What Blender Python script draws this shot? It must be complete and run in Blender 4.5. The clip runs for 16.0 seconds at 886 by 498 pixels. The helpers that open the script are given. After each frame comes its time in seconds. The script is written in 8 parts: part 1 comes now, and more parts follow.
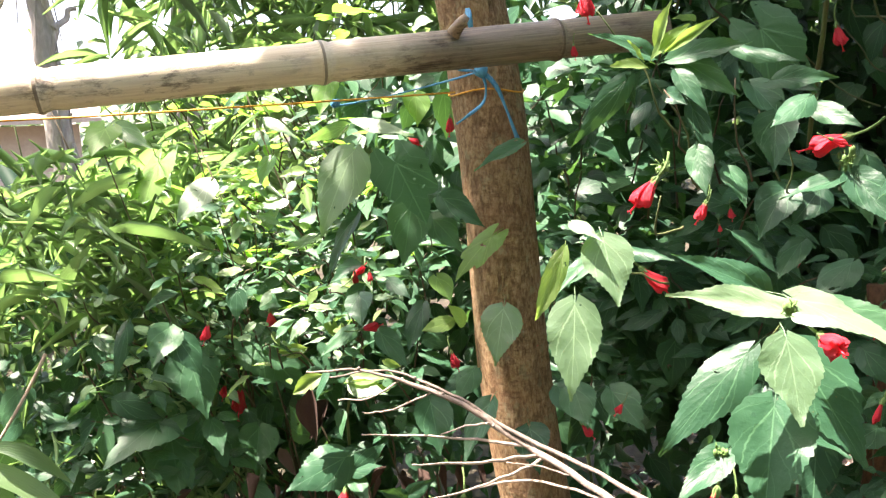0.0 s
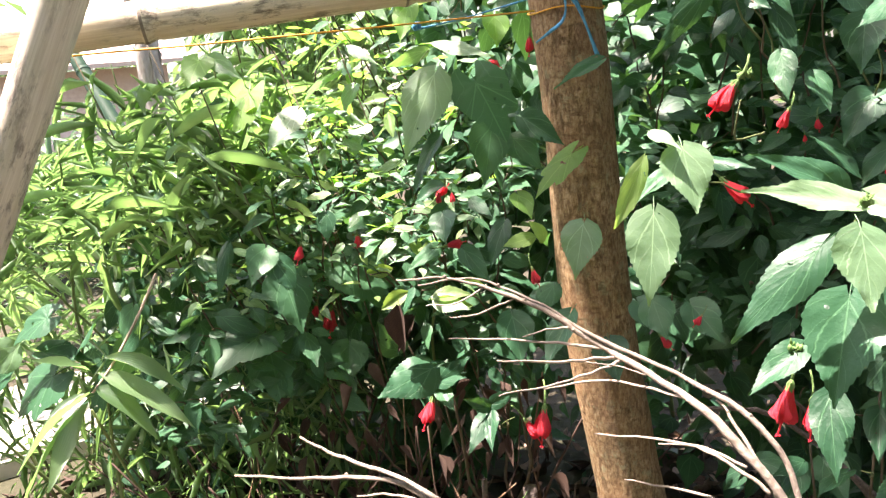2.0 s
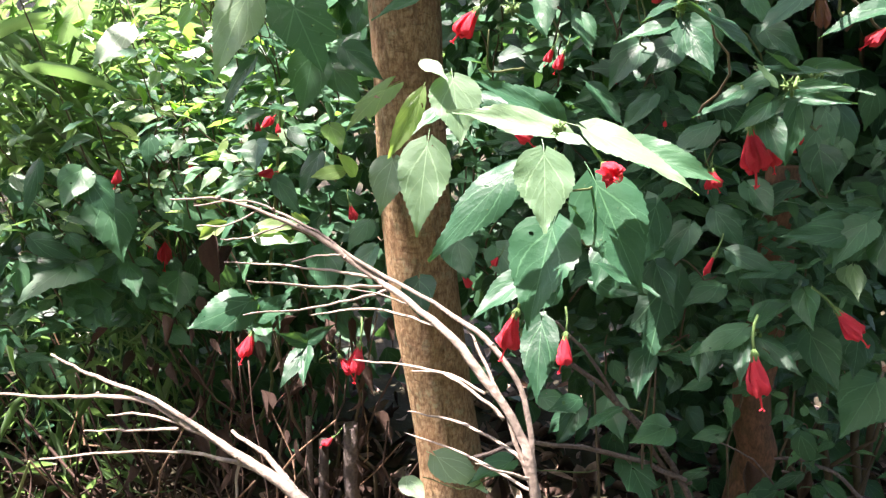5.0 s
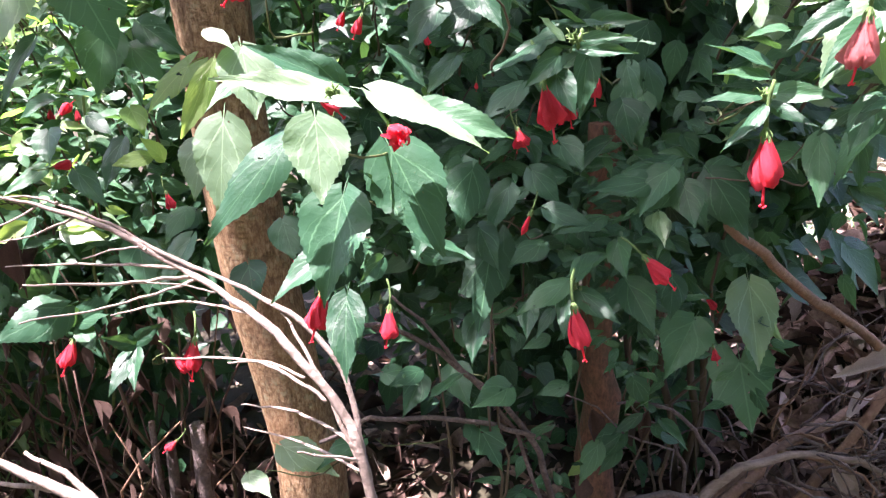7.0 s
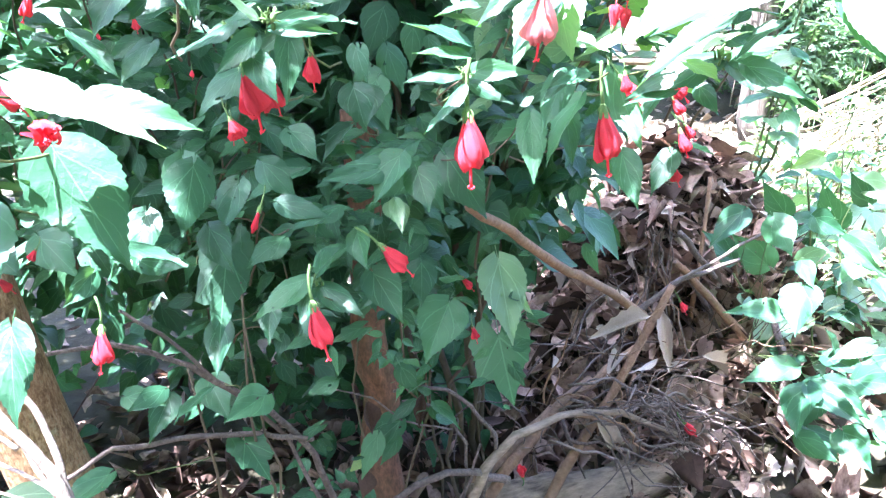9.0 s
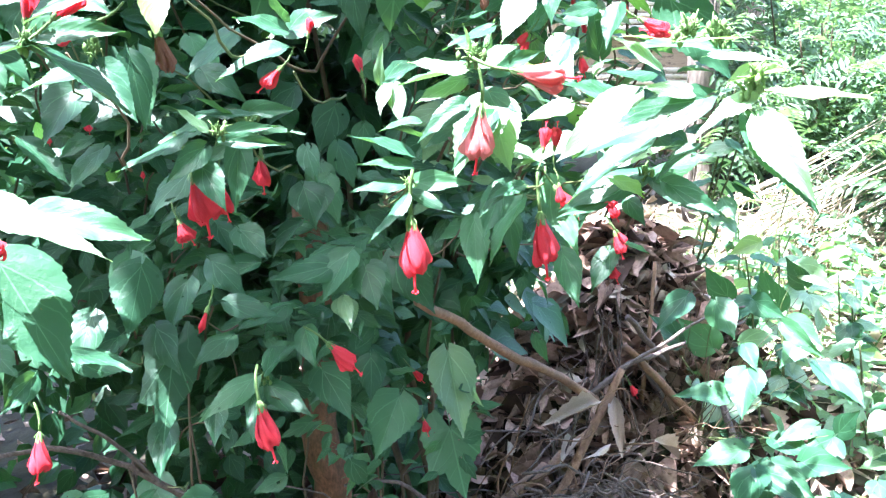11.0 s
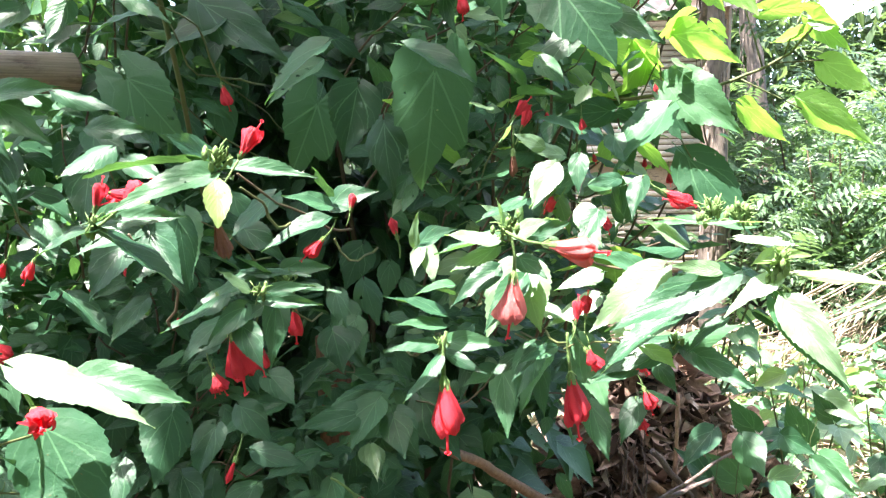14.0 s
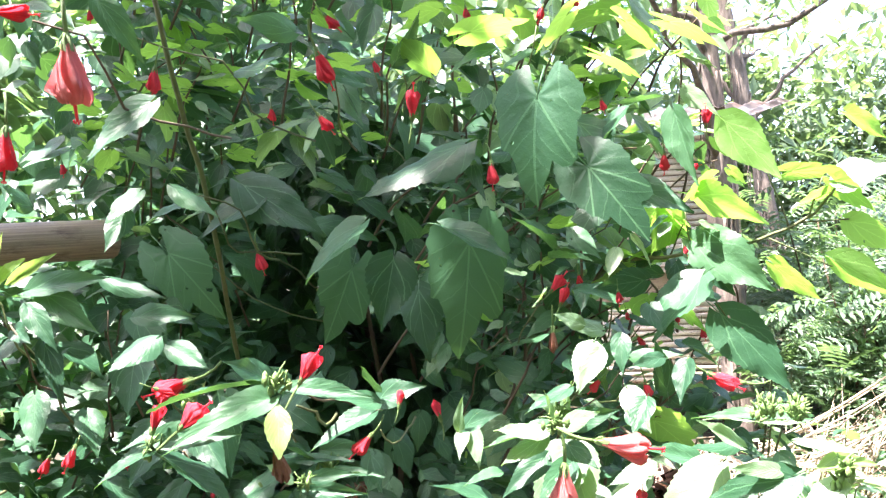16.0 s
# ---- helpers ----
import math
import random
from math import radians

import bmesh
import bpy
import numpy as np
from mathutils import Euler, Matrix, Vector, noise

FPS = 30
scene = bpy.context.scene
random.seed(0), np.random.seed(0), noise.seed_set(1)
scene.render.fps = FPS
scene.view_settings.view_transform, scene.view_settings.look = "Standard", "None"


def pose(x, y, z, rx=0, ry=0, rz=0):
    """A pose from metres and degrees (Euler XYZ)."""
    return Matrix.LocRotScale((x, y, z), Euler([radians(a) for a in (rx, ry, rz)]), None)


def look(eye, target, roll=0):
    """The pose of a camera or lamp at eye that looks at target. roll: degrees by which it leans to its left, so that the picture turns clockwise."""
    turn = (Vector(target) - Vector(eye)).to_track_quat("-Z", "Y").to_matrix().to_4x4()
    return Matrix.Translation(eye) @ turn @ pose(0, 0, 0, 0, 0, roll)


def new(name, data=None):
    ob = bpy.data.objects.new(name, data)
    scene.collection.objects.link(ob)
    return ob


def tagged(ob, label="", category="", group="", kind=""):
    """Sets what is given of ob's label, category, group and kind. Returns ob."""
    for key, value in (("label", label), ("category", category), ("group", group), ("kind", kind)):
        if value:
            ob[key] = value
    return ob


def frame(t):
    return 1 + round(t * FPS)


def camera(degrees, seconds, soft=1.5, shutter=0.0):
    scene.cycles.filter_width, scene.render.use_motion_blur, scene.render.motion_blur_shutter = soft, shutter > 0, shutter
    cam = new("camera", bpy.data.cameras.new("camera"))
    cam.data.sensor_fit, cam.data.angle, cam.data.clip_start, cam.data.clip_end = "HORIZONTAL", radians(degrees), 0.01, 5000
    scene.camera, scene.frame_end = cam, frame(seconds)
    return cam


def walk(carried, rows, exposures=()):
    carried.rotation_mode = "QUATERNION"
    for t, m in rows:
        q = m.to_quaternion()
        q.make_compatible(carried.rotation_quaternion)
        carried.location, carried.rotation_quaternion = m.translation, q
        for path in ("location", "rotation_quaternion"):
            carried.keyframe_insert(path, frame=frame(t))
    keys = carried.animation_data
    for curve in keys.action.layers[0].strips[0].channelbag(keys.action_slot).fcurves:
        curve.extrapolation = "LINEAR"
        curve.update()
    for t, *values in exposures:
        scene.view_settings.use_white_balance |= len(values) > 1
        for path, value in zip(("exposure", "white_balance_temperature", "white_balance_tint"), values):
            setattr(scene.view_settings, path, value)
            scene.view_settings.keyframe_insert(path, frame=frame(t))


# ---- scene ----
cam = camera(61.5, 16.0, soft=1.3)
PATH = [
    (0, (0.294, 0.122, 1.509), (0.09, 2.088, 1.202), -3.0),
    (0.5, (0.295, 0.117, 1.508), (0.092, 2.078, 1.171), -3.2),
    (1, (0.289, 0.108, 1.501), (0.036, 2.051, 1.103), -3.3),
    (1.5, (0.291, 0.088, 1.498), (-0.034, 2.01, 1.048), -4.2),
    (2, (0.295, 0.071, 1.49), (-0.124, 1.97, 1.024), -4.9),
    (2.5, (0.32, 0.065, 1.481), (-0.208, 1.944, 1.046), -3.4),
    (3, (0.358, 0.049, 1.459), (-0.226, 1.908, 1.007), -0.7),
    (3.5, (0.38, 0.064, 1.444), (-0.118, 1.921, 0.894), -0.6),
    (4, (0.411, 0.074, 1.446), (0.026, 1.948, 0.862), -0.1),
    (4.2, (0.423, 0.078, 1.445), (0.087, 1.958, 0.849), 0.1),
    (6.3, (0.505, 0.113, 1.446), (0.544, 2.027, 0.866), -1.0),
    (6.5, (0.51, 0.116, 1.443), (0.578, 2.023, 0.846), -1.3),
    (7, (0.529, 0.124, 1.43), (0.713, 2.005, 0.779), -1.4),
    (7.5, (0.555, 0.135, 1.425), (0.877, 1.985, 0.738), -1.7),
    (8, (0.57, 0.141, 1.421), (0.98, 1.968, 0.718), -1.6),
    (8.5, (0.595, 0.145, 1.419), (1.133, 1.935, 0.704), -1.1),
    (9, (0.622, 0.155, 1.418), (1.317, 1.899, 0.727), -1.0),
    (9.5, (0.627, 0.152, 1.423), (1.393, 1.876, 0.76), -0.4),
    (10, (0.624, 0.145, 1.429), (1.426, 1.869, 0.809), 0.0),
    (10.2, (0.626, 0.146, 1.433), (1.439, 1.872, 0.835), -0.1),
    (12.3, (0.628, 0.128, 1.469), (1.495, 1.896, 1.115), -0.3),
    (12.5, (0.619, 0.131, 1.473), (1.496, 1.895, 1.127), -0.2),
    (13, (0.620, 0.135, 1.477), (1.503, 1.904, 1.168), -0.6),
    (13.5, (0.621, 0.143, 1.481), (1.461, 1.940, 1.234), -0.5),
    (14, (0.607, 0.136, 1.494), (1.426, 1.952, 1.306), -0.4),
    (14.5, (0.601, 0.132, 1.510), (1.395, 1.962, 1.369), -0.5),
    (15, (0.599, 0.132, 1.515), (1.377, 1.974, 1.471), -0.5),
    (15.5, (0.595, 0.132, 1.534), (1.369, 1.975, 1.568), -1.1),
    (16, (0.580, 0.142, 1.570), (1.374, 1.975, 1.673), -2.1),
]
walk(cam, [(t, look(eye, target, roll)) for t, eye, target, roll in PATH],
     [(0.0, 2.72, 7250, 26), (4.0, 2.68, 6950, 28), (6.5, 2.64, 6550, 38), (7.0, 2.82, 6400, 43), (7.5, 3.46, 6000, 36), (9.5, 4.24, 5530, 25), (10.2, 4.20, 5480, 21), (12.3, 2.99, 6450, 22), (14.0, 3.04, 6720, 22), (16.0, 3.22, 6650, 29)])

# ---------------------------------------------------------------- light
SUN = Vector((-0.33, -0.04, 0.94)).normalized()          # towards the sun
world = bpy.data.worlds.new("sky")
scene.world = world
world.use_nodes = True
_n = world.node_tree.nodes
_sky = _n.new("ShaderNodeTexSky")
_sky.sky_type, _sky.sun_disc = "NISHITA", False
_sky.sun_elevation = math.asin(SUN.z)
_sky.sun_rotation = math.atan2(SUN.x, SUN.y)
_sky.dust_density, _sky.air_density = 2.5, 1.0
_n["Background"].inputs[1].default_value = 0.125
world.node_tree.links.new(_sky.outputs[0], _n["Background"].inputs[0])
_sun = bpy.data.lights.new("sun", "SUN")
_sun.energy, _sun.angle, _sun.color = 5.0, radians(0.53), (1.0, 0.97, 0.92)
sun = new("sun", _sun)
sun.matrix_world = Matrix.Translation((0, 0, 12)) @ SUN.to_track_quat("Z", "Y").to_matrix().to_4x4()


# ---------------------------------------------------------------- materials
class Nodes:
    """A short way to write a node material."""
    def __init__(self, name):
        self.m = bpy.data.materials.new(name)
        self.m.use_nodes = True
        self.t = self.m.node_tree
        self.b = self.t.nodes["Principled BSDF"]
        self.out = self.t.nodes["Material Output"]

    def n(self, kind, **kw):
        node = self.t.nodes.new("ShaderNode" + kind)
        for k, v in kw.items():
            if k in node.inputs:
                self.put(v, node.inputs[k])
            elif k == "op":
                node.operation = v
            elif k == "blend":
                node.data_type, node.blend_type = "RGBA", v
        return node

    def put(self, v, socket):
        if isinstance(v, bpy.types.NodeSocket):
            self.t.links.new(v, socket)
        else:
            socket.default_value = v

    def math(self, op, a, b=0.0, clamp=False):
        node = self.t.nodes.new("ShaderNodeMath")
        node.operation, node.use_clamp = op, clamp
        self.put(a, node.inputs[0])
        self.put(b, node.inputs[1])
        return node.outputs[0]

    def mix(self, fac, a, b, blend="MIX"):
        node = self.t.nodes.new("ShaderNodeMix")
        node.data_type, node.blend_type = "RGBA", blend
        self.put(fac, node.inputs[0])
        self.put(a, node.inputs[6])
        self.put(b, node.inputs[7])
        return node.outputs[2]

    def noise(self, scale, detail=4.0, rough=0.6, vector=None, out=0):
        node = self.n("TexNoise", Scale=scale, Detail=detail, Roughness=rough)
        if vector is not None:
            self.put(vector, node.inputs["Vector"])
        return node.outputs[out]

    def ramp(self, fac, *stops):
        node = self.t.nodes.new("ShaderNodeValToRGB")
        e = node.color_ramp.elements
        while len(e) < len(stops):
            e.new(0.5)
        for el, (p, c) in zip(e, stops):
            el.position, el.color = p, (*c, 1.0) if len(c) == 3 else c
        self.put(fac, node.inputs[0])
        return node.outputs[0]

    def coord(self, which="Object"):
        return self.t.nodes.new("ShaderNodeTexCoord").outputs[which]

    def scaled(self, vector, x, y, z):
        node = self.t.nodes.new("ShaderNodeMapping")
        node.inputs["Scale"].default_value = (x, y, z)
        self.put(vector, node.inputs["Vector"])
        return node.outputs[0]

    def place(self):
        return self.t.nodes.new("ShaderNodeNewGeometry").outputs["Position"]

    def chance(self):
        """A random number for each object and for each joined piece."""
        a = self.t.nodes.new("ShaderNodeObjectInfo").outputs["Random"]
        b = self.t.nodes.new("ShaderNodeNewGeometry").outputs["Random Per Island"]
        return self.math("FRACT", self.math("ADD", a, b))

    def bump(self, height, strength=0.4, distance=0.01):
        node = self.n("Bump", Strength=strength, Distance=distance)
        self.put(height, node.inputs["Height"])
        self.put(node.outputs[0], self.b.inputs["Normal"])
        return node.outputs[0]

    def set(self, **kw):
        for k, v in kw.items():
            self.put(v, self.b.inputs[k.replace("_", " ")])
        return self


def leaf_material(name, dark, mid, light, through_colour, share, gloss, ribs=True, rough=0.42):
    """A living leaf: gloss on top, light through it, ribs and blisters, each leaf a little different."""
    m = Nodes(name)
    uv = m.t.nodes.new("ShaderNodeUVMap").outputs[0]
    sep = m.n("SeparateXYZ", Vector=uv)
    u = m.math("ABSOLUTE", m.math("MULTIPLY", m.math("SUBTRACT", sep.outputs[0], 0.5), 2.0))
    v = sep.outputs[1]
    r = m.chance()
    tone = m.ramp(r, (0.0, dark), (0.55, mid), (1.0, light))
    blotch = m.noise(35.0, 3.0, 0.6, m.place())
    tone = m.mix(m.math("MULTIPLY", blotch, 0.45), tone, mid + (1.0,), "MIX")
    if ribs:
        wander = m.math("MULTIPLY", m.noise(26.0, 2.0, 0.5, m.place()), 0.16)
        fan = m.math("FRACT", m.math("MULTIPLY", m.math("ADD", m.math("SUBTRACT", v, m.math("MULTIPLY", m.math("POWER", u, 0.8), 0.40)), wander), 4.2))
        side = m.math("LESS_THAN", m.math("ABSOLUTE", m.math("SUBTRACT", fan, 0.5)), 0.028)
        palm = m.math("ABSOLUTE", m.math("SUBTRACT", u, m.math("MULTIPLY", v, 1.5)))
        palm = m.math("MULTIPLY", m.math("LESS_THAN", palm, 0.026), m.math("LESS_THAN", v, 0.55))
        main = m.math("MAXIMUM", m.math("LESS_THAN", u, 0.022), palm)
        rib = m.math("MAXIMUM", m.math("MULTIPLY", side, 0.45), main)
        tone = m.mix(m.math("MULTIPLY", rib, 0.32), tone, (*[min(1, c * 1.8 + 0.02) for c in light], 1.0))
        swell = m.math("MULTIPLY", m.math("SINE", m.math("MULTIPLY", m.math("ABSOLUTE", m.math("SUBTRACT", fan, 0.5)), 6.28)), -0.07)
        height = m.math("ADD", m.math("MULTIPLY", rib, -0.45), m.math("ADD", swell, m.math("MULTIPLY", m.noise(120.0, 4.0, 0.65, m.place()), 0.55)))
        nrm = m.bump(height, 0.55, 0.0026)
    else:
        fan = m.math("SINE", m.math("MULTIPLY", u, 40.0))
        nrm = m.bump(fan, 0.15, 0.001)
    spots = m.math("GREATER_THAN", m.noise(240.0, 2.0, 0.5, m.place()), 0.76)
    tone = m.mix(m.math("MULTIPLY", spots, 0.5), tone, (0.12, 0.09, 0.03, 1.0))
    m.set(Base_Color=tone, Roughness=rough)
    m.b.inputs["Specular IOR Level"].default_value = gloss
    back = m.n("BsdfTranslucent")
    m.put(m.mix(0.5, (*through_colour, 1.0), m.mix(1.0, tone, (2.6, 2.8, 1.4, 1.0), "MULTIPLY")), back.inputs["Color"])
    m.put(nrm, back.inputs["Normal"])
    both = m.n("MixShader")
    both.inputs[0].default_value = share
    m.t.links.new(m.b.outputs[0], both.inputs[1])
    m.t.links.new(back.outputs[0], both.inputs[2])
    if ribs:
        eaten = m.math("GREATER_THAN", m.math("ADD", m.noise(75.0, 1.5, 0.5, m.place()), m.math("MULTIPLY", r, 0.06)), 0.775)
        gone = m.n("BsdfTransparent")
        full = m.n("MixShader")
        m.put(eaten, full.inputs[0])
        m.t.links.new(both.outputs[0], full.inputs[1])
        m.t.links.new(gone.outputs[0], full.inputs[2])
        both = full
    m.t.links.new(both.outputs[0], m.out.inputs[0])
    return m.m


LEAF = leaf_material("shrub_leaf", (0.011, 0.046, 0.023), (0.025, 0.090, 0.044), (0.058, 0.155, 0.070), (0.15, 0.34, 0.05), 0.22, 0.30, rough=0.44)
YOUNG = leaf_material("young_leaf", (0.10, 0.18, 0.06), (0.14, 0.23, 0.075), (0.19, 0.28, 0.09), (0.38, 0.58, 0.09), 0.42, 0.5)
# lighter copy of the shrub leaf: strong sun is put into its colour
BRIGHT = leaf_material("sun_pale_leaf", (0.070, 0.150, 0.070), (0.115, 0.215, 0.110), (0.18, 0.29, 0.155), (0.32, 0.62, 0.08), 0.28, 0.9, rough=0.50)
# colour and translucency raised so these leaves look lit from behind
GLOW = leaf_material("backlit_leaf", (0.080, 0.18, 0.045), (0.115, 0.23, 0.06), (0.16, 0.28, 0.08), (0.30, 0.60, 0.07), 0.50, 0.35, rough=0.5)
BLADE = leaf_material("bamboo_blade", (0.040, 0.095, 0.040), (0.080, 0.155, 0.065), (0.155, 0.245, 0.120), (0.30, 0.52, 0.15), 0.42, 1.0, ribs=False)
FARLEAF = leaf_material("far_leaf", (0.060, 0.105, 0.058), (0.085, 0.140, 0.075), (0.12, 0.18, 0.10), (0.20, 0.32, 0.10), 0.30, 0.3, ribs=False)
FEATHER = leaf_material("leaflet", (0.036, 0.085, 0.040), (0.058, 0.118, 0.058), (0.11, 0.185, 0.098), (0.20, 0.36, 0.10), 0.32, 0.5, ribs=False)


def petal_material(name, deep, bright, share):
    m = Nodes(name)
    uv = m.t.nodes.new("ShaderNodeUVMap").outputs[0]
    vein = m.noise(6.0, 4.0, 0.6, m.scaled(uv, 9.0, 0.7, 1.0))
    tone = m.mix(vein, (*deep, 1.0), (*bright, 1.0))
    tone = m.mix(m.math("MULTIPLY", m.chance(), 0.3), tone, (*bright, 1.0))
    m.set(Base_Color=tone, Roughness=0.55)
    nrm = m.bump(vein, 0.8, 0.003)
    back = m.n("BsdfTranslucent")
    m.put(tone, back.inputs["Color"])
    both = m.n("MixShader")
    both.inputs[0].default_value = share
    m.t.links.new(m.b.outputs[0], both.inputs[1])
    m.t.links.new(back.outputs[0], both.inputs[2])
    m.t.links.new(both.outputs[0], m.out.inputs[0])
    return m.m


PETAL = petal_material("petal", (0.66, 0.012, 0.035), (0.95, 0.075, 0.105), 0.38)
# paler red petal: strong sunlight on the flower is put into the colour
OVERLIT = petal_material("overlit_petal", (0.62, 0.10, 0.10), (0.80, 0.26, 0.24), 0.35)
WITHERED = petal_material("withered_petal", (0.16, 0.05, 0.03), (0.30, 0.12, 0.06), 0.15)


def grainy(name, a, b, scale, stretch=(1, 1, 1), rough=0.8, bump=0.5, dist=0.004, c=None, world_space=False, spec=0.3):
    """Two-tone matter with grain and larger stains."""
    m = Nodes(name)
    co = m.place() if world_space else m.coord("Object")
    fine = m.noise(scale, 6.0, 0.65, m.scaled(co, *stretch))
    large = m.noise(scale * 0.12, 3.0, 0.6, co)
    tone = m.ramp(fine, (0.30, a), (0.70, b))
    tone = m.mix(m.math("MULTIPLY", m.ramp(large, (0.42, (0, 0, 0)), (0.66, (1, 1, 1))), 0.6), tone, (*(c or a), 1.0))
    tone = m.mix(m.math("MULTIPLY", m.chance(), 0.30), tone, (*b, 1.0))
    m.set(Base_Color=tone, Roughness=rough)
    m.b.inputs["Specular IOR Level"].default_value = spec
    m.bump(fine, bump, dist)
    return m.m


def bark_material():
    """Rough orange-brown bark: fine cracks both ways, corky flakes and pale lichen."""
    m = Nodes("bark")
    co = m.place()
    fur = m.noise(150.0, 8.0, 0.72, m.scaled(co, 1.0, 1.0, 0.42))
    crack = m.ramp(m.noise(70.0, 6.0, 0.7, m.scaled(co, 1.0, 1.0, 0.30)), (0.52, (0, 0, 0)), (0.64, (1, 1, 1)))
    chip = m.ramp(m.noise(85.0, 5.0, 0.7, m.scaled(co, 0.5, 0.5, 1.6)), (0.54, (0, 0, 0)), (0.64, (1, 1, 1)))
    crack = m.math("MAXIMUM", crack, m.math("MULTIPLY", chip, 0.7))
    large = m.noise(7.0, 4.0, 0.6, co)
    tone = m.ramp(fur, (0.34, (0.16, 0.095, 0.048)), (0.50, (0.37, 0.245, 0.125)), (0.66, (0.55, 0.41, 0.24)))
    lichen = m.ramp(m.noise(34.0, 6.0, 0.72, m.scaled(co, 1.0, 1.0, 0.75)), (0.56, (0, 0, 0)), (0.62, (1, 1, 1)))
    tone = m.mix(m.math("MULTIPLY", lichen, 0.55), tone, (0.36, 0.36, 0.21, 1.0))
    tone = m.mix(m.math("MULTIPLY", crack, 0.55), tone, (0.10, 0.058, 0.030, 1.0))
    tone = m.mix(m.math("MULTIPLY", m.ramp(large, (0.45, (0, 0, 0)), (0.7, (1, 1, 1))), 0.4), tone, (0.30, 0.14, 0.065, 1.0))
    m.set(Base_Color=tone, Roughness=0.85)
    m.b.inputs["Specular IOR Level"].default_value = 0.2
    m.bump(m.math("SUBTRACT", fur, m.math("MULTIPLY", crack, 0.6)), 1.0, 0.007)
    return m.m


def pole_material(name, base, pale, stain, weathered_from=None, joints=()):
    """Dry bamboo: long fibres, grey-black weather stains."""
    m = Nodes(name)
    co = m.coord("Object")
    fibre = m.noise(330.0, 5.0, 0.65, m.scaled(co, 0.02, 1.0, 1.0))
    tone = m.ramp(fibre, (0.3, base), (0.7, pale))
    patch = m.ramp(m.noise(5.0, 4.0, 0.65, co), (0.44, (0, 0, 0)), (0.56, (1, 1, 1)))
    st = m.ramp(m.noise(55.0, 9.0, 0.75, m.scaled(co, 0.30, 1.0, 1.0)), (0.50, (0, 0, 0)), (0.60, (1, 1, 1)))
    st = m.math("MULTIPLY", st, m.math("ADD", m.math("MULTIPLY", patch, 0.85), 0.12))
    tone = m.mix(m.math("MULTIPLY", st, 0.85), tone, (*stain, 1.0))
    if joints:
        x = m.n("SeparateXYZ", Vector=co).outputs[0]
        near_joint = None
        for j in joints:
            d = m.math("LESS_THAN", m.math("ABSOLUTE", m.math("SUBTRACT", x, j)), 0.0022)
            near_joint = d if near_joint is None else m.math("MAXIMUM", near_joint, d)
        tone = m.mix(m.math("MULTIPLY", near_joint, 0.75), tone, (*stain, 1.0))
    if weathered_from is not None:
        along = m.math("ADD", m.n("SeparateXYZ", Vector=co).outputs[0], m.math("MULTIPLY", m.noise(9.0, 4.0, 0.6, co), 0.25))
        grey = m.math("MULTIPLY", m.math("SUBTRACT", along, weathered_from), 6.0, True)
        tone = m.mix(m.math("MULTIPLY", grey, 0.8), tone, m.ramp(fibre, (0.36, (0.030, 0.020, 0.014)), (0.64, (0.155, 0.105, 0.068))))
    m.set(Base_Color=tone, Roughness=m.ramp(st, (0.0, (0.45, 0.45, 0.45)), (1.0, (0.75, 0.75, 0.75))))
    m.bump(m.math("ADD", fibre, m.math("MULTIPLY", st, -0.4)), 0.35, 0.002)
    return m.m


BARK = bark_material()
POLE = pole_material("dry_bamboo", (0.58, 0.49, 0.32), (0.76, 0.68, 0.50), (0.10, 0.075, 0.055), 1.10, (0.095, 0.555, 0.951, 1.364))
PROP = pole_material("bleached_bamboo", (0.54, 0.47, 0.36), (0.74, 0.68, 0.57), (0.16, 0.13, 0.11))
WEATHERED = pole_material("weathered_bamboo", (0.24, 0.17, 0.105), (0.38, 0.28, 0.18), (0.06, 0.045, 0.035))
STEM = grainy("green_stem", (0.05, 0.08, 0.028), (0.10, 0.135, 0.045), 90.0, c=(0.10, 0.085, 0.04), rough=0.6)
WOODY = grainy("woody_stem", (0.055, 0.045, 0.028), (0.12, 0.095, 0.055), 60.0, (1, 1, 0.4), c=(0.06, 0.045, 0.03))
DEADWOOD = grainy("dead_twig", (0.18, 0.14, 0.108), (0.46, 0.385, 0.31), 140.0, (1, 1, 1), c=(0.11, 0.085, 0.068), rough=0.9, bump=0.9, dist=0.004)
DEADBARK = grainy("dead_branch_bark", (0.11, 0.085, 0.066), (0.34, 0.28, 0.225), 120.0, (1, 1, 1), c=(0.075, 0.06, 0.05), rough=0.9, bump=0.9, dist=0.004)
STICK = grainy("brown_stick", (0.13, 0.072, 0.042), (0.31, 0.19, 0.115), 75.0, c=(0.11, 0.08, 0.062), bump=0.9, dist=0.006)
GREYTWIG = grainy("grey_twig", (0.050, 0.040, 0.035), (0.22, 0.175, 0.15), 130.0, bump=1.0, dist=0.006, rough=0.9)
LOGBARK = grainy("log_bark", (0.060, 0.045, 0.034), (0.36, 0.275, 0.20), 60.0, (0.3, 1, 1), c=(0.22, 0.165, 0.12), rough=0.9, bump=0.9, dist=0.008)
REDBARK = grainy("reddish_bark", (0.050, 0.028, 0.018), (0.22, 0.112, 0.062), 110.0, (1, 1, 0.5), c=(0.055, 0.052, 0.028), rough=0.85, bump=0.6)
LITTER = grainy("dry_leaf", (0.100, 0.055, 0.041), (0.50, 0.355, 0.275), 60.0, c=(0.27, 0.165, 0.118), rough=0.75, bump=0.7, dist=0.006)
PALE_LITTER = grainy("pale_dry_leaf", (0.25, 0.19, 0.14), (0.50, 0.42, 0.34), 60.0, c=(0.33, 0.27, 0.21), rough=0.6, bump=0.3)
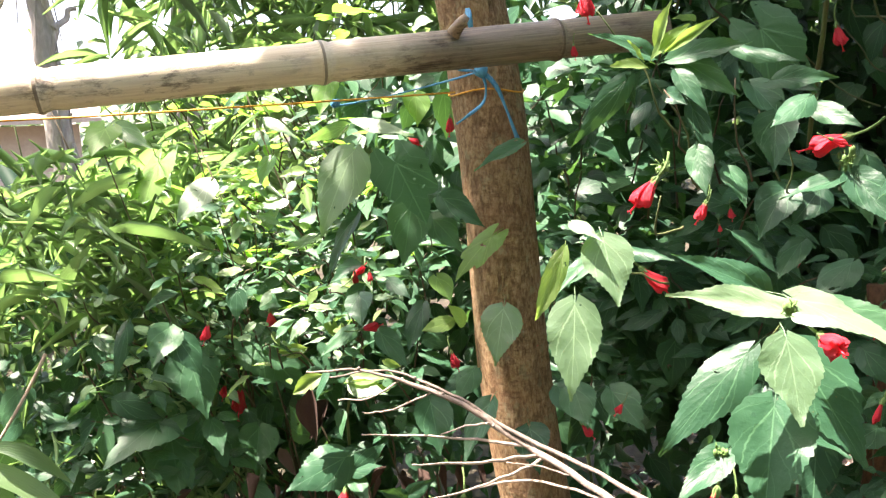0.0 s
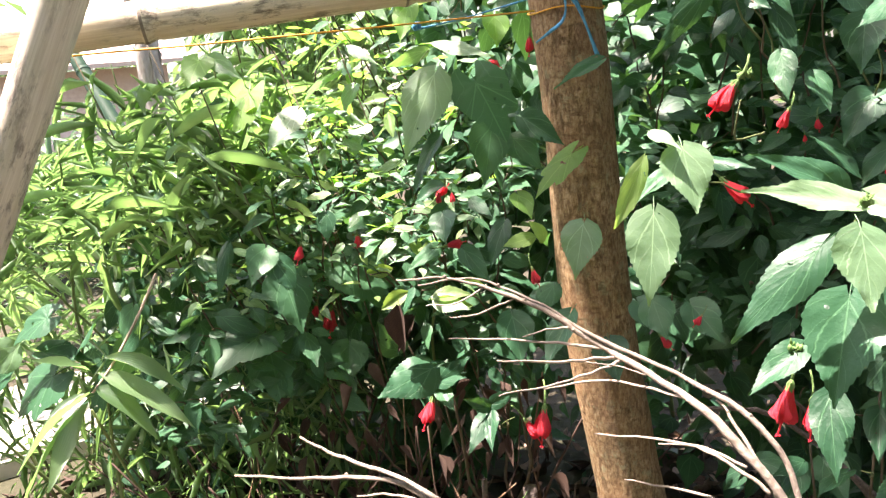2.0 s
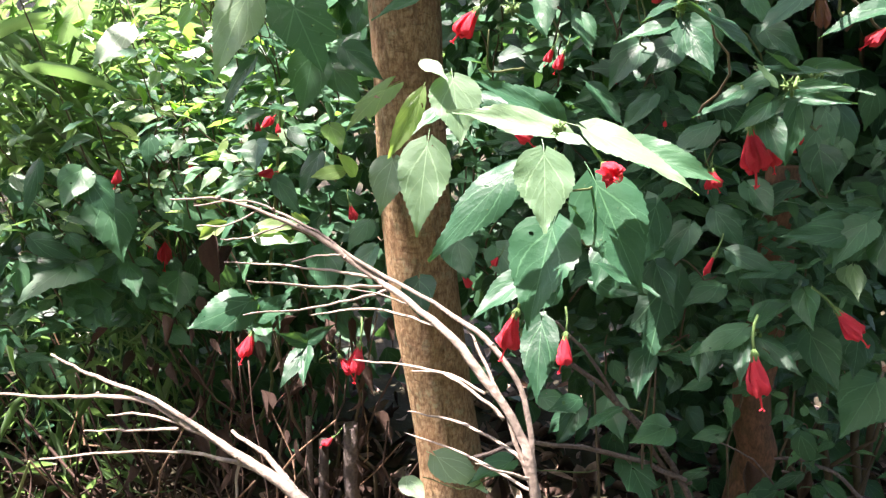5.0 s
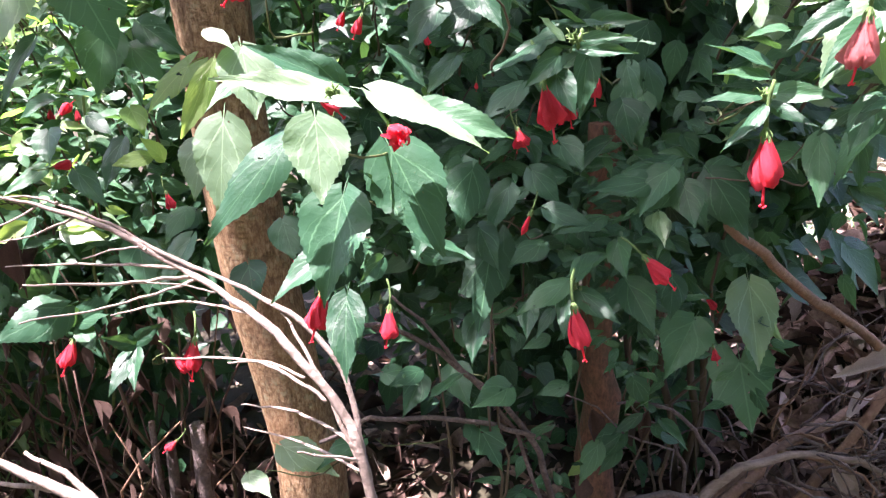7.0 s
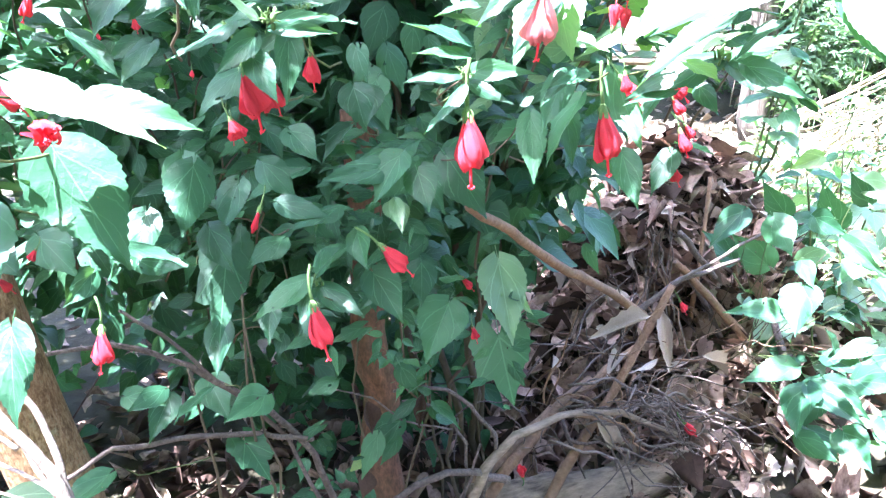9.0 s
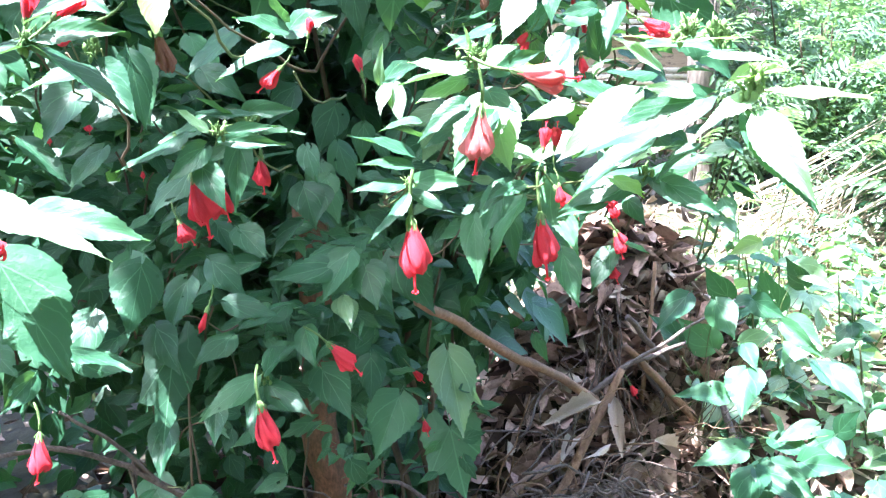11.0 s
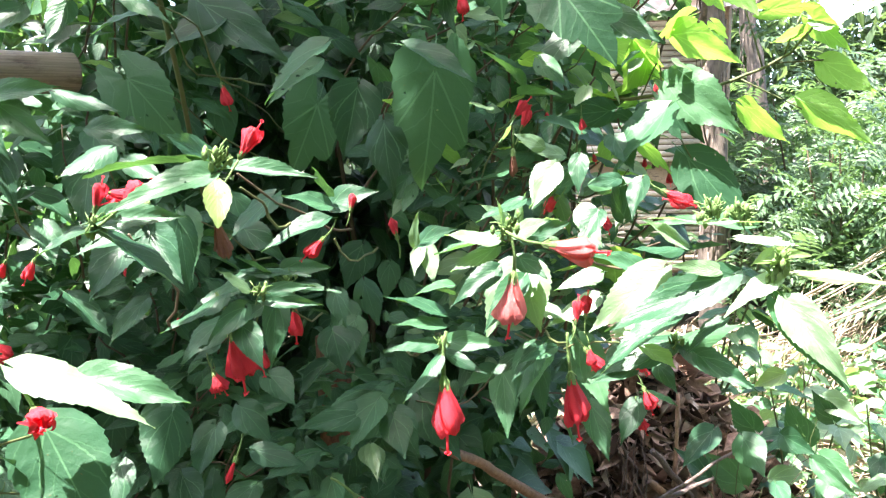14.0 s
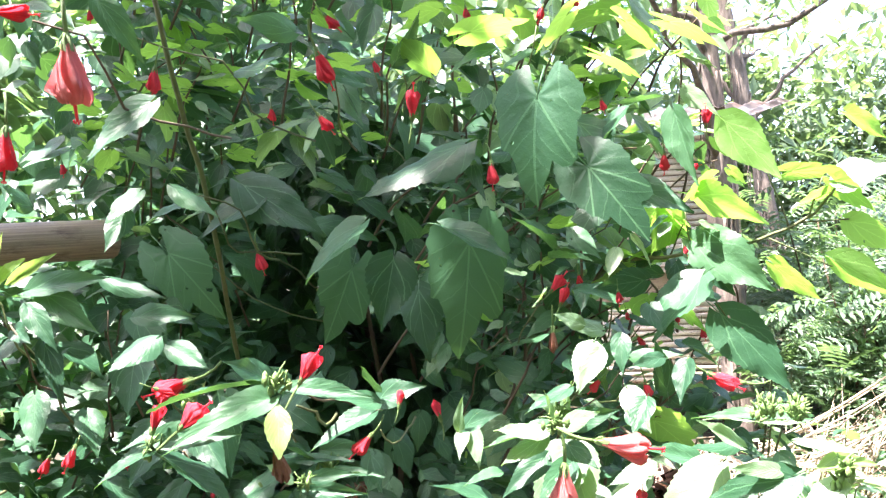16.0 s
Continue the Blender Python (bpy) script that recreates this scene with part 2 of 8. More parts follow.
# brown dead leaf, its colour deepened to carry shade under shrubs and heap
DARKLITTER = grainy("darkened_dead_leaf", (0.030, 0.018, 0.013), (0.090, 0.054, 0.038), 40.0, rough=0.8)
STRAW = grainy("straw", (0.28, 0.22, 0.15), (0.46, 0.375, 0.27), 40.0, c=(0.20, 0.155, 0.11))
SOIL = grainy("soil", (0.028, 0.024, 0.015), (0.066, 0.056, 0.035), 22.0, c=(0.034, 0.042, 0.018), rough=0.95, bump=0.8, dist=0.02, world_space=True)
BLUE = grainy("blue_twine", (0.012, 0.13, 0.26), (0.10, 0.40, 0.58), 260.0, (1, 1, 0.12), rough=0.45, bump=0.9, dist=0.003, c=(0.03, 0.22, 0.40))
ORANGE = grainy("orange_cord", (0.58, 0.25, 0.02), (0.80, 0.45, 0.06), 200.0, rough=0.5)
GREENPOLE = grainy("green_culm", (0.012, 0.034, 0.022), (0.026, 0.060, 0.036), 40.0, rough=0.6, bump=0.2, spec=0.12)
CULM = grainy("bamboo_culm", (0.10, 0.15, 0.05), (0.20, 0.24, 0.09), 40.0, rough=0.5, bump=0.2)
BRICK = grainy("pink_brick", (0.50, 0.38, 0.34), (0.64, 0.53, 0.48), 18.0, rough=0.9, world_space=True)
CONCRETE = grainy("concrete", (0.42, 0.40, 0.36), (0.58, 0.55, 0.50), 14.0, rough=0.9, world_space=True)
TIN = grainy("roof_sheet", (0.38, 0.38, 0.40), (0.58, 0.58, 0.60), 12.0, rough=0.5, c=(0.34, 0.22, 0.16))
GREYBARK = grainy("grey_bark", (0.045, 0.038, 0.030), (0.20, 0.170, 0.135), 26.0, (1, 1, 0.22), rough=0.9, bump=0.9, dist=0.02)

# grey bark lightened, so the glare over the left trunks is in its colour
PALEBARK = grainy("haze_pale_bark", (0.20, 0.175, 0.15), (0.48, 0.44, 0.39), 26.0, (1, 1, 0.22), rough=0.9, bump=0.9, dist=0.02)


# ---------------------------------------------------------------- builders
rng = random.Random(7)


def frame_of(y, near_normal):
    """A turn whose y axis is the given way and whose z axis leans to near_normal."""
    y = y.normalized()
    z = near_normal - near_normal.dot(y) * y
    z = z.normalized() if z.length > 1e-4 else y.orthogonal().normalized()
    x = y.cross(z)
    return Matrix((x, y, z)).transposed()


def thing(name, place, label, category, group="", kind=""):
    ob = new(name)
    ob.location = place
    ob.empty_display_size = 0.1
    return tagged(ob, label, category, group, kind)


def mesh_of(name, bm, material, smooth=True):
    me = bpy.data.meshes.new(name)
    bm.normal_update()
    bm.to_mesh(me)
    bm.free()
    me.materials.append(material)
    if smooth:
        me.polygons.foreach_set("use_smooth", [True] * len(me.polygons))
    return me


def part_mesh(name, me, parent, m=None, label=""):
    """A mesh laid at the world pose m, as a part of parent."""
    ob = new(name, me)
    ob.parent = parent
    base = Vector(parent.location) if parent.parent is None else None
    m = m if m is not None else Matrix()
    ob.matrix_basis = (Matrix.Translation(-base) @ m) if base is not None else m
    return tagged(ob, label) if label else ob


def part(name, bm, material, parent, label="", smooth=True):
    return part_mesh(name, mesh_of(name, bm, material, smooth), parent, None, label)


def add_tube(bm, pts, r0, r1, sides=6, rough=0.0, knots=()):
    """A round, tapering tube along points; knots: shares of its length at which it swells."""
    pts = [Vector(p) for p in pts]
    rings, side = [], None
    total = len(pts) - 1
    for i, p in enumerate(pts):
        d = (pts[min(i + 1, total)] - pts[max(i - 1, 0)]).normalized()
        side = d.orthogonal().normalized() if side is None else (side - side.dot(d) * d).normalized()
        other = d.cross(side)
        r = r0 + (r1 - r0) * i / max(1, total)
        for k in knots:
            r *= 1 + 0.10 * math.exp(-((i / total - k) / 0.012) ** 2)
        ring = []
        for s in range(sides):
            a = 2 * math.pi * s / sides
            f = r * (1 + (rough * (noise.noise(p * 9 + Vector((math.cos(a), math.sin(a), 0)) * 1.3)) if rough else 0))
            ring.append(bm.verts.new(p + f * (math.cos(a) * side + math.sin(a) * other)))
        rings.append(ring)
    for a, b in zip(rings, rings[1:]):
        for s in range(sides):
            bm.faces.new((a[s], a[(s + 1) % sides], b[(s + 1) % sides], b[s]))
    bm.faces.new(rings[0][::-1])
    bm.faces.new(rings[-1])


def bent(a, b, sag=0.0, wob=0.0, n=8, seed=0):
    """Points from a to b, sagging and wandering a little."""
    a, b = Vector(a), Vector(b)
    rr = random.Random(seed)
    off = Vector((rr.uniform(-9, 9), rr.uniform(-9, 9), rr.uniform(-9, 9)))
    out = []
    for i in range(n + 1):
        t = i / n
        p = a.lerp(b, t) + Vector((0, 0, -sag * 4 * t * (1 - t)))
        if wob:
            q = p * 6 + off
            p += wob * math.sin(math.pi * min(1, t * 1.2 + 0.1)) * Vector((noise.noise(q), noise.noise(q + Vector((5, 0, 0))), noise.noise(q + Vector((0, 7, 0)))))
        out.append(p)
    return out


def tube_part(name, pts, r0, r1, material, parent, sides=6, rough=0.0, label="", knots=()):
    bm = bmesh.new()
    add_tube(bm, pts, r0, r1, sides, rough, knots)
    return part(name, bm, material, parent, label)


# leaf outlines: half width at each share of the length
OVATE = ((0.0, 0.06), (0.05, 0.31), (0.13, 0.44), (0.25, 0.50), (0.38, 0.475), (0.52, 0.385), (0.66, 0.265), (0.78, 0.155), (0.88, 0.075), (1.0, 0.0))


def wide_ovate(v):
    """Broad and rounded below, drawn out into a long point."""
    for (a, wa), (b, wb) in zip(OVATE, OVATE[1:]):
        if v <= b:
            t = (v - a) / (b - a)
            return wa + (wb - wa) * t
    return 0.0


def wide_lance(v):
    return 0.5 * math.sin(math.pi * v ** 0.75) ** 0.95


def lobed_bm(droop, fold, seed, points=(0.86, 1.0, 0.86)):
    """A broad blade with a heart-shaped base and three to five pointed lobes, its ribs running to the points."""
    bm = bmesh.new()
    uvl = bm.loops.layers.uv.new("UVMap")
    rr = random.Random(seed)
    ph, lean = rr.uniform(0, 6), rr.uniform(-0.06, 0.06)
    half = radians(152)
    spread = radians(rr.uniform(34, 42))
    count, rings = 42, 7

    def reach(a):
        """How far the blade goes from its stalk, towards the angle a from the middle rib."""
        body = 0.34 + 0.26 * (0.5 + 0.5 * math.cos(a)) ** 0.7
        r = body
        for where, long, sharp in ((lean, points[1], 6.5), (-spread + lean, points[0] * 0.86, 7.5), (spread + lean, points[2] * 0.86, 7.5), (-2.2 * spread, 0.56, 7.0), (2.2 * spread, 0.56, 7.0)):
            d = abs(a - where) * sharp / 3.0
            r = max(r, body + (long - body) * max(0.0, 1 - d) ** 1.25)
        return r

    rows = []
    for i in range(1, rings + 1):
        f = (i / rings) ** 0.85
        row = []
        for j in range(count + 1):
            a = -half + 2 * half * j / count
            r = reach(a) * f * (1 + (0.035 if j % 2 else -0.02) * (i == rings))
            x, y = r * math.sin(a), r * math.cos(a)
            z = -droop * r * r + fold * abs(x) * 0.7 + 0.024 * math.sin(a * 3 + ph) * f * f + 0.004 * math.cos(a / spread * 2 * math.pi) * math.sin(math.pi * f)
            row.append(bm.verts.new((x * 0.86, y, z)))
        rows.append(row)
    foot = bm.verts.new((0, 0, 0))
    for j in range(count):
        bm.faces.new((foot, rows[0][j + 1], rows[0][j]))
    for p, q in zip(rows, rows[1:]):
        for j in range(count):
            bm.faces.new((p[j], p[j + 1], q[j + 1], q[j]))
    for f in bm.faces:
        f.normal_flip() if f.normal.z < 0 else None
    add_tube(bm, [(0, 0.02, -0.002), (0, -0.15, -0.02), (0, -0.32, -0.08)], 0.010, 0.009, 4)
    bm.normal_update()
    for f in bm.faces:
        if f.normal.z < 0 and len(f.verts) <= 4 and f.calc_center_median().y > 0.03:
            f.normal_flip()
        f.smooth = True
        for lp in f.loops:
            lp[uvl].uv = (0.5 + lp.vert.co.x, max(0.0, lp.vert.co.y))
    return bm


def leaf_bm(outline, rows, cols, droop, fold, seed, teeth=0.0, stalk=0.22, heart=0.10, curl=0.0, bm=None, m=None, width=1.0, twist=0.0):
    """One blade with its stalk, along +y, one long and one wide, facing +z; ribs in its UV."""
    own = bm is None
    bm = bm or bmesh.new()
    uvl = bm.loops.layers.uv.get("UVMap") or bm.loops.layers.uv.new("UVMap")
    rr = random.Random(seed)
    ph, ph2 = rr.uniform(0, 6), rr.uniform(0, 6)
    grid, uvs = [], {}
    for i in range(rows + 1):
        v = i / rows
        h = outline(v) if 0 < i < rows else (0.02 if i else 0.05)
        if teeth and 0 < i < rows:
            h *= 1 + (teeth if i % 2 else -teeth * 0.4)
        row = []
        for j in range(-cols, cols + 1):
            u = j / cols
            x = u * h
            y = v - heart * abs(u) ** 1.5 * max(0, 1 - v) ** 5 + (0.02 if teeth and abs(j) == cols and i % 2 else 0)
            z = -droop * v * v + fold * abs(x) - curl * x * x + 0.022 * math.sin(v * 11 + ph) * u * abs(u) + 0.012 * math.sin(v * 23 + ph2 + u * 3) * abs(u)
            a = twist * v
            x, z = x * math.cos(a) - z * math.sin(a) * 0.3, z + x * math.sin(a)
            co = Vector((x * width, y, z))
            vert = bm.verts.new(m @ co if m else co)
            uvs[vert] = (u * 0.5 + 0.5, v)
            row.append(vert)
        grid.append(row)
    faces = []
    for a, b in zip(grid, grid[1:]):
        for j in range(2 * cols):
            faces.append(bm.faces.new((a[j], a[j + 1], b[j + 1], b[j])))
    if stalk:
        pts = [Vector((0, 0.02, -0.002)), Vector((0, -stalk * 0.5, -0.02)), Vector((0, -stalk, -0.07))]
        ring0 = None
        for p in pts:
            ring = []
            for k in range(3):
                co = p + 0.009 * Vector((math.cos(k * 2.1), 0, math.sin(k * 2.1)))
                vert = bm.verts.new(m @ co if m else co)
                uvs[vert] = (0.5, 0.0)
                ring.append(vert)
            if ring0:
                for k in range(3):
                    faces.append(bm.faces.new((ring0[k], ring0[(k + 1) % 3], ring[(k + 1) % 3], ring[k])))
            ring0 = ring
    for f in faces:
        f.smooth = True
        for lp in f.loops:
            lp[uvl].uv = uvs[lp.vert]
    return bm


def variants(name, count, material, outline, rows, cols, teeth, stalk, heart, droops, folds, curls=(0, 0.5), seed=0, twist=0.0):
    rr = random.Random(seed)
    return [mesh_of(name, leaf_bm(outline, rows, cols, rr.uniform(*droops), rr.uniform(*folds), seed * 50 + k, teeth, stalk, heart, rr.uniform(*curls), twist=rr.uniform(-twist, twist)), material) for k in range(count)]


LEAVES = {
    "ovate": variants("leaf", 10, LEAF, wide_ovate, 28, 3, 0.036, 0.22, 0.12, (0.02, 0.36), (0.05, 0.55), (0, 0.7), 1, 0.4),
    "inner": variants("leaf", 10, LEAF, wide_ovate, 14, 2, 0.040, 0.30, 0.12, (-0.05, 0.40), (0.0, 0.55), (-0.3, 0.8), 9, 0.6),
    "lobed": [mesh_of("leaf", lobed_bm(0.05 + 0.05 * k, 0.06 + 0.05 * (k % 3), 20 + k, ((0.86, 1.0, 0.86), (0.70, 1.0, 0.92), (0.92, 1.0, 0.74))[k % 3]), LEAF) for k in range(6)],
    "young": variants("leaf", 6, YOUNG, wide_lance, 14, 2, 0.04, 0.10, 0.04, (-0.05, 0.20), (0.15, 0.55), (0, 0.3), 3, 0.3),
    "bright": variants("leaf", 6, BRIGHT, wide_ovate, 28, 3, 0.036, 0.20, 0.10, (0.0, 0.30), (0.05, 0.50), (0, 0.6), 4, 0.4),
    "glow": variants("leaf", 5, GLOW, wide_ovate, 26, 3, 0.024, 0.25, 0.14, (0.0, 0.3), (0.05, 0.4), (0, 0.5), 14, 0.4)
    + [mesh_of("leaf", lobed_bm(0.05 + 0.06 * k, 0.08, 40 + k), GLOW) for k in range(4)],
    "blade": variants("leaf", 6, BLADE, wide_lance, 7, 1, 0, 0.06, 0.0, (0.05, 0.55), (0.1, 0.6), (0, 0), 5, 0.5),
    "dry": variants("leaf", 12, LITTER, wide_lance, 18, 3, 0.012, 0.08, 0.0, (-0.5, 0.5), (-0.5, 1.3), (-3.5, 3.5), 6, 1.5),
    "pale": variants("leaf", 4, PALE_LITTER, wide_lance, 14, 2, 0.09, 0.08, 0.0, (-0.4, 0.4), (-0.4, 0.8), (-2.0, 2.0), 7, 1.3),
    "darkened": variants("leaf", 5, DARKLITTER, wide_ovate, 7, 2, 0, 0.1, 0.05, (-0.4, 0.5), (-0.3, 0.9), (-1, 2), 8, 0.9),
}
EYES = Vector((0.45, 0.1, 1.9))          # leaves turn their tops to the open, lit side


AWAY = Vector((0.30, 0.50, 0.85))          # leaves overhead show their lit-through undersides


def leaf(plant, kind, a, b, width, turn=None, spread=0.35, name="leaf"):
    """A leaf from its base to its tip, as a part of a plant; width as a share of its length."""
    a, b = Vector(a), Vector(b)
    if kind == "backlit":
        kind, turn, spread, width = "glow", AWAY, 0.15, max(0.62, min(0.95, width * 1.3))
    if kind == "young" and width > 0.55:
        kind = "bright"
    if kind in ("ovate", "bright"):
        width *= 0.9
    y = b - a
    face = (EYES - a).normalized() if turn is None else Vector(turn)
    face = face + Vector((rng.gauss(0, spread), rng.gauss(0, spread), rng.gauss(0, spread))) + (Vector((0, 0, 0.28)) + 0.2 * SUN if turn is None else Vector((0, 0, 0.5)) + 0.35 * SUN)
    r = frame_of(y, face).to_4x4()
    s = y.length
    m = Matrix.Translation(a) @ r @ Matrix.Diagonal((s * width, s, s * (0.5 + 0.5 * width), 1))
    return part_mesh(name, rng.choice(LEAVES[kind]), plant, m)


def stuff_leaf(bm, outline, a, b, width, face, rows=5, cols=1, droop=0.15, fold=0.3, curl=0.0, twist=0.0):
    y = b - a
    s = y.length
    m = Matrix.Translation(a) @ frame_of(y, face).to_4x4() @ Matrix.Diagonal((s * width, s, s * 0.7, 1))
    leaf_bm(outline, rows, cols, droop, fold, rng.randrange(10 ** 6), 0, 0, 0.05, curl, bm=bm, m=m, twist=twist)


# flower pieces, along +y from the stalk's end to the tip of the stamens
def petal_bm(fat, closed, seed, ruffle):
    """Five petals rolled over one another, creased lengthwise, frayed at the mouth."""
    bm = bmesh.new()
    uvl = bm.loops.layers.uv.new("UVMap")
    rr = random.Random(seed)
    cols = 8
    for k in range(5):
        ph, grid = 2 * math.pi * k / 5 + rr.uniform(-0.15, 0.15), []
        end, wave, sway = rr.uniform(0.72, 0.80), rr.uniform(0, 6), rr.uniform(-0.04, 0.04)
        for i in range(10):
            s = i / 9
            r = fat * (0.34 + 0.74 * math.sin(math.pi / 2 * min(1.0, s / 0.88)) ** 1.35) * (1 - closed * max(0.0, (s - 0.82) / 0.18) ** 1.8)
            row = []
            for j in range(cols + 1):
                w = j / cols - 0.5
                a = ph + w * 2.0 + s * 0.9
                crease = 1 + 0.15 * math.sin(w * 17 + wave) * min(1, 3 * s) + 0.05 * math.sin(w * 31 + wave * 2)
                rad = r * (0.70 + 0.56 * (w + 0.5)) * crease * (1 + ruffle * s ** 3 * math.sin(w * 11 + k * 2.0))
                y = 0.10 + (end - 0.10) * s - 0.10 * (2 * w) ** 2 * max(0, s - 0.6) / 0.4 + 0.015 * s * math.sin(w * 21 + wave)
                row.append((bm.verts.new((rad * math.cos(a) + sway * s * s, y, rad * math.sin(a))), (w + 0.5 + k, s)))
            grid.append(row)
        for a, b in zip(grid, grid[1:]):
            for j in range(cols):
                q = (a[j], a[j + 1], b[j + 1], b[j])
                f = bm.faces.new([v for v, _ in q])
                for lp, (_, c) in zip(f.loops, q):
                    lp[uvl].uv = c
    return bm


def calyx_bm(long):
    bm = bmesh.new()
    uvl = bm.loops.layers.uv.new("UVMap")
    for k in range(8):                       # narrow bracts below the cup
        a = 2 * math.pi * k / 8
        out = Vector((math.cos(a), 0, math.sin(a)))
        side = Vector((-math.sin(a), 0, math.cos(a)))
        p = [out * 0.03 + Vector((0, -0.01, 0)), out * 0.085 + Vector((0, 0.06, 0)), out * 0.105 + Vector((0, 0.13, 0))]
        v = [bm.verts.new(p[0] - side * 0.012), bm.verts.new(p[0] + side * 0.012), bm.verts.new(p[1] + side * 0.014), bm.verts.new(p[1] - side * 0.014), bm.verts.new(p[2])]
        bm.faces.new((v[0], v[1], v[2], v[3])), bm.faces.new((v[3], v[2], v[4]))
    rings = []
    for i, (y, r) in enumerate(((-0.03, 0.022), (0.02, 0.046), (0.10, 0.064), (long * 0.9, 0.078))):
        rings.append([bm.verts.new((r * math.cos(2 * math.pi * s / 10), y + (0.035 * (s % 2) if i == 3 else 0), r * math.sin(2 * math.pi * s / 10))) for s in range(10)])
    for a, b in zip(rings, rings[1:]):
        for s in range(10):
            bm.faces.new((a[s], a[(s + 1) % 10], b[(s + 1) % 10], b[s]))
    for f in bm.faces:
        for lp in f.loops:
            lp[uvl].uv = (0.5 + lp.vert.co.x, lp.vert.co.y)
    return bm


def stamen_bm():
    bm = bmesh.new()
    add_tube(bm, [(0, 0.60, 0), (0.012, 0.82, 0.0), (0.02, 0.97, 0.006)], 0.024, 0.016, 5)
    for k in range(7):
        a = k * 2.4
        c = Vector((0.015 + 0.035 * math.cos(a), 0.955 + 0.012 * (k % 4), 0.035 * math.sin(a)))
        bmesh.ops.create_icosphere(bm, subdivisions=1, radius=0.015, matrix=Matrix.Translation(c))
    return bm


def pedicel_bm():
    bm = bmesh.new()
    add_tube(bm, [(0, 0.0, 0), (0.0, -0.22, 0.01), (0.02, -0.42, 0.06), (0.05, -0.58, 0.14)], 0.030, 0.024, 5)
    return bm


PETALS = {
    "f": [mesh_of("flower", petal_bm(0.150, 0.34, k, 0.42), PETAL) for k in range(5)],
    "p": [mesh_of("flower", petal_bm(0.155, 0.34, k, 0.42), OVERLIT) for k in range(3)],
    "d": [mesh_of("flower", petal_bm(0.105, 0.75, k, 0.3), WITHERED) for k in range(2)],
    "b": [mesh_of("flower", petal_bm(0.120, 0.92, k, 0.05), PETAL) for k in range(2)],
    "t": [mesh_of("flower", petal_bm(0.075, 0.80, k, 0.4), PETAL) for k in range(2)],
}
HUSK = grainy("calyx_green", (0.07, 0.15, 0.04), (0.15, 0.25, 0.075), 160.0, rough=0.6)
CALYX = mesh_of("calyx", calyx_bm(0.20), HUSK)
CALYX_BUD = mesh_of("calyx", calyx_bm(0.42), HUSK)
STAMEN = mesh_of("stamen", stamen_bm(), PETAL)
PEDICEL = mesh_of("pedicel", pedicel_bm(), HUSK)
FLOWER_LOOK = {"p": "closed red flower, strong sun put into its paler colour", "d": "withered brown flower", "b": "small red flower bud", "t": "shrivelled red flower", "f": ""}


def flower(plant, kind, a, b, fat=1.0):
    a, b = Vector(a), Vector(b)
    y = b - a
    s = y.length
    m = Matrix.Translation(a) @ frame_of(y, Vector((rng.gauss(0, 1), rng.gauss(0, 1), 0.4 + abs(rng.gauss(0, 1))))).to_4x4() @ Matrix.Diagonal((s * fat, s, s * fat, 1))
    f = part_mesh("flower", rng.choice(PETALS[kind]), plant, m, FLOWER_LOOK[kind])
    part_mesh("calyx", CALYX_BUD if kind == "b" else CALYX, f)
    if kind in "fp":
        part_mesh("stamen", STAMEN, f)
    part_mesh("pedicel", PEDICEL, f)
    return f


def bud_cluster(plant, p, size=0.011):
    """A tuft of narrow green bracts and small buds at a shoot's end."""
    bm = bmesh.new()
    p = Vector(p)
    for k in range(20):
        d = Vector((rng.gauss(0, 0.6), rng.gauss(-0.2, 0.6), rng.gauss(0.75, 0.5))).normalized()
        s = size * rng.uniform(0.6, 1.3)
        q = p + Vector((rng.gauss(0, 0.2), rng.gauss(0, 0.2), rng.gauss(0, 0.25))) * size
        add_tube(bm, [q, q + d * s * 0.5 + Vector((0, 0, 0.1 * s)), q + d * s], 0.0013, 0.0005, 4)
    for k in range(6):
        q = p + Vector((rng.gauss(0, 0.45), rng.gauss(-0.2, 0.4), rng.gauss(0.1, 0.45))) * size
        bmesh.ops.create_icosphere(bm, subdivisions=1, radius=0.0024, matrix=Matrix.Translation(q) @ Matrix.Diagonal((1, 1, 1.9, 1)))
    uvl = bm.loops.layers.uv.new("UVMap")
    return part("shoot_tip", bm, HUSK, plant, "tuft of narrow green bracts")


# ---------------------------------------------------------------- ground
def ground_z(x, y):
    far = max(0.0, math.hypot(x - 0.5, y) - 3.5)
    mound = 0.84 * math.exp(-(((x - 2.38) / 0.48) ** 2 + ((y - 2.25) / 0.44) ** 2))
    rise = (0.35 * (1 - math.exp(-far / 6.0))) if x > 0 else 0.0
    return mound + rise + 0.03 * noise.noise(Vector((x * 1.7, y * 1.7, 0))) + 0.012 * noise.noise(Vector((x * 7, y * 7, 3)))


def build_ground():
    bm = bmesh.new()
    steps = [-400, -150, -60, -25, -12, -8] + [-6 + 0.16 * k for k in range(100)] + [10.5, 13, 18, 30, 70, 160, 400]
    rows = [[bm.verts.new((x, y, ground_z(x, y) if max(abs(x), abs(y)) < 60 else 0.3)) for x in steps] for y in steps]
    for a, b in zip(rows, rows[1:]):
        for i in range(len(steps) - 1):
            bm.faces.new((a[i], a[i + 1], b[i + 1], b[i]))
    ob = new("ground", mesh_of("ground", bm, SOIL))
    tagged(ob, "dark bare soil strewn with litter under the shrubs", "ground", kind="structure")


build_ground()


# ---------------------------------------------------------------- tree with the tied pole
def tree_trunk_point(z):
    return Vector((0.345 - 0.098 * max(0, z - 0.4) ** 1.05 + 0.012 * math.sin(z * 5), 1.615 + 0.01 * math.sin(z * 4), z))


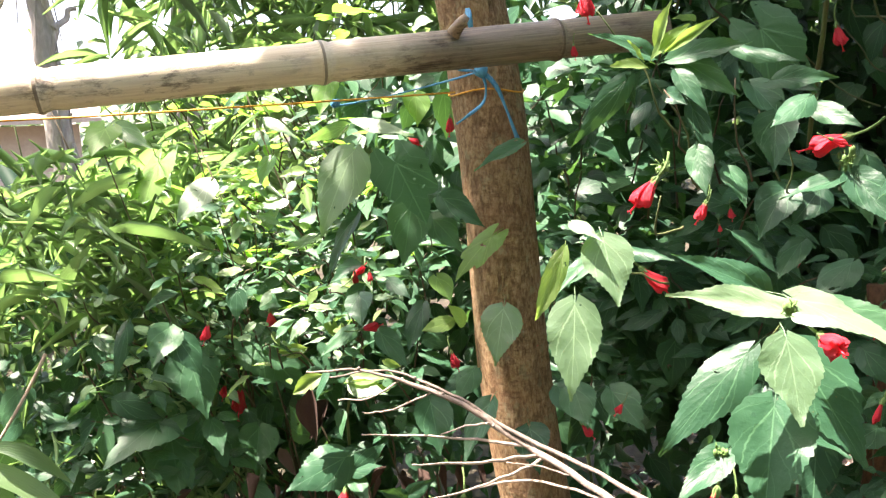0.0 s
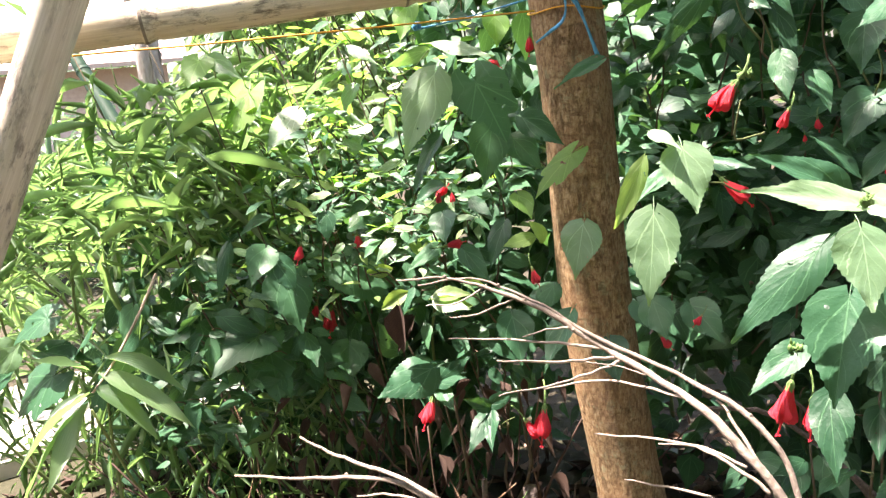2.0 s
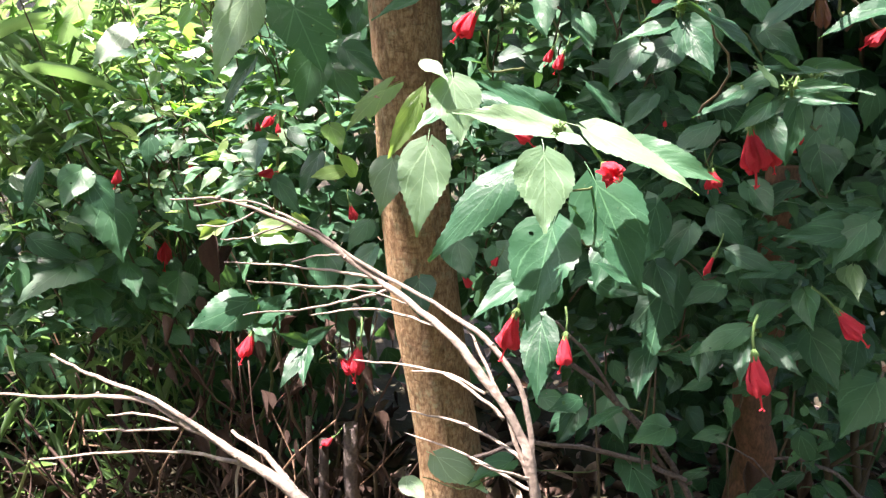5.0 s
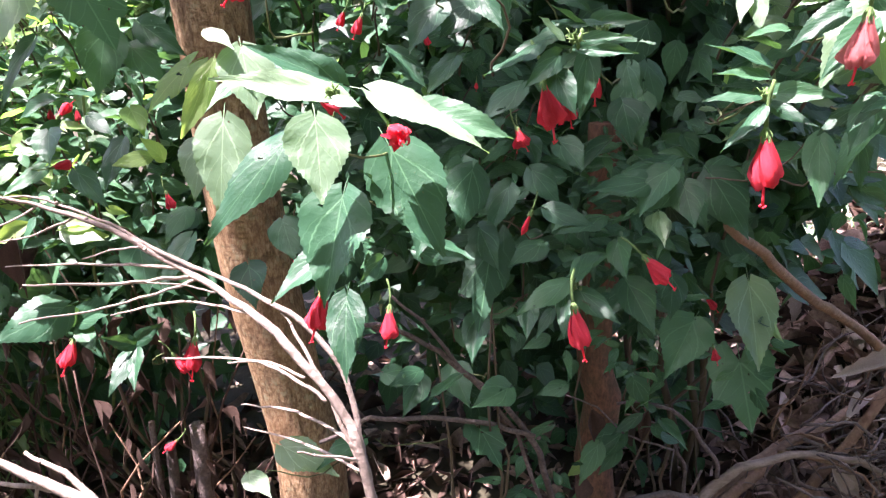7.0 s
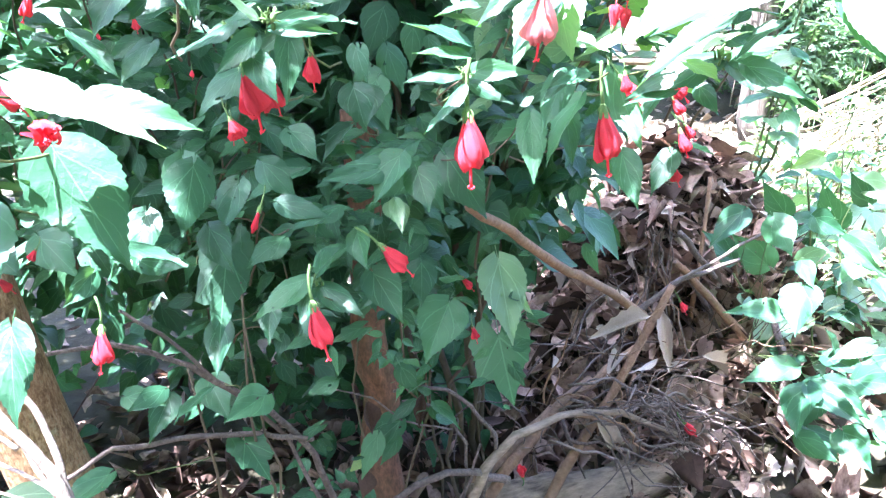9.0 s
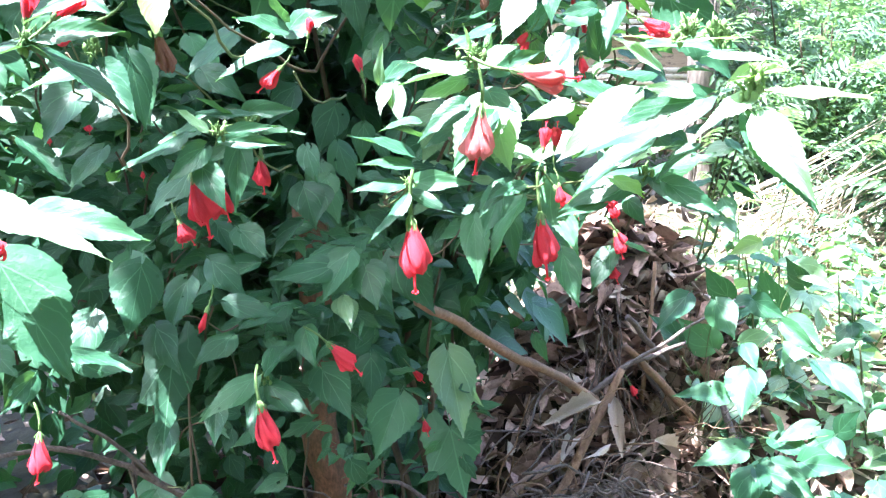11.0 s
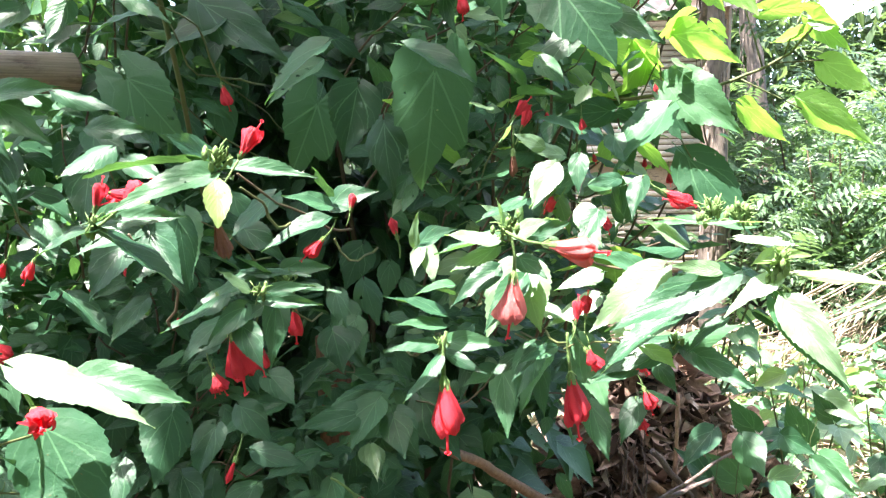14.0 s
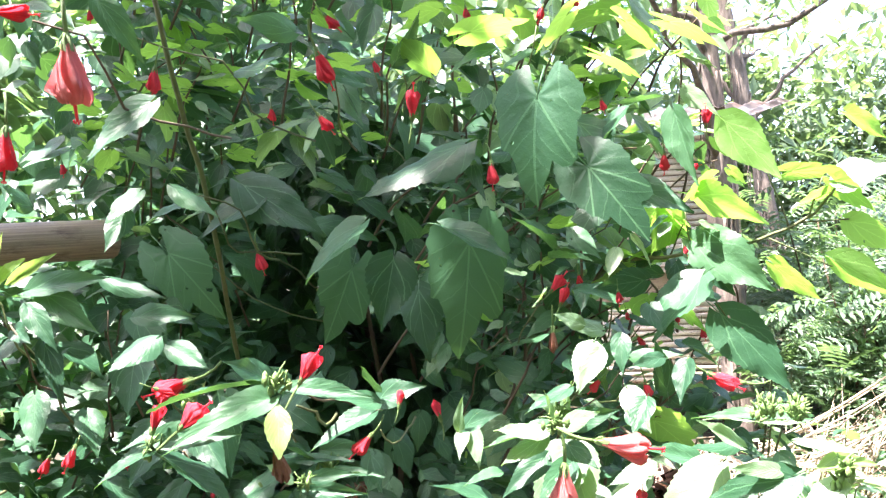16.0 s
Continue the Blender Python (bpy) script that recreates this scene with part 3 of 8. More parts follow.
tree = thing("tree", (0.36, 1.615, 0.0), "straight tree with furrowed orange-brown bark, tied with blue twine", "tree")
bm = bmesh.new()
pts = [tree_trunk_point(-0.06 + 0.06 * k) for k in range(75)]
rings = []
for p in pts:
    r = 0.077 + 0.010 * math.exp(-max(0, p.z) * 3.0) + 0.006 * noise.noise(Vector((0, 0, p.z * 3)))
    r *= 1 - 0.06 * p.z if p.z < 3 else 0.75
    ring = []
    for s in range(28):
        a = 2 * math.pi * s / 28
        f = r * (1 + 0.05 * noise.noise(Vector((2.0 * math.cos(a), 2.0 * math.sin(a), p.z * 2.5))) + 0.025 * noise.noise(Vector((9 * math.cos(a), 9 * math.sin(a), p.z * 12))))
        ring.append(bm.verts.new(p + Vector((f * math.cos(a), f * math.sin(a), 0))))
    rings.append(ring)
for a, b in zip(rings, rings[1:]):
    for s in range(28):
        bm.faces.new((a[s], a[(s + 1) % 28], b[(s + 1) % 28], b[s]))
part("trunk", bm, BARK, tree)
top = tree_trunk_point(3.2)
for k in range(9):
    a = k * 2.4
    end = top + Vector((1.9 * math.cos(a) * (0.6 + 0.4 * rng.random()) - 0.5, 1.6 * math.sin(a) + 0.5, 0.7 + 0.9 * rng.random()))
    tube_part("limb", bent(tree_trunk_point(2.6 + 0.12 * k), end, -0.15, 0.15, 8, k), 0.035, 0.008, BARK, tree, 8)
# the crown overhead, out of view: loose clumps with gaps, set to dapple the hedge
bm = bmesh.new()
for k in range(96):
    an, rad = rng.uniform(0, 6.283), rng.random() ** 0.5
    c = Vector((0.03 + 0.51 * rad * math.cos(an), 1.38 + 0.44 * rad * math.sin(an), 4.05 + rng.gauss(0, 0.22)))
    if k % 5 == 0:                     # loose outer sprays, away from the path
        c = Vector((0.2 + 1.5 * math.cos(an), 2.3 + 0.9 * abs(math.sin(an)), 3.9 + rng.gauss(0, 0.4)))
    for q in range(24):
        a = c + Vector((rng.gauss(0, 0.12), rng.gauss(0, 0.12), rng.gauss(0, 0.10)))
        d = Vector((rng.gauss(0, 1), rng.gauss(0, 1), rng.gauss(-0.5, 0.5))).normalized() * rng.uniform(0.10, 0.17)
        stuff_leaf(bm, wide_lance, a, a + d, 0.42, Vector((rng.gauss(0, 0.5), rng.gauss(0, 0.5), 1)), 3)
for cx, cy, rx, ry, count in ((-1.60, 1.46, 0.20, 0.14, 4), (-0.60, 1.30, 0.16, 0.14, 7), (1.50, 1.85, 0.62, 0.42, 26), (-0.34, 1.36, 0.30, 0.20, 24)):
    for k in range(count):              # unseen boughs added to shade chosen spots below
        an, rad = rng.uniform(0, 6.283), rng.random() ** 0.5
        c = Vector((cx + rx * rad * math.cos(an), cy + ry * rad * math.sin(an), 4.0 + rng.gauss(0, 0.2)))
        for q in range(24):
            a = c + Vector((rng.gauss(0, 0.12), rng.gauss(0, 0.10), rng.gauss(0, 0.10)))
            d = Vector((rng.gauss(0, 1), rng.gauss(0, 1), rng.gauss(-0.5, 0.5))).normalized() * rng.uniform(0.10, 0.17)
            stuff_leaf(bm, wide_lance, a, a + d, 0.42, Vector((rng.gauss(0, 0.5), rng.gauss(0, 0.5), 1)), 3)
tagged(part("crown", bm, LEAF, tree), kind="stuff")


# ---------------------------------------------------------------- bamboo frame
def bamboo_pole(name, a, b, r0, r1, joints, material, label, cut=()):
    a, b = Vector(a), Vector(b)
    t = thing(name, a, label, "bamboo pole", "bamboo frame")
    n = 320
    ax = (b - a).normalized()
    up = (Vector((0, -0.3, 1)) - Vector((0, -0.3, 1)).dot(ax) * ax).normalized()
    m = Matrix.Translation(a) @ Matrix((ax, up.cross(ax), up)).transposed().to_4x4()
    length = (b - a).length
    bm = bmesh.new()
    rings = []
    for i in range(n + 1):
        s = i / n
        r = r0 + (r1 - r0) * s
        for j in joints:
            d = (s - j) * length
            r *= 1 + 0.085 * math.exp(-(d / 0.008) ** 2) - 0.06 * math.exp(-((d - 0.016) / 0.006) ** 2)
        rings.append([bm.verts.new((s * length, r * math.cos(2 * math.pi * q / 24), r * math.sin(2 * math.pi * q / 24))) for q in range(24)])
    for u, v in zip(rings, rings[1:]):
        for q in range(24):
            bm.faces.new((u[q], u[(q + 1) % 24], v[(q + 1) % 24], v[q]))
    for ring, inward in ((rings[0], 0.06), (rings[-1], -0.06)):          # hollow ends
        c = sum((v.co for v in ring), Vector()) / 24
        inner = [bm.verts.new(c + (v.co - c) * 0.80) for v in ring]
        deep = [bm.verts.new(c + (v.co - c) * 0.78 + Vector((inward, 0, 0))) for v in ring]
        for q in range(24):
            bm.faces.new((ring[q], inner[q], inner[(q + 1) % 24], ring[(q + 1) % 24]))
            bm.faces.new((inner[q], deep[q], deep[(q + 1) % 24], inner[(q + 1) % 24]))
        bm.faces.new(deep)
    bmesh.ops.recalc_face_normals(bm, faces=bm.faces)
    part_mesh("culm", mesh_of("culm", bm, material), t, m)
    for j in joints:                     # the raised rim at each joint
        rim, r = bmesh.new(), (r0 + (r1 - r0) * j) * 1.085
        add_tube(rim, [(j * length + 0.0022 * k, 0, 0) for k in (-2, -1, 0, 1, 2)], r, r, 24, 0.02)
        for v in rim.verts:
            off = abs(v.co.x - j * length)
            v.co.y *= 1.012 - 3.0 * off
            v.co.z *= 1.012 - 3.0 * off
        part_mesh("joint", mesh_of("joint", rim, material), t, m)
    return t, m, length


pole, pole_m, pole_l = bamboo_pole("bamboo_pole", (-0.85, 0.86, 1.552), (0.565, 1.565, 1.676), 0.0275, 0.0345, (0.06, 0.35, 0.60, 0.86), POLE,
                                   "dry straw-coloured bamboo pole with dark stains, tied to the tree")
bmk = bmesh.new()
add_tube(bmk, [(0.0, 0, 0), (0.012, -0.01, 0.02), (0.02, -0.012, 0.028)], 0.012, 0.006, 8)
part_mesh("branch_stub", mesh_of("branch_stub", bmk, WEATHERED), pole, pole_m @ Matrix.Translation((pole_l * 0.735, -0.02, 0.028)))
bamboo_pole("bamboo_prop", (-1.435, 0.985, 0.0), (-0.312, 0.985, 1.745), 0.036, 0.032, (0.18, 0.42, 0.68), PROP,
            "leaning bamboo prop with grey stains holding the pole")
bamboo_pole("green_bamboo_pole", (-1.12, 2.62, 0.60), (-2.34, 3.38, 2.05), 0.034, 0.030, (0.2, 0.45, 0.7), GREENPOLE,
            "dark green slanting bamboo stake among leaves")

# ---------------------------------------------------------------- twine and cord
cord = thing("orange_cord", (-0.9, 0.82, 1.56), "thin orange cord stretched to the tree", "cord")
tube_part("cord", bent((-0.9, 0.82, 1.545), (0.185, 1.535, 1.583), 0.004, 0.002, 24, 3), 0.0017, 0.0017, ORANGE, cord, 5)
ring = [tree_trunk_point(1.583) + Vector((0.074 * math.cos(a), 0.074 * math.sin(a), 0.004 * math.sin(3 * a))) for a in [2 * math.pi * k / 24 for k in range(25)]]
tube_part("loop", ring, 0.0017, 0.0017, ORANGE, cord, 5)

twine = thing("blue_twine", (0.235, 1.50, 1.63), "frayed flat blue plastic twine knotted round pole and trunk", "twine")


def ribbon(name, pts, width, parent, seed):
    """A flat, fibrous strip that twists as it goes."""
    pts = [Vector(p) for p in pts]
    fine = []
    for i in range(len(pts) - 1):
        for k in range(5):
            t = k / 5
            p0, p1, p2, p3 = pts[max(i - 1, 0)], pts[i], pts[i + 1], pts[min(i + 2, len(pts) - 1)]
            fine.append(0.5 * ((2 * p1) + (p2 - p0) * t + (2 * p0 - 5 * p1 + 4 * p2 - p3) * t * t + (3 * p1 - p0 - 3 * p2 + p3) * t ** 3))
    fine.append(pts[-1])
    bm = bmesh.new()
    rr = random.Random(seed)
    rows = []
    for i, p in enumerate(fine):
        d = (fine[min(i + 1, len(fine) - 1)] - fine[max(i - 1, 0)]).normalized()
        across = d.cross(Vector((0, -1, 0.2))).normalized()
        depth = d.cross(across)
        a = 0.5 * math.sin(i * 0.35 + seed)
        w = width * (0.52 + 0.20 * math.sin(i * 0.5 + seed * 2))
        c, s = math.cos(a), math.sin(a)
        u = across * c + depth * s
        nrm = depth * c - across * s
        rows.append([bm.verts.new(p + u * w * f + nrm * g * 0.0010) for f, g in ((-0.5, 0), (-0.2, 1.2), (0.15, 0.2), (0.5, 1), (0.5, -0.6), (0, -1.2), (-0.5, -0.8))])
    for a, b in zip(rows, rows[1:]):
        for q in range(7):
            bm.faces.new((a[q], a[(q + 1) % 7], b[(q + 1) % 7], b[q]))
    bm.faces.new(rows[0]), bm.faces.new(rows[-1][::-1])
    bmesh.ops.recalc_face_normals(bm, faces=bm.faces)
    return part(name, bm, BLUE, parent)


K = Vector((0.236, 1.512, 1.618))
ribbon("band", [K, (0.226, 1.500, 1.66), (0.222, 1.475, 1.70), (0.218, 1.49, 1.725)], 0.016, twine, 1)
ribbon("band", [K + Vector((0.004, 0, 0)), (0.242, 1.52, 1.66), (0.262, 1.56, 1.70), (0.27, 1.60, 1.72)], 0.008, twine, 2)
ribbon("loose_end", [K, (0.262, 1.510, 1.590), (0.280, 1.508, 1.545), (0.298, 1.512, 1.492)], 0.014, twine, 3)
ribbon("loose_end", [K, (0.244, 1.508, 1.588), (0.238, 1.508, 1.560), (0.212, 1.500, 1.540), (0.188, 1.497, 1.524)], 0.011, twine, 4)
ribbon("loose_end", [K, (0.205, 1.507, 1.620), (0.172, 1.500, 1.632)], 0.012, twine, 5)
ribbon("tail", [K, (0.19, 1.50, 1.605), (0.08, 1.49, 1.583), (-0.02, 1.47, 1.568), (-0.028, 1.455, 1.572)], 0.007, twine, 6)
bm = bmesh.new()
bmesh.ops.create_icosphere(bm, subdivisions=2, radius=0.012, matrix=Matrix.Translation(K) @ Matrix.Diagonal((1.1, 0.8, 1.2, 1)))
for v in bm.verts:
    v.co += 0.004 * noise.noise_vector(v.co * 120)
part("knot", bm, BLUE, twine)
bm = bmesh.new()
bmesh.ops.create_icosphere(bm, subdivisions=2, radius=0.009, matrix=Matrix.Translation((-0.026, 1.462, 1.572)))
for v in bm.verts:
    v.co += 0.006 * noise.noise_vector(v.co * 150)
part("knot", bm, BLUE, twine)


# ---------------------------------------------------------------- the hibiscus shrubs
GROUP = "flowering hibiscus shrubs"


def shrub(place, label):
    return thing("hibiscus_shrub", place, label, "shrub", GROUP)


near = shrub((0.72, 1.30, 0.0), "hibiscus shrub with large sunlit serrated leaves and red drooping flowers")
trunk = shrub((0.02, 1.82, 0.0), "hibiscus shrub of dark leaves and small red flowers round the tree")
left = shrub((-0.48, 2.25, 0.0), "hibiscus shrub with backlit yellow-green leaves beside the bamboo")
mid = shrub((1.05, 1.62, 0.0), "hibiscus shrub of deep green shaded leaves with hanging red flowers")
upper = shrub((1.30, 1.75, 0.0), "hibiscus shrub with sunlit branch tips and closed red flowers")
crownside = shrub((1.40, 1.95, 0.0), "tall hibiscus shrub with broad lobed leaves and red flowers overhead")
sunny = shrub((2.25, 1.75, 0.02), "young hibiscus plant with broad bright green leaves in the sun")

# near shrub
# the bright leaves here carry the sun on this cluster in their colour
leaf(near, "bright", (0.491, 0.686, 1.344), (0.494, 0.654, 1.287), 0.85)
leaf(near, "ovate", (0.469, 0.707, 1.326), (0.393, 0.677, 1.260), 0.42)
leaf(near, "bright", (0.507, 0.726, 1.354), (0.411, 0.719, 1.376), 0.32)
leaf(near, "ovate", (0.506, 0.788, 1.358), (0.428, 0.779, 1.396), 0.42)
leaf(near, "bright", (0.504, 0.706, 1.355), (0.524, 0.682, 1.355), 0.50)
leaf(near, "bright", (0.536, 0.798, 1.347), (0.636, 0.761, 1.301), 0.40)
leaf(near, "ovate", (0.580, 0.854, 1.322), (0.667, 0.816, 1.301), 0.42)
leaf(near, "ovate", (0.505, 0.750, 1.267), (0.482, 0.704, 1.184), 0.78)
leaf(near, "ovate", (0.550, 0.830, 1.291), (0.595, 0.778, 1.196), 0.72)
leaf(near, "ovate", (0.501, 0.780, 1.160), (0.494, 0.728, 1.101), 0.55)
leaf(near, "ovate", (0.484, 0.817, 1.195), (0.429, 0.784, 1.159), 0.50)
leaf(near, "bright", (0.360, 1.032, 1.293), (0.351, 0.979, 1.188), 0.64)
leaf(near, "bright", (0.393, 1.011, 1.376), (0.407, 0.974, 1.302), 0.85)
leaf(near, "young", (0.358, 1.012, 1.396), (0.389, 0.983, 1.378), 0.60)
leaf(near, "young", (0.351, 1.060, 1.360), (0.313, 1.017, 1.276), 0.30)
leaf(near, "ovate", (0.382, 1.078, 1.335), (0.335, 1.042, 1.302), 0.50)
leaf(near, "ovate", (0.425, 1.059, 1.355), (0.480, 1.024, 1.345), 0.40)
leaf(near, "ovate", (0.582, 0.960, 1.161), (0.643, 0.919, 1.141), 0.50)
leaf(near, "ovate", (0.547, 0.819, 1.245), (0.522, 0.805, 1.277), 0.40)
flower(near, "f", (0.478, 0.825, 1.155), (0.462, 0.805, 1.102))
flower(near, "f", (0.549, 0.775, 1.320), (0.558, 0.738, 1.312), 1.55)
flower(near, "f", (0.430, 0.862, 1.456), (0.402, 0.863, 1.422), 1.25)
flower(near, "f", (0.512, 1.004, 1.415), (0.501, 1.005, 1.392))
flower(near, "f", (0.629, 1.338, 1.371), (0.632, 1.336, 1.346))
flower(near, "f", (0.458, 1.153, 1.313), (0.501, 1.144, 1.272))
flower(near, "f", (0.545, 0.997, 1.057), (0.538, 0.974, 1.007))
leaf(near, "ovate", (0.457, 1.055, 1.587), (0.385, 1.033, 1.618), 0.45)
leaf(near, "young", (0.456, 1.035, 1.582), (0.486, 0.997, 1.616), 0.30)
leaf(near, "young", (0.462, 1.033, 1.591), (0.471, 0.997, 1.641), 0.35)
leaf(near, "young", (0.472, 1.032, 1.590), (0.520, 0.989, 1.619), 0.20)
leaf(near, "young", (0.447, 1.037, 1.580), (0.427, 1.010, 1.603), 0.30)
leaf(near, "young", (0.450, 1.037, 1.573), (0.405, 1.015, 1.575), 0.35)
leaf(near, "ovate", (0.488, 1.080, 1.584), (0.566, 1.029, 1.597), 0.35)
leaf(near, "ovate", (0.501, 1.078, 1.580), (0.556, 1.036, 1.534), 0.50)
leaf(near, "ovate", (0.562, 1.082, 1.593), (0.626, 1.032, 1.570), 0.30)
leaf(near, "ovate", (0.488, 1.051, 1.565), (0.516, 1.017, 1.523), 0.45)
leaf(near, "ovate", (0.504, 1.049, 1.525), (0.522, 1.014, 1.465), 0.40)
leaf(near, "ovate", (0.438, 1.110, 1.565), (0.367, 1.089, 1.484), 0.35)
leaf(near, "ovate", (0.476, 1.054, 1.543), (0.492, 1.022, 1.528), 0.60)
leaf(near, "ovate", (0.470, 1.157, 1.533), (0.440, 1.130, 1.503), 0.50)
leaf(near, "ovate", (0.499, 0.998, 1.476), (0.501, 0.966, 1.426), 0.60)
leaf(near, "ovate", (0.544, 1.037, 1.450), (0.556, 1.000, 1.411), 0.60)
leaf(near, "ovate", (0.593, 1.024, 1.510), (0.582, 0.996, 1.449), 0.80)
leaf(near, "ovate", (0.629, 1.011, 1.517), (0.664, 0.966, 1.493), 0.50)
leaf(near, "ovate", (0.637, 0.952, 1.441), (0.572, 0.945, 1.423), 0.42)
leaf(near, "ovate", (0.596, 1.127, 1.550), (0.630, 1.084, 1.502), 0.70)
leaf(near, "ovate", (0.633, 1.115, 1.561), (0.658, 1.073, 1.537), 0.60)
leaf(near, "ovate", (0.646, 0.948, 1.444), (0.671, 0.901, 1.395), 0.60)
flower(near, "f", (0.647, 0.950, 1.485), (0.597, 0.969, 1.468))
flower(near, "f", (0.616, 0.711, 1.475), (0.638, 0.701, 1.496), 1.3)
flower(near, "f", (0.531, 1.089, 1.408), (0.517, 1.088, 1.377))
flower(near, "f", (0.380, 1.054, 1.673), (0.386, 1.060, 1.628))
flower(near, "f", (0.380, 1.213, 1.624), (0.382, 1.215, 1.600))

# trunk shrub
leaf(trunk, "bright", (0.264, 1.358, 1.212), (0.249, 1.299, 1.134), 0.80)
leaf(trunk, "glow", (0.246, 1.402, 1.327), (0.181, 1.347, 1.273), 0.60)
leaf(trunk, "young", (0.178, 1.374, 1.188), (0.127, 1.322, 1.184), 0.40)
leaf(trunk, "young", (0.194, 1.374, 1.179), (0.176, 1.338, 1.222), 0.50)
leaf(trunk, "glow", (0.150, 1.382, 1.263), (0.178, 1.340, 1.228), 0.70)
leaf(trunk, "ovate", (0.118, 1.418, 1.206), (0.092, 1.356, 1.139), 0.50)
leaf(trunk, "bright", (0.016, 1.394, 1.486), (-0.043, 1.331, 1.354), 0.64)
leaf(trunk, "ovate", (0.009, 1.412, 1.371), (-0.043, 1.342, 1.268), 0.30)
leaf(trunk, "lobed", (0.082, 1.432, 1.462), (0.138, 1.397, 1.358), 0.95)
leaf(trunk, "ovate", (0.098, 1.485, 1.381), (0.086, 1.430, 1.281), 0.80)
leaf(trunk, "ovate", (0.155, 1.495, 1.391), (0.232, 1.459, 1.339), 0.60)
leaf(trunk, "ovate", (0.135, 1.490, 1.355), (0.190, 1.451, 1.306), 0.80)
leaf(trunk, "ovate", (0.303, 1.461, 1.483), (0.221, 1.413, 1.444), 0.38)
leaf(trunk, "ovate", (0.342, 1.683, 1.421), (0.291, 1.631, 1.360), 0.85)
leaf(trunk, "ovate", (-0.009, 1.402, 1.170), (-0.055, 1.334, 1.139), 0.42)
leaf(trunk, "ovate", (0.004, 1.416, 1.227), (0.012, 1.366, 1.186), 0.95)
leaf(trunk, "ovate", (0.038, 1.412, 1.159), (0.094, 1.368, 1.105), 0.50)
leaf(trunk, "ovate", (0.237, 1.300, 1.066), (0.192, 1.225, 0.991), 0.50)
leaf(trunk, "ovate", (0.124, 1.398, 1.032), (0.147, 1.333, 0.963), 0.80)
leaf(trunk, "ovate", (-0.068, 1.513, 0.875), (-0.163, 1.415, 0.853), 0.75)
leaf(trunk, "ovate", (-0.078, 1.575, 0.815), (-0.096, 1.537, 0.877), 0.60)
leaf(trunk, "ovate", (-0.078, 1.575, 0.815), (0.001, 1.565, 0.876), 0.50)
leaf(trunk, "ovate", (-0.078, 1.575, 0.815), (-0.005, 1.549, 0.841), 0.50)
leaf(trunk, "ovate", (-0.071, 1.572, 0.803), (-0.029, 1.515, 0.776), 0.60)
leaf(trunk, "ovate", (0.050, 1.505, 0.782), (0.013, 1.419, 0.737), 0.50)
leaf(trunk, "ovate", (0.050, 1.503, 0.777), (0.061, 1.427, 0.731), 0.50)
leaf(trunk, "ovate", (0.049, 1.508, 0.788), (0.009, 1.461, 0.828), 0.50)
leaf(trunk, "ovate", (0.054, 1.511, 0.793), (0.108, 1.488, 0.837), 0.50)
leaf(trunk, "ovate", (0.201, 1.502, 1.056), (0.143, 1.440, 1.035), 0.70)
leaf(trunk, "ovate", (0.357, 1.455, 1.034), (0.411, 1.395, 0.991), 0.80)
leaf(trunk, "ovate", (0.447, 1.404, 1.044), (0.495, 1.341, 0.996), 0.80)
leaf(trunk, "ovate", (0.377, 1.363, 1.069), (0.396, 1.307, 1.016), 0.90)
leaf(trunk, "ovate", (0.301, 1.425, 0.969), (0.314, 1.360, 0.912), 0.90)
leaf(trunk, "ovate", (0.202, 1.438, 1.077), (0.174, 1.377, 1.046), 0.70)
flower(trunk, "f", (0.006, 1.385, 1.172), (0.048, 1.398, 1.178))
flower(trunk, "f", (-0.020, 1.497, 1.257), (-0.020, 1.493, 1.228))
flower(trunk, "f", (-0.013, 1.601, 1.241), (-0.012, 1.597, 1.210))
flower(trunk, "f", (0.157, 1.486, 1.101), (0.172, 1.478, 1.059))
flower(trunk, "f", (0.229, 1.691, 0.974), (0.284, 1.693, 0.968))
flower(trunk, "f", (0.386, 1.343, 1.012), (0.410, 1.333, 0.985))
flower(trunk, "f", (0.454, 1.304, 1.061), (0.438, 1.298, 1.039))
flower(trunk, "f", (-0.084, 1.562, 0.788), (-0.104, 1.523, 0.720))
flower(trunk, "f", (0.166, 1.510, 0.795), (0.157, 1.471, 0.716))
flower(trunk, "f", (0.123, 1.493, 0.772), (0.158, 1.476, 0.724))
flower(trunk, "f", (0.172, 1.567, 1.544), (0.168, 1.567, 1.500))
flower(trunk, "f", (0.065, 1.706, 1.503), (0.097, 1.710, 1.484))
flower(trunk, "f", (-0.053, 1.606, 1.222), (-0.020, 1.619, 1.254))
flower(trunk, "f", (0.309, 1.568, 1.110), (0.316, 1.556, 1.068))

# left shrub
leaf(left, "ovate", (-0.325, 1.806, 1.166), (-0.397, 1.708, 1.144), 0.40)
leaf(left, "lobed", (-0.340, 1.826, 1.023), (-0.216, 1.778, 0.912), 0.90)
leaf(left, "ovate", (-0.474, 1.712, 1.037), (-0.408, 1.644, 0.916), 0.90)
leaf(left, "ovate", (-0.453, 1.623, 1.105), (-0.378, 1.583, 1.038), 0.80)
leaf(left, "ovate", (-0.465, 1.621, 1.125), (-0.470, 1.540, 1.063), 0.80)
leaf(left, "ovate", (-0.537, 1.583, 1.143), (-0.533, 1.499, 1.050), 0.30)
leaf(left, "lobed", (-0.520, 1.647, 0.903), (-0.596, 1.518, 0.871), 0.85)
leaf(left, "lobed", (-0.523, 1.686, 0.849), (-0.471, 1.601, 0.743), 1.00)
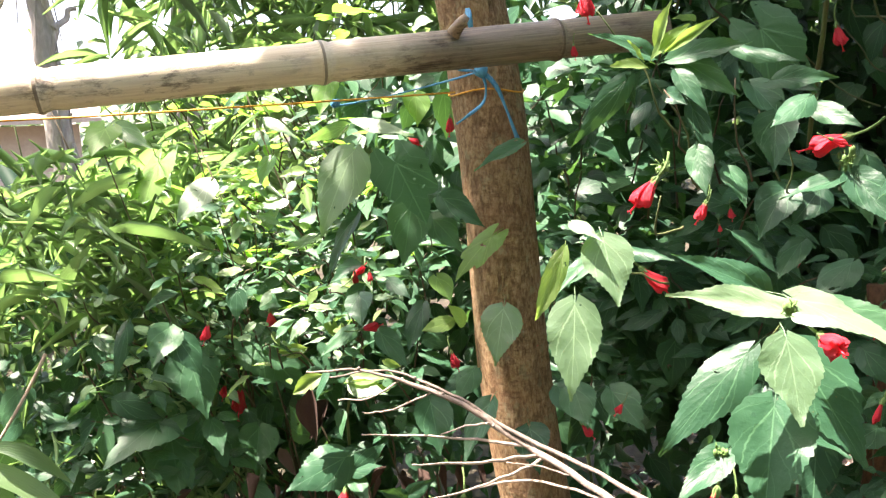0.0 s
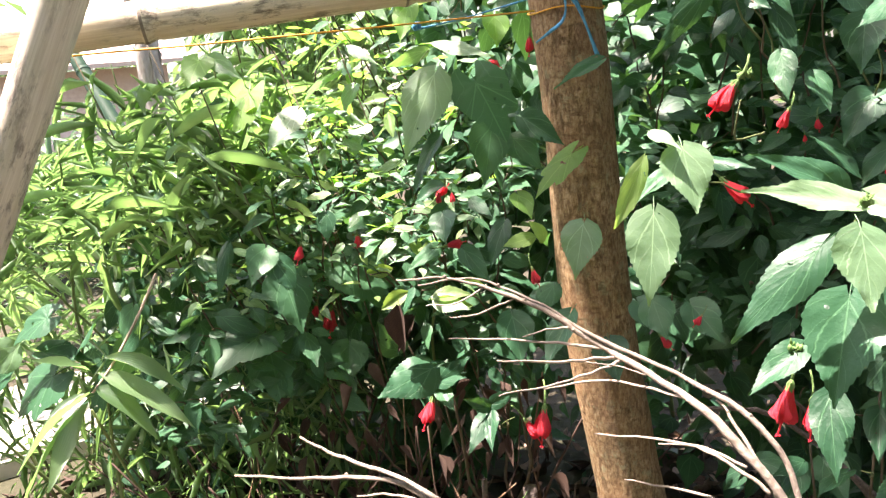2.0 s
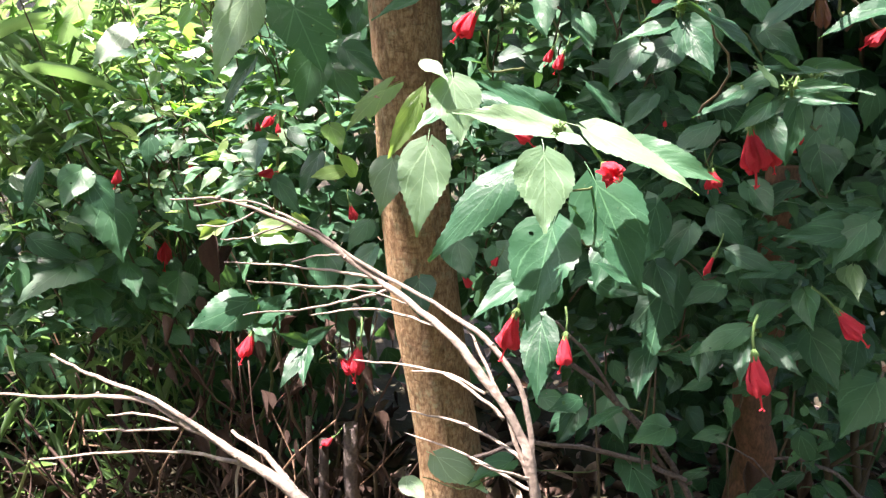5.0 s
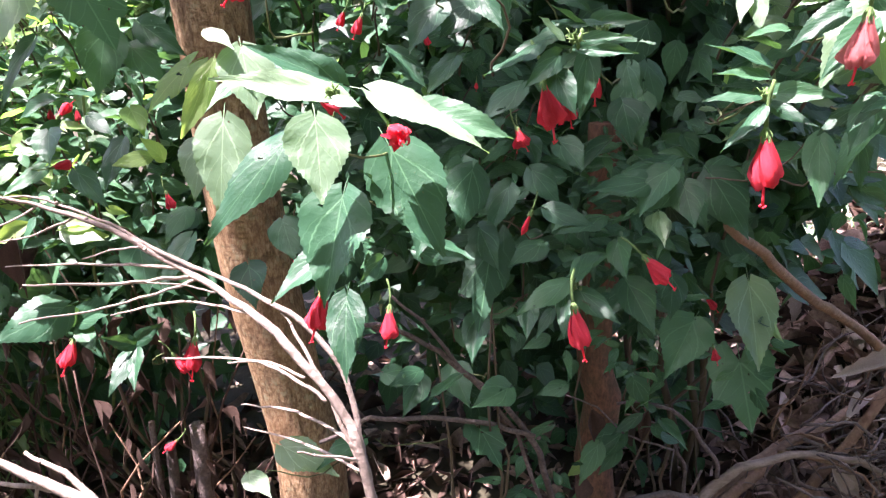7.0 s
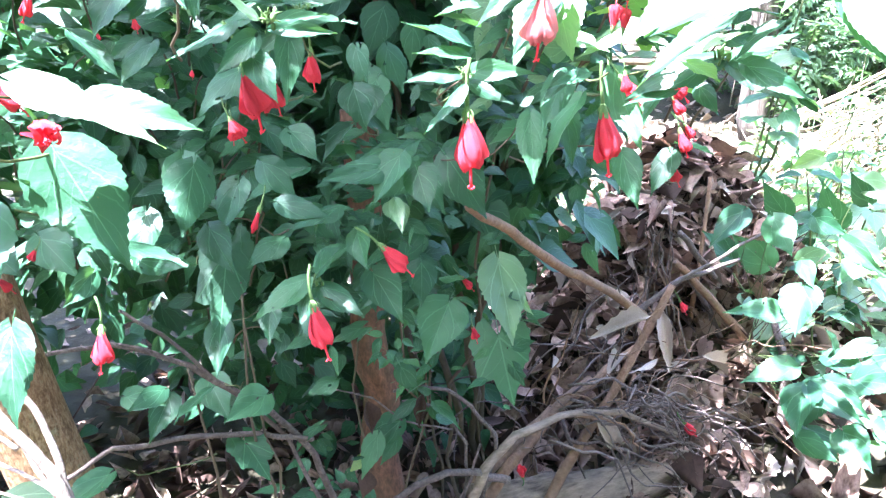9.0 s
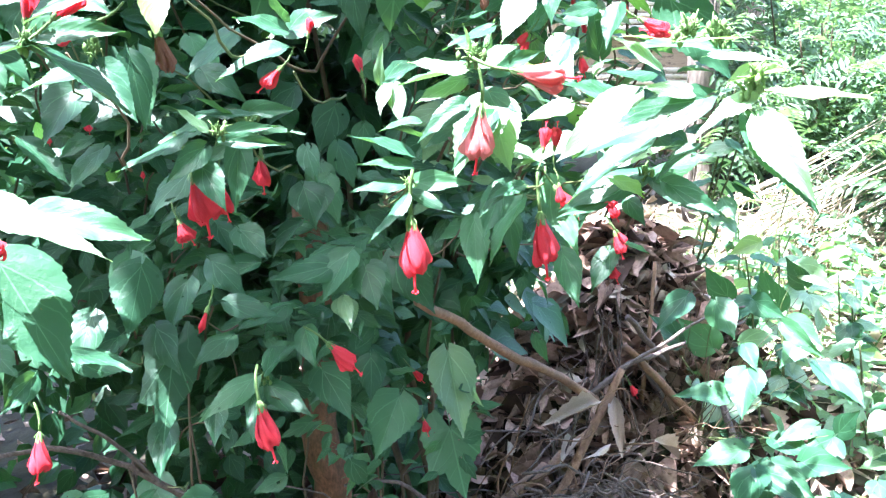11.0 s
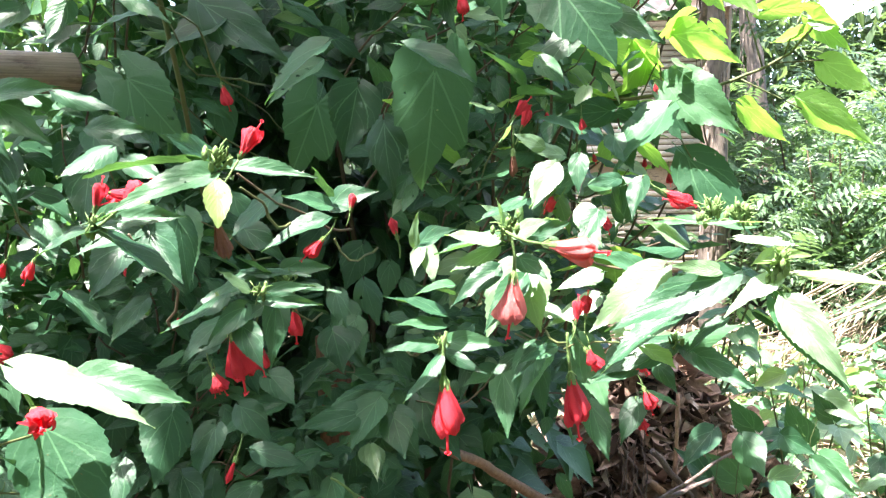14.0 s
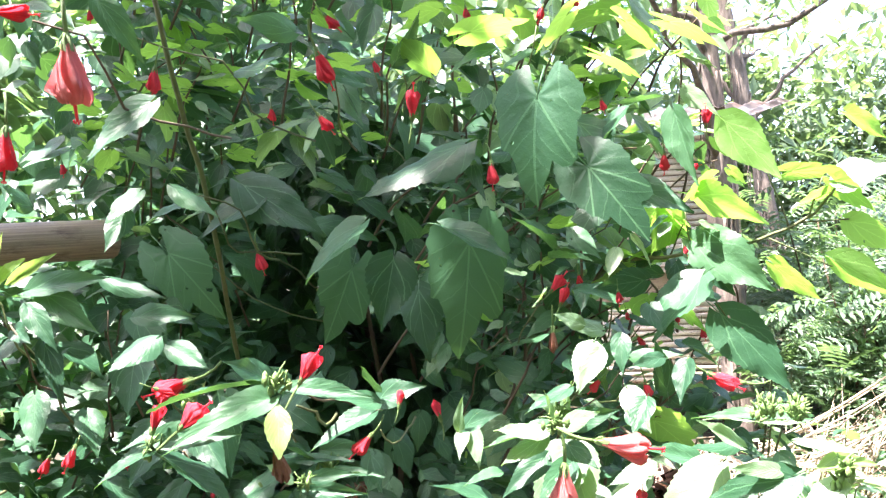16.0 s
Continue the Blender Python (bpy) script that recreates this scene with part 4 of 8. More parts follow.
leaf(left, "ovate", (-0.456, 1.775, 0.834), (-0.414, 1.689, 0.741), 0.95)
leaf(left, "ovate", (-0.360, 1.813, 0.817), (-0.342, 1.721, 0.741), 0.90)
leaf(left, "ovate", (-0.214, 1.756, 0.817), (-0.241, 1.713, 0.903), 0.80)
leaf(left, "bright", (-0.312, 1.922, 1.564), (-0.225, 1.891, 1.514), 0.36)
leaf(left, "bright", (-0.104, 1.878, 1.538), (-0.192, 1.799, 1.505), 0.32)
leaf(left, "backlit", (-0.348, 1.910, 1.565), (-0.386, 1.835, 1.508), 0.60)
leaf(left, "backlit", (-0.366, 1.904, 1.497), (-0.421, 1.820, 1.451), 0.50)
leaf(left, "bright", (-0.446, 1.870, 1.421), (-0.503, 1.775, 1.333), 0.60)
leaf(left, "backlit", (-0.591, 1.915, 1.473), (-0.622, 1.826, 1.365), 0.60)
leaf(left, "backlit", (-0.643, 1.775, 1.559), (-0.646, 1.707, 1.499), 0.90)
leaf(left, "bright", (-0.619, 1.788, 1.565), (-0.535, 1.768, 1.510), 0.50)
leaf(left, "backlit", (-0.390, 1.946, 1.413), (-0.444, 1.860, 1.388), 0.50)
leaf(left, "bright", (-0.019, 1.589, 1.543), (0.099, 1.564, 1.511), 0.32)
leaf(left, "backlit", (0.088, 1.707, 1.592), (0.096, 1.662, 1.528), 0.60)
leaf(left, "backlit", (-0.120, 1.952, 1.810), (-0.019, 1.915, 1.802), 0.40)
leaf(left, "backlit", (-0.133, 1.865, 1.650), (-0.149, 1.811, 1.561), 0.30)
leaf(left, "young", (0.073, 1.891, 1.759), (0.118, 1.841, 1.761), 0.70)
leaf(left, "bright", (-0.307, 1.924, 1.470), (-0.325, 1.855, 1.407), 0.60)
leaf(left, "bright", (-0.330, 1.905, 1.305), (-0.271, 1.871, 1.362), 0.60)
leaf(left, "bright", (-0.212, 1.938, 1.268), (-0.276, 1.854, 1.241), 0.50)
flower(left, "f", (-0.320, 1.852, 1.106), (-0.314, 1.843, 1.047))
flower(left, "f", (-0.372, 1.614, 1.137), (-0.382, 1.598, 1.088))
flower(left, "f", (-0.473, 2.006, 0.862), (-0.480, 1.973, 0.769))
flower(left, "f", (-0.511, 1.992, 0.872), (-0.518, 1.974, 0.825))

# mid shrub
leaf(mid, "ovate", (0.748, 0.944, 1.393), (0.674, 0.932, 1.355), 0.42)
leaf(mid, "ovate", (0.774, 0.936, 1.384), (0.728, 0.924, 1.417), 0.50)
leaf(mid, "ovate", (0.774, 0.935, 1.371), (0.726, 0.920, 1.348), 0.50)
leaf(mid, "ovate", (0.768, 0.926, 1.367), (0.756, 0.896, 1.302), 0.45)
leaf(mid, "ovate", (0.782, 0.933, 1.381), (0.829, 0.890, 1.376), 0.32)
leaf(mid, "ovate", (0.785, 0.965, 1.395), (0.829, 0.922, 1.399), 0.40)
flower(mid, "f", (0.719, 0.916, 1.341), (0.731, 0.903, 1.273))
flower(mid, "f", (0.747, 0.928, 1.327), (0.752, 0.920, 1.285))
leaf(mid, "ovate", (0.914, 0.821, 1.357), (0.854, 0.827, 1.381), 0.44)
leaf(mid, "ovate", (0.909, 0.811, 1.346), (0.857, 0.812, 1.353), 0.44)
leaf(mid, "ovate", (0.901, 0.802, 1.332), (0.847, 0.804, 1.335), 0.36)
leaf(mid, "ovate", (0.893, 0.782, 1.323), (0.850, 0.771, 1.286), 0.42)
leaf(mid, "ovate", (0.909, 0.798, 1.333), (0.947, 0.747, 1.338), 0.36)
leaf(mid, "ovate", (0.904, 0.788, 1.324), (0.922, 0.747, 1.311), 0.32)
leaf(mid, "ovate", (0.944, 0.863, 1.369), (0.902, 0.858, 1.385), 0.50)
flower(mid, "f", (0.896, 0.777, 1.304), (0.893, 0.760, 1.232))
leaf(mid, "ovate", (0.975, 0.763, 1.396), (0.930, 0.760, 1.349), 0.50)
flower(mid, "p", (0.939, 0.717, 1.410), (0.933, 0.716, 1.348))
flower(mid, "f", (1.019, 0.744, 1.302), (1.020, 0.727, 1.237))
flower(mid, "f", (0.983, 0.669, 1.372), (0.986, 0.669, 1.397))
flower(mid, "f", (1.064, 0.789, 1.310), (1.082, 0.767, 1.268))
flower(mid, "f", (1.150, 0.810, 1.293), (1.159, 0.797, 1.268))
flower(mid, "f", (1.207, 0.871, 1.200), (1.212, 0.858, 1.171))
leaf(mid, "ovate", (0.935, 1.240, 1.262), (0.922, 1.198, 1.214), 0.95)
leaf(mid, "ovate", (0.973, 1.157, 1.190), (0.848, 1.157, 1.155), 0.50)
leaf(mid, "ovate", (0.984, 1.162, 1.183), (0.909, 1.156, 1.193), 0.40)
leaf(mid, "ovate", (0.957, 1.106, 1.182), (0.894, 1.082, 1.138), 0.85)
leaf(mid, "ovate", (0.962, 1.100, 1.167), (0.978, 1.041, 1.121), 0.70)
leaf(mid, "ovate", (1.019, 1.131, 1.173), (1.047, 1.056, 1.105), 0.80)
leaf(mid, "ovate", (1.035, 1.180, 1.168), (1.063, 1.129, 1.188), 0.60)
leaf(mid, "ovate", (0.861, 1.103, 1.119), (0.785, 1.091, 1.122), 0.65)
leaf(mid, "young", (0.918, 1.075, 1.131), (0.916, 1.030, 1.106), 0.80)
leaf(mid, "ovate", (0.862, 1.063, 1.101), (0.859, 1.015, 1.065), 0.70)
flower(mid, "f", (0.868, 0.985, 1.109), (0.903, 0.955, 1.071))
leaf(mid, "ovate", (0.787, 1.046, 1.053), (0.712, 1.020, 1.030), 0.48)
leaf(mid, "ovate", (0.806, 1.047, 1.039), (0.845, 0.987, 1.014), 0.50)
leaf(mid, "ovate", (0.784, 1.039, 1.033), (0.770, 0.989, 0.994), 0.42)
leaf(mid, "ovate", (0.806, 1.063, 1.052), (0.829, 1.037, 1.096), 0.80)
leaf(mid, "ovate", (0.741, 1.074, 1.011), (0.729, 1.027, 0.981), 0.60)
leaf(mid, "ovate", (0.887, 1.084, 1.031), (0.906, 1.016, 0.982), 0.70)
leaf(mid, "ovate", (0.983, 1.151, 1.008), (0.965, 1.098, 0.967), 0.80)
flower(mid, "f", (0.781, 0.989, 1.046), (0.789, 0.953, 0.979))
leaf(mid, "lobed", (0.703, 1.167, 1.064), (0.672, 1.094, 0.963), 0.62)
leaf(mid, "ovate", (0.683, 1.170, 0.955), (0.664, 1.109, 0.905), 0.60)
leaf(mid, "ovate", (0.673, 1.137, 1.196), (0.646, 1.086, 1.119), 0.75)
flower(mid, "f", (0.716, 1.040, 1.262), (0.715, 1.035, 1.236))
flower(mid, "t", (0.741, 1.061, 1.153), (0.722, 1.052, 1.113))
leaf(mid, "ovate", (0.763, 1.169, 1.183), (0.793, 1.117, 1.145), 0.70)
leaf(mid, "ovate", (0.730, 1.170, 1.159), (0.690, 1.127, 1.105), 0.70)
leaf(mid, "ovate", (0.779, 1.155, 1.074), (0.722, 1.127, 1.061), 0.80)
leaf(mid, "ovate", (0.804, 1.168, 1.223), (0.829, 1.119, 1.191), 0.80)
leaf(mid, "bright", (1.150, 1.226, 0.959), (1.132, 1.129, 0.847), 0.62)
leaf(mid, "bright", (1.155, 1.216, 0.916), (1.171, 1.143, 0.893), 0.50)
flower(mid, "f", (1.107, 1.289, 0.912), (1.125, 1.268, 0.887))
flower(mid, "f", (1.111, 1.248, 0.833), (1.113, 1.230, 0.803))
leaf(mid, "ovate", (1.046, 1.197, 0.909), (0.982, 1.143, 0.843), 0.90)
leaf(mid, "lobed", (1.169, 1.258, 0.793), (1.150, 1.161, 0.711), 0.95)
leaf(mid, "ovate", (0.597, 1.262, 0.806), (0.561, 1.197, 0.770), 0.62)
leaf(mid, "ovate", (0.535, 1.269, 0.815), (0.589, 1.222, 0.815), 0.60)
leaf(mid, "ovate", (0.661, 1.352, 0.772), (0.682, 1.278, 0.731), 0.80)
leaf(mid, "lobed", (0.703, 1.289, 0.675), (0.731, 1.211, 0.643), 0.80)
leaf(mid, "ovate", (0.487, 1.296, 0.667), (0.409, 1.234, 0.658), 0.60)
leaf(mid, "bright", (0.348, 1.287, 0.674), (0.447, 1.229, 0.646), 0.70)
leaf(mid, "bright", (0.307, 1.175, 0.699), (0.347, 1.126, 0.688), 0.70)
leaf(mid, "ovate", (0.735, 1.187, 0.815), (0.670, 1.147, 0.810), 0.80)
leaf(mid, "ovate", (0.655, 1.204, 0.835), (0.595, 1.158, 0.827), 0.70)
leaf(mid, "ovate", (0.592, 1.210, 0.846), (0.546, 1.170, 0.852), 0.60)

# upper shrub
leaf(upper, "ovate", (0.675, 0.686, 1.506), (0.595, 0.666, 1.512), 0.32)
leaf(upper, "ovate", (0.672, 0.664, 1.498), (0.601, 0.646, 1.476), 0.38)
leaf(upper, "ovate", (0.675, 0.686, 1.509), (0.646, 0.664, 1.527), 0.60)
leaf(upper, "young", (0.675, 0.649, 1.494), (0.671, 0.628, 1.465), 0.50)
leaf(upper, "ovate", (0.687, 0.670, 1.502), (0.739, 0.638, 1.498), 0.28)
flower(upper, "f", (0.689, 0.647, 1.508), (0.704, 0.642, 1.534))
flower(upper, "d", (0.675, 0.664, 1.470), (0.681, 0.661, 1.432))
leaf(upper, "ovate", (0.599, 0.733, 1.459), (0.561, 0.705, 1.448), 0.42)
leaf(upper, "ovate", (0.604, 0.733, 1.466), (0.659, 0.708, 1.469), 0.42)
leaf(upper, "ovate", (0.602, 0.733, 1.455), (0.659, 0.705, 1.416), 0.42)
flower(upper, "f", (0.599, 0.725, 1.472), (0.606, 0.725, 1.498))
flower(upper, "f", (0.607, 0.912, 1.484), (0.629, 0.912, 1.475))
leaf(upper, "ovate", (0.897, 1.032, 1.609), (0.873, 1.018, 1.519), 0.78)
leaf(upper, "lobed", (0.974, 0.969, 1.624), (0.957, 0.959, 1.479), 0.76)
leaf(upper, "ovate", (0.946, 1.074, 1.570), (0.939, 1.049, 1.476), 0.68)
leaf(upper, "lobed", (0.888, 1.192, 1.601), (0.844, 1.176, 1.496), 0.85)
leaf(upper, "ovate", (0.862, 1.089, 1.642), (0.791, 1.081, 1.588), 0.55)
leaf(upper, "ovate", (0.786, 0.785, 1.482), (0.773, 0.766, 1.508), 0.85)
leaf(upper, "ovate", (0.783, 0.768, 1.472), (0.741, 0.757, 1.482), 0.50)
leaf(upper, "ovate", (0.790, 0.784, 1.472), (0.818, 0.754, 1.489), 0.70)
flower(upper, "b", (0.801, 0.763, 1.465), (0.805, 0.762, 1.486))
flower(upper, "f", (0.784, 0.784, 1.443), (0.762, 0.788, 1.421))
leaf(upper, "ovate", (0.788, 0.801, 1.457), (0.728, 0.792, 1.435), 0.48)
leaf(upper, "ovate", (0.777, 0.968, 1.477), (0.724, 0.949, 1.432), 0.70)
leaf(upper, "ovate", (0.676, 0.980, 1.454), (0.684, 0.949, 1.382), 0.48)
leaf(upper, "ovate", (0.612, 0.981, 1.527), (0.565, 0.955, 1.499), 0.62)
leaf(upper, "ovate", (0.595, 1.029, 1.550), (0.650, 1.001, 1.554), 0.50)
leaf(upper, "ovate", (0.624, 1.081, 1.419), (0.582, 1.047, 1.367), 0.80)
leaf(upper, "ovate", (0.665, 1.080, 1.417), (0.621, 1.049, 1.377), 0.80)
leaf(upper, "ovate", (0.752, 1.022, 1.437), (0.789, 0.987, 1.412), 0.70)
flower(upper, "b", (0.884, 0.865, 1.430), (0.876, 0.869, 1.460))
leaf(upper, "bright", (0.906, 0.856, 1.424), (0.889, 0.836, 1.397), 0.50)
leaf(upper, "bright", (0.913, 0.854, 1.424), (0.909, 0.827, 1.388), 0.50)
leaf(upper, "ovate", (0.937, 0.733, 1.439), (0.871, 0.741, 1.430), 0.38)
leaf(upper, "bright", (0.957, 0.746, 1.448), (0.955, 0.724, 1.481), 0.40)
leaf(upper, "bright", (0.951, 0.749, 1.454), (0.919, 0.743, 1.471), 0.50)
leaf(upper, "ovate", (0.964, 0.741, 1.438), (0.990, 0.702, 1.455), 0.50)
leaf(upper, "bright", (1.049, 0.807, 1.518), (0.997, 0.809, 1.532), 0.42)
leaf(upper, "bright", (1.043, 0.812, 1.505), (1.006, 0.806, 1.464), 0.55)
leaf(upper, "ovate", (1.041, 0.753, 1.441), (1.039, 0.726, 1.426), 0.80)
flower(upper, "p", (0.937, 0.665, 1.439), (0.983, 0.634, 1.431))
leaf(upper, "ovate", (1.038, 0.561, 1.418), (0.953, 0.601, 1.377), 0.38)
leaf(upper, "bright", (1.048, 0.523, 1.424), (1.006, 0.536, 1.399), 0.50)
leaf(upper, "young", (1.050, 0.520, 1.424), (1.079, 0.456, 1.422), 0.20)
leaf(upper, "young", (1.037, 0.535, 1.431), (1.048, 0.498, 1.441), 0.40)
leaf(upper, "ovate", (1.084, 0.588, 1.454), (1.009, 0.629, 1.461), 0.27)
leaf(upper, "ovate", (1.044, 0.625, 1.355), (0.974, 0.649, 1.334), 0.42)
leaf(upper, "ovate", (1.047, 0.623, 1.353), (1.072, 0.577, 1.376), 0.42)
leaf(upper, "ovate", (1.050, 0.619, 1.351), (1.067, 0.568, 1.326), 0.42)
leaf(upper, "ovate", (1.046, 0.522, 1.404), (1.057, 0.467, 1.350), 0.38)
leaf(upper, "ovate", (1.029, 0.649, 1.415), (0.979, 0.662, 1.430), 0.45)
leaf(upper, "ovate", (0.977, 0.743, 1.333), (0.943, 0.725, 1.291), 0.60)
leaf(upper, "ovate", (1.058, 0.786, 1.324), (1.060, 0.735, 1.256), 0.50)
leaf(upper, "ovate", (0.981, 0.773, 1.322), (0.939, 0.765, 1.305), 0.50)
leaf(upper, "ovate", (1.082, 0.883, 1.285), (1.025, 0.864, 1.220), 0.60)
flower(upper, "f", (0.945, 0.628, 1.377), (0.949, 0.630, 1.401))
flower(upper, "f", (1.044, 0.674, 1.338), (1.041, 0.671, 1.318))
flower(upper, "f", (1.009, 0.699, 1.339), (1.009, 0.694, 1.316))
flower(upper, "f", (1.127, 0.687, 1.468), (1.100, 0.710, 1.473))
flower(upper, "f", (1.136, 0.776, 1.265), (1.140, 0.763, 1.235))
flower(upper, "f", (1.010, 0.827, 1.545), (1.018, 0.820, 1.571))
flower(upper, "d", (1.004, 0.833, 1.525), (1.005, 0.834, 1.487))
flower(upper, "f", (1.146, 0.864, 1.453), (1.151, 0.859, 1.426))
leaf(upper, "lobed", (1.217, 0.866, 1.572), (1.155, 0.881, 1.532), 0.70)
leaf(upper, "ovate", (1.121, 0.877, 1.550), (1.062, 0.880, 1.566), 0.60)

# crownside shrub
leaf(crownside, "lobed", (0.969, 0.786, 1.759), (0.952, 0.790, 1.650), 0.95)
leaf(crownside, "ovate", (0.914, 0.848, 1.720), (0.802, 0.874, 1.666), 0.55)
leaf(crownside, "lobed", (1.056, 0.828, 1.697), (1.096, 0.776, 1.613), 0.85)
leaf(crownside, "ovate", (1.114, 0.833, 1.766), (1.074, 0.841, 1.717), 0.80)
leaf(crownside, "ovate", (1.124, 0.764, 1.748), (1.129, 0.742, 1.666), 0.50)
leaf(crownside, "ovate", (0.916, 0.914, 1.639), (0.976, 0.858, 1.599), 0.48)
leaf(crownside, "ovate", (0.845, 0.993, 1.649), (0.768, 0.990, 1.588), 0.55)
leaf(crownside, "ovate", (0.724, 1.117, 1.712), (0.821, 1.074, 1.642), 0.62)
leaf(crownside, "ovate", (0.605, 0.818, 1.737), (0.551, 0.807, 1.683), 0.50)
leaf(crownside, "ovate", (0.660, 1.028, 1.678), (0.599, 1.006, 1.660), 0.50)
leaf(crownside, "lobed", (0.640, 1.235, 1.631), (0.709, 1.196, 1.543), 0.80)
leaf(crownside, "ovate", (0.833, 0.891, 1.872), (0.817, 0.887, 1.820), 0.60)
leaf(crownside, "backlit", (1.047, 0.844, 1.873), (1.000, 0.856, 1.833), 0.60)
leaf(crownside, "ovate", (0.978, 0.896, 1.843), (0.922, 0.902, 1.814), 0.50)
leaf(crownside, "backlit", (1.160, 0.761, 1.856), (1.176, 0.722, 1.820), 0.50)
leaf(crownside, "ovate", (1.069, 0.888, 1.631), (1.081, 0.850, 1.601), 0.60)
leaf(crownside, "ovate", (0.763, 0.968, 1.866), (0.704, 0.948, 1.872), 0.60)
leaf(crownside, "ovate", (0.703, 0.993, 1.822), (0.746, 0.953, 1.834), 0.50)
leaf(crownside, "ovate", (0.855, 1.010, 1.825), (0.795, 0.993, 1.836), 0.40)
leaf(crownside, "backlit", (0.933, 0.978, 1.836), (0.881, 0.954, 1.873), 0.50)
flower(crownside, "p", (0.546, 0.728, 1.761), (0.551, 0.744, 1.699))
flower(crownside, "f", (0.509, 0.722, 1.691), (0.506, 0.729, 1.652))
flower(crownside, "f", (0.501, 0.702, 1.764), (0.532, 0.705, 1.765))
flower(crownside, "f", (0.613, 0.905, 1.795), (0.609, 0.914, 1.763))
flower(crownside, "f", (0.898, 0.955, 1.768), (0.897, 0.944, 1.812))
flower(crownside, "f", (0.780, 0.940, 1.767), (0.800, 0.940, 1.743))
flower(crownside, "f", (0.881, 1.044, 1.867), (0.892, 1.046, 1.847))
flower(crownside, "f", (0.764, 0.876, 1.819), (0.785, 0.883, 1.777))
flower(crownside, "f", (0.782, 0.908, 1.868), (0.802, 0.909, 1.849))
flower(crownside, "f", (1.116, 0.710, 1.719), (1.113, 0.706, 1.743))
flower(crownside, "f", (1.090, 0.847, 1.782), (1.096, 0.847, 1.763))
flower(crownside, "f", (1.020, 0.863, 1.559), (1.038, 0.851, 1.583))
flower(crownside, "f", (1.082, 0.821, 1.561), (1.083, 0.820, 1.541))
flower(crownside, "f", (1.079, 0.687, 1.482), (1.101, 0.663, 1.466))
flower(crownside, "f", (1.183, 0.853, 1.725), (1.185, 0.857, 1.695))
flower(crownside, "f", (1.203, 0.840, 1.701), (1.217, 0.827, 1.705))
flower(crownside, "f", (1.031, 1.013, 1.736), (1.035, 1.018, 1.695))
flower(crownside, "f", (0.556, 0.891, 1.841), (0.557, 0.896, 1.827))
flower(crownside, "f", (0.750, 1.044, 1.798), (0.753, 1.049, 1.775))
flower(crownside, "f", (0.517, 1.123, 1.735), (0.519, 1.126, 1.716))
flower(crownside, "f", (0.774, 1.319, 1.642), (0.786, 1.319, 1.598))

# crownside shrub
leaf(crownside, "ovate", (1.185, 0.826, 1.564), (1.136, 0.834, 1.521), 0.75)
leaf(crownside, "ovate", (1.175, 0.876, 1.684), (1.113, 0.890, 1.662), 0.60)
leaf(crownside, "ovate", (1.153, 0.891, 1.692), (1.201, 0.827, 1.648), 0.55)
leaf(crownside, "lobed", (1.129, 0.914, 1.668), (1.089, 0.914, 1.619), 0.70)
leaf(crownside, "backlit", (1.131, 0.847, 1.876), (1.157, 0.806, 1.828), 0.60)
leaf(crownside, "backlit", (1.170, 0.818, 1.870), (1.203, 0.761, 1.835), 0.45)
leaf(crownside, "backlit", (1.015, 0.919, 1.889), (0.998, 0.904, 1.861), 0.70)
leaf(crownside, "backlit", (1.113, 0.874, 1.842), (1.145, 0.823, 1.809), 0.50)
leaf(crownside, "ovate", (1.070, 0.867, 1.758), (1.094, 0.827, 1.709), 0.80)
leaf(crownside, "backlit", (0.953, 0.902, 1.863), (1.000, 0.840, 1.872), 0.40)
leaf(crownside, "ovate", (0.893, 0.989, 1.850), (0.907, 0.936, 1.893), 0.50)
leaf(crownside, "ovate", (0.757, 1.066, 1.898), (0.805, 1.030, 1.876), 0.40)
leaf(crownside, "ovate", (0.745, 1.116, 1.696), (0.666, 1.101, 1.644), 0.60)
flower(crownside, "f", (0.945, 0.895, 1.891), (0.949, 0.900, 1.872))
flower(crownside, "f", (1.046, 0.980, 1.838), (1.051, 0.984, 1.817))
flower(crownside, "f", (1.050, 0.833, 1.892), (1.057, 0.835, 1.877))
flower(crownside, "f", (1.048, 0.893, 1.904), (1.045, 0.904, 1.883))

# mid shrub
leaf(mid, "ovate", (1.143, 0.817, 1.303), (1.100, 0.807, 1.254), 0.50)
leaf(mid, "ovate", (1.209, 0.873, 1.212), (1.167, 0.856, 1.171), 0.60)
leaf(mid, "bright", (1.123, 0.770, 1.316), (1.143, 0.724, 1.336), 0.35)
leaf(mid, "ovate", (1.215, 0.871, 1.222), (1.227, 0.822, 1.220), 0.50)
leaf(mid, "ovate", (1.133, 0.869, 1.220), (1.126, 0.822, 1.165), 0.55)
leaf(mid, "ovate", (1.023, 0.890, 1.269), (1.008, 0.851, 1.202), 0.50)
leaf(mid, "ovate", (1.082, 0.915, 1.270), (1.072, 0.875, 1.212), 0.50)
leaf(mid, "bright", (1.076, 0.746, 1.335), (1.123, 0.681, 1.379), 0.30)
leaf(mid, "bright", (1.063, 0.760, 1.373), (1.004, 0.770, 1.344), 0.40)
leaf(mid, "bright", (1.011, 0.794, 1.363), (1.030, 0.754, 1.349), 0.50)
leaf(mid, "ovate", (0.993, 0.914, 1.320), (0.958, 0.899, 1.300), 0.50)

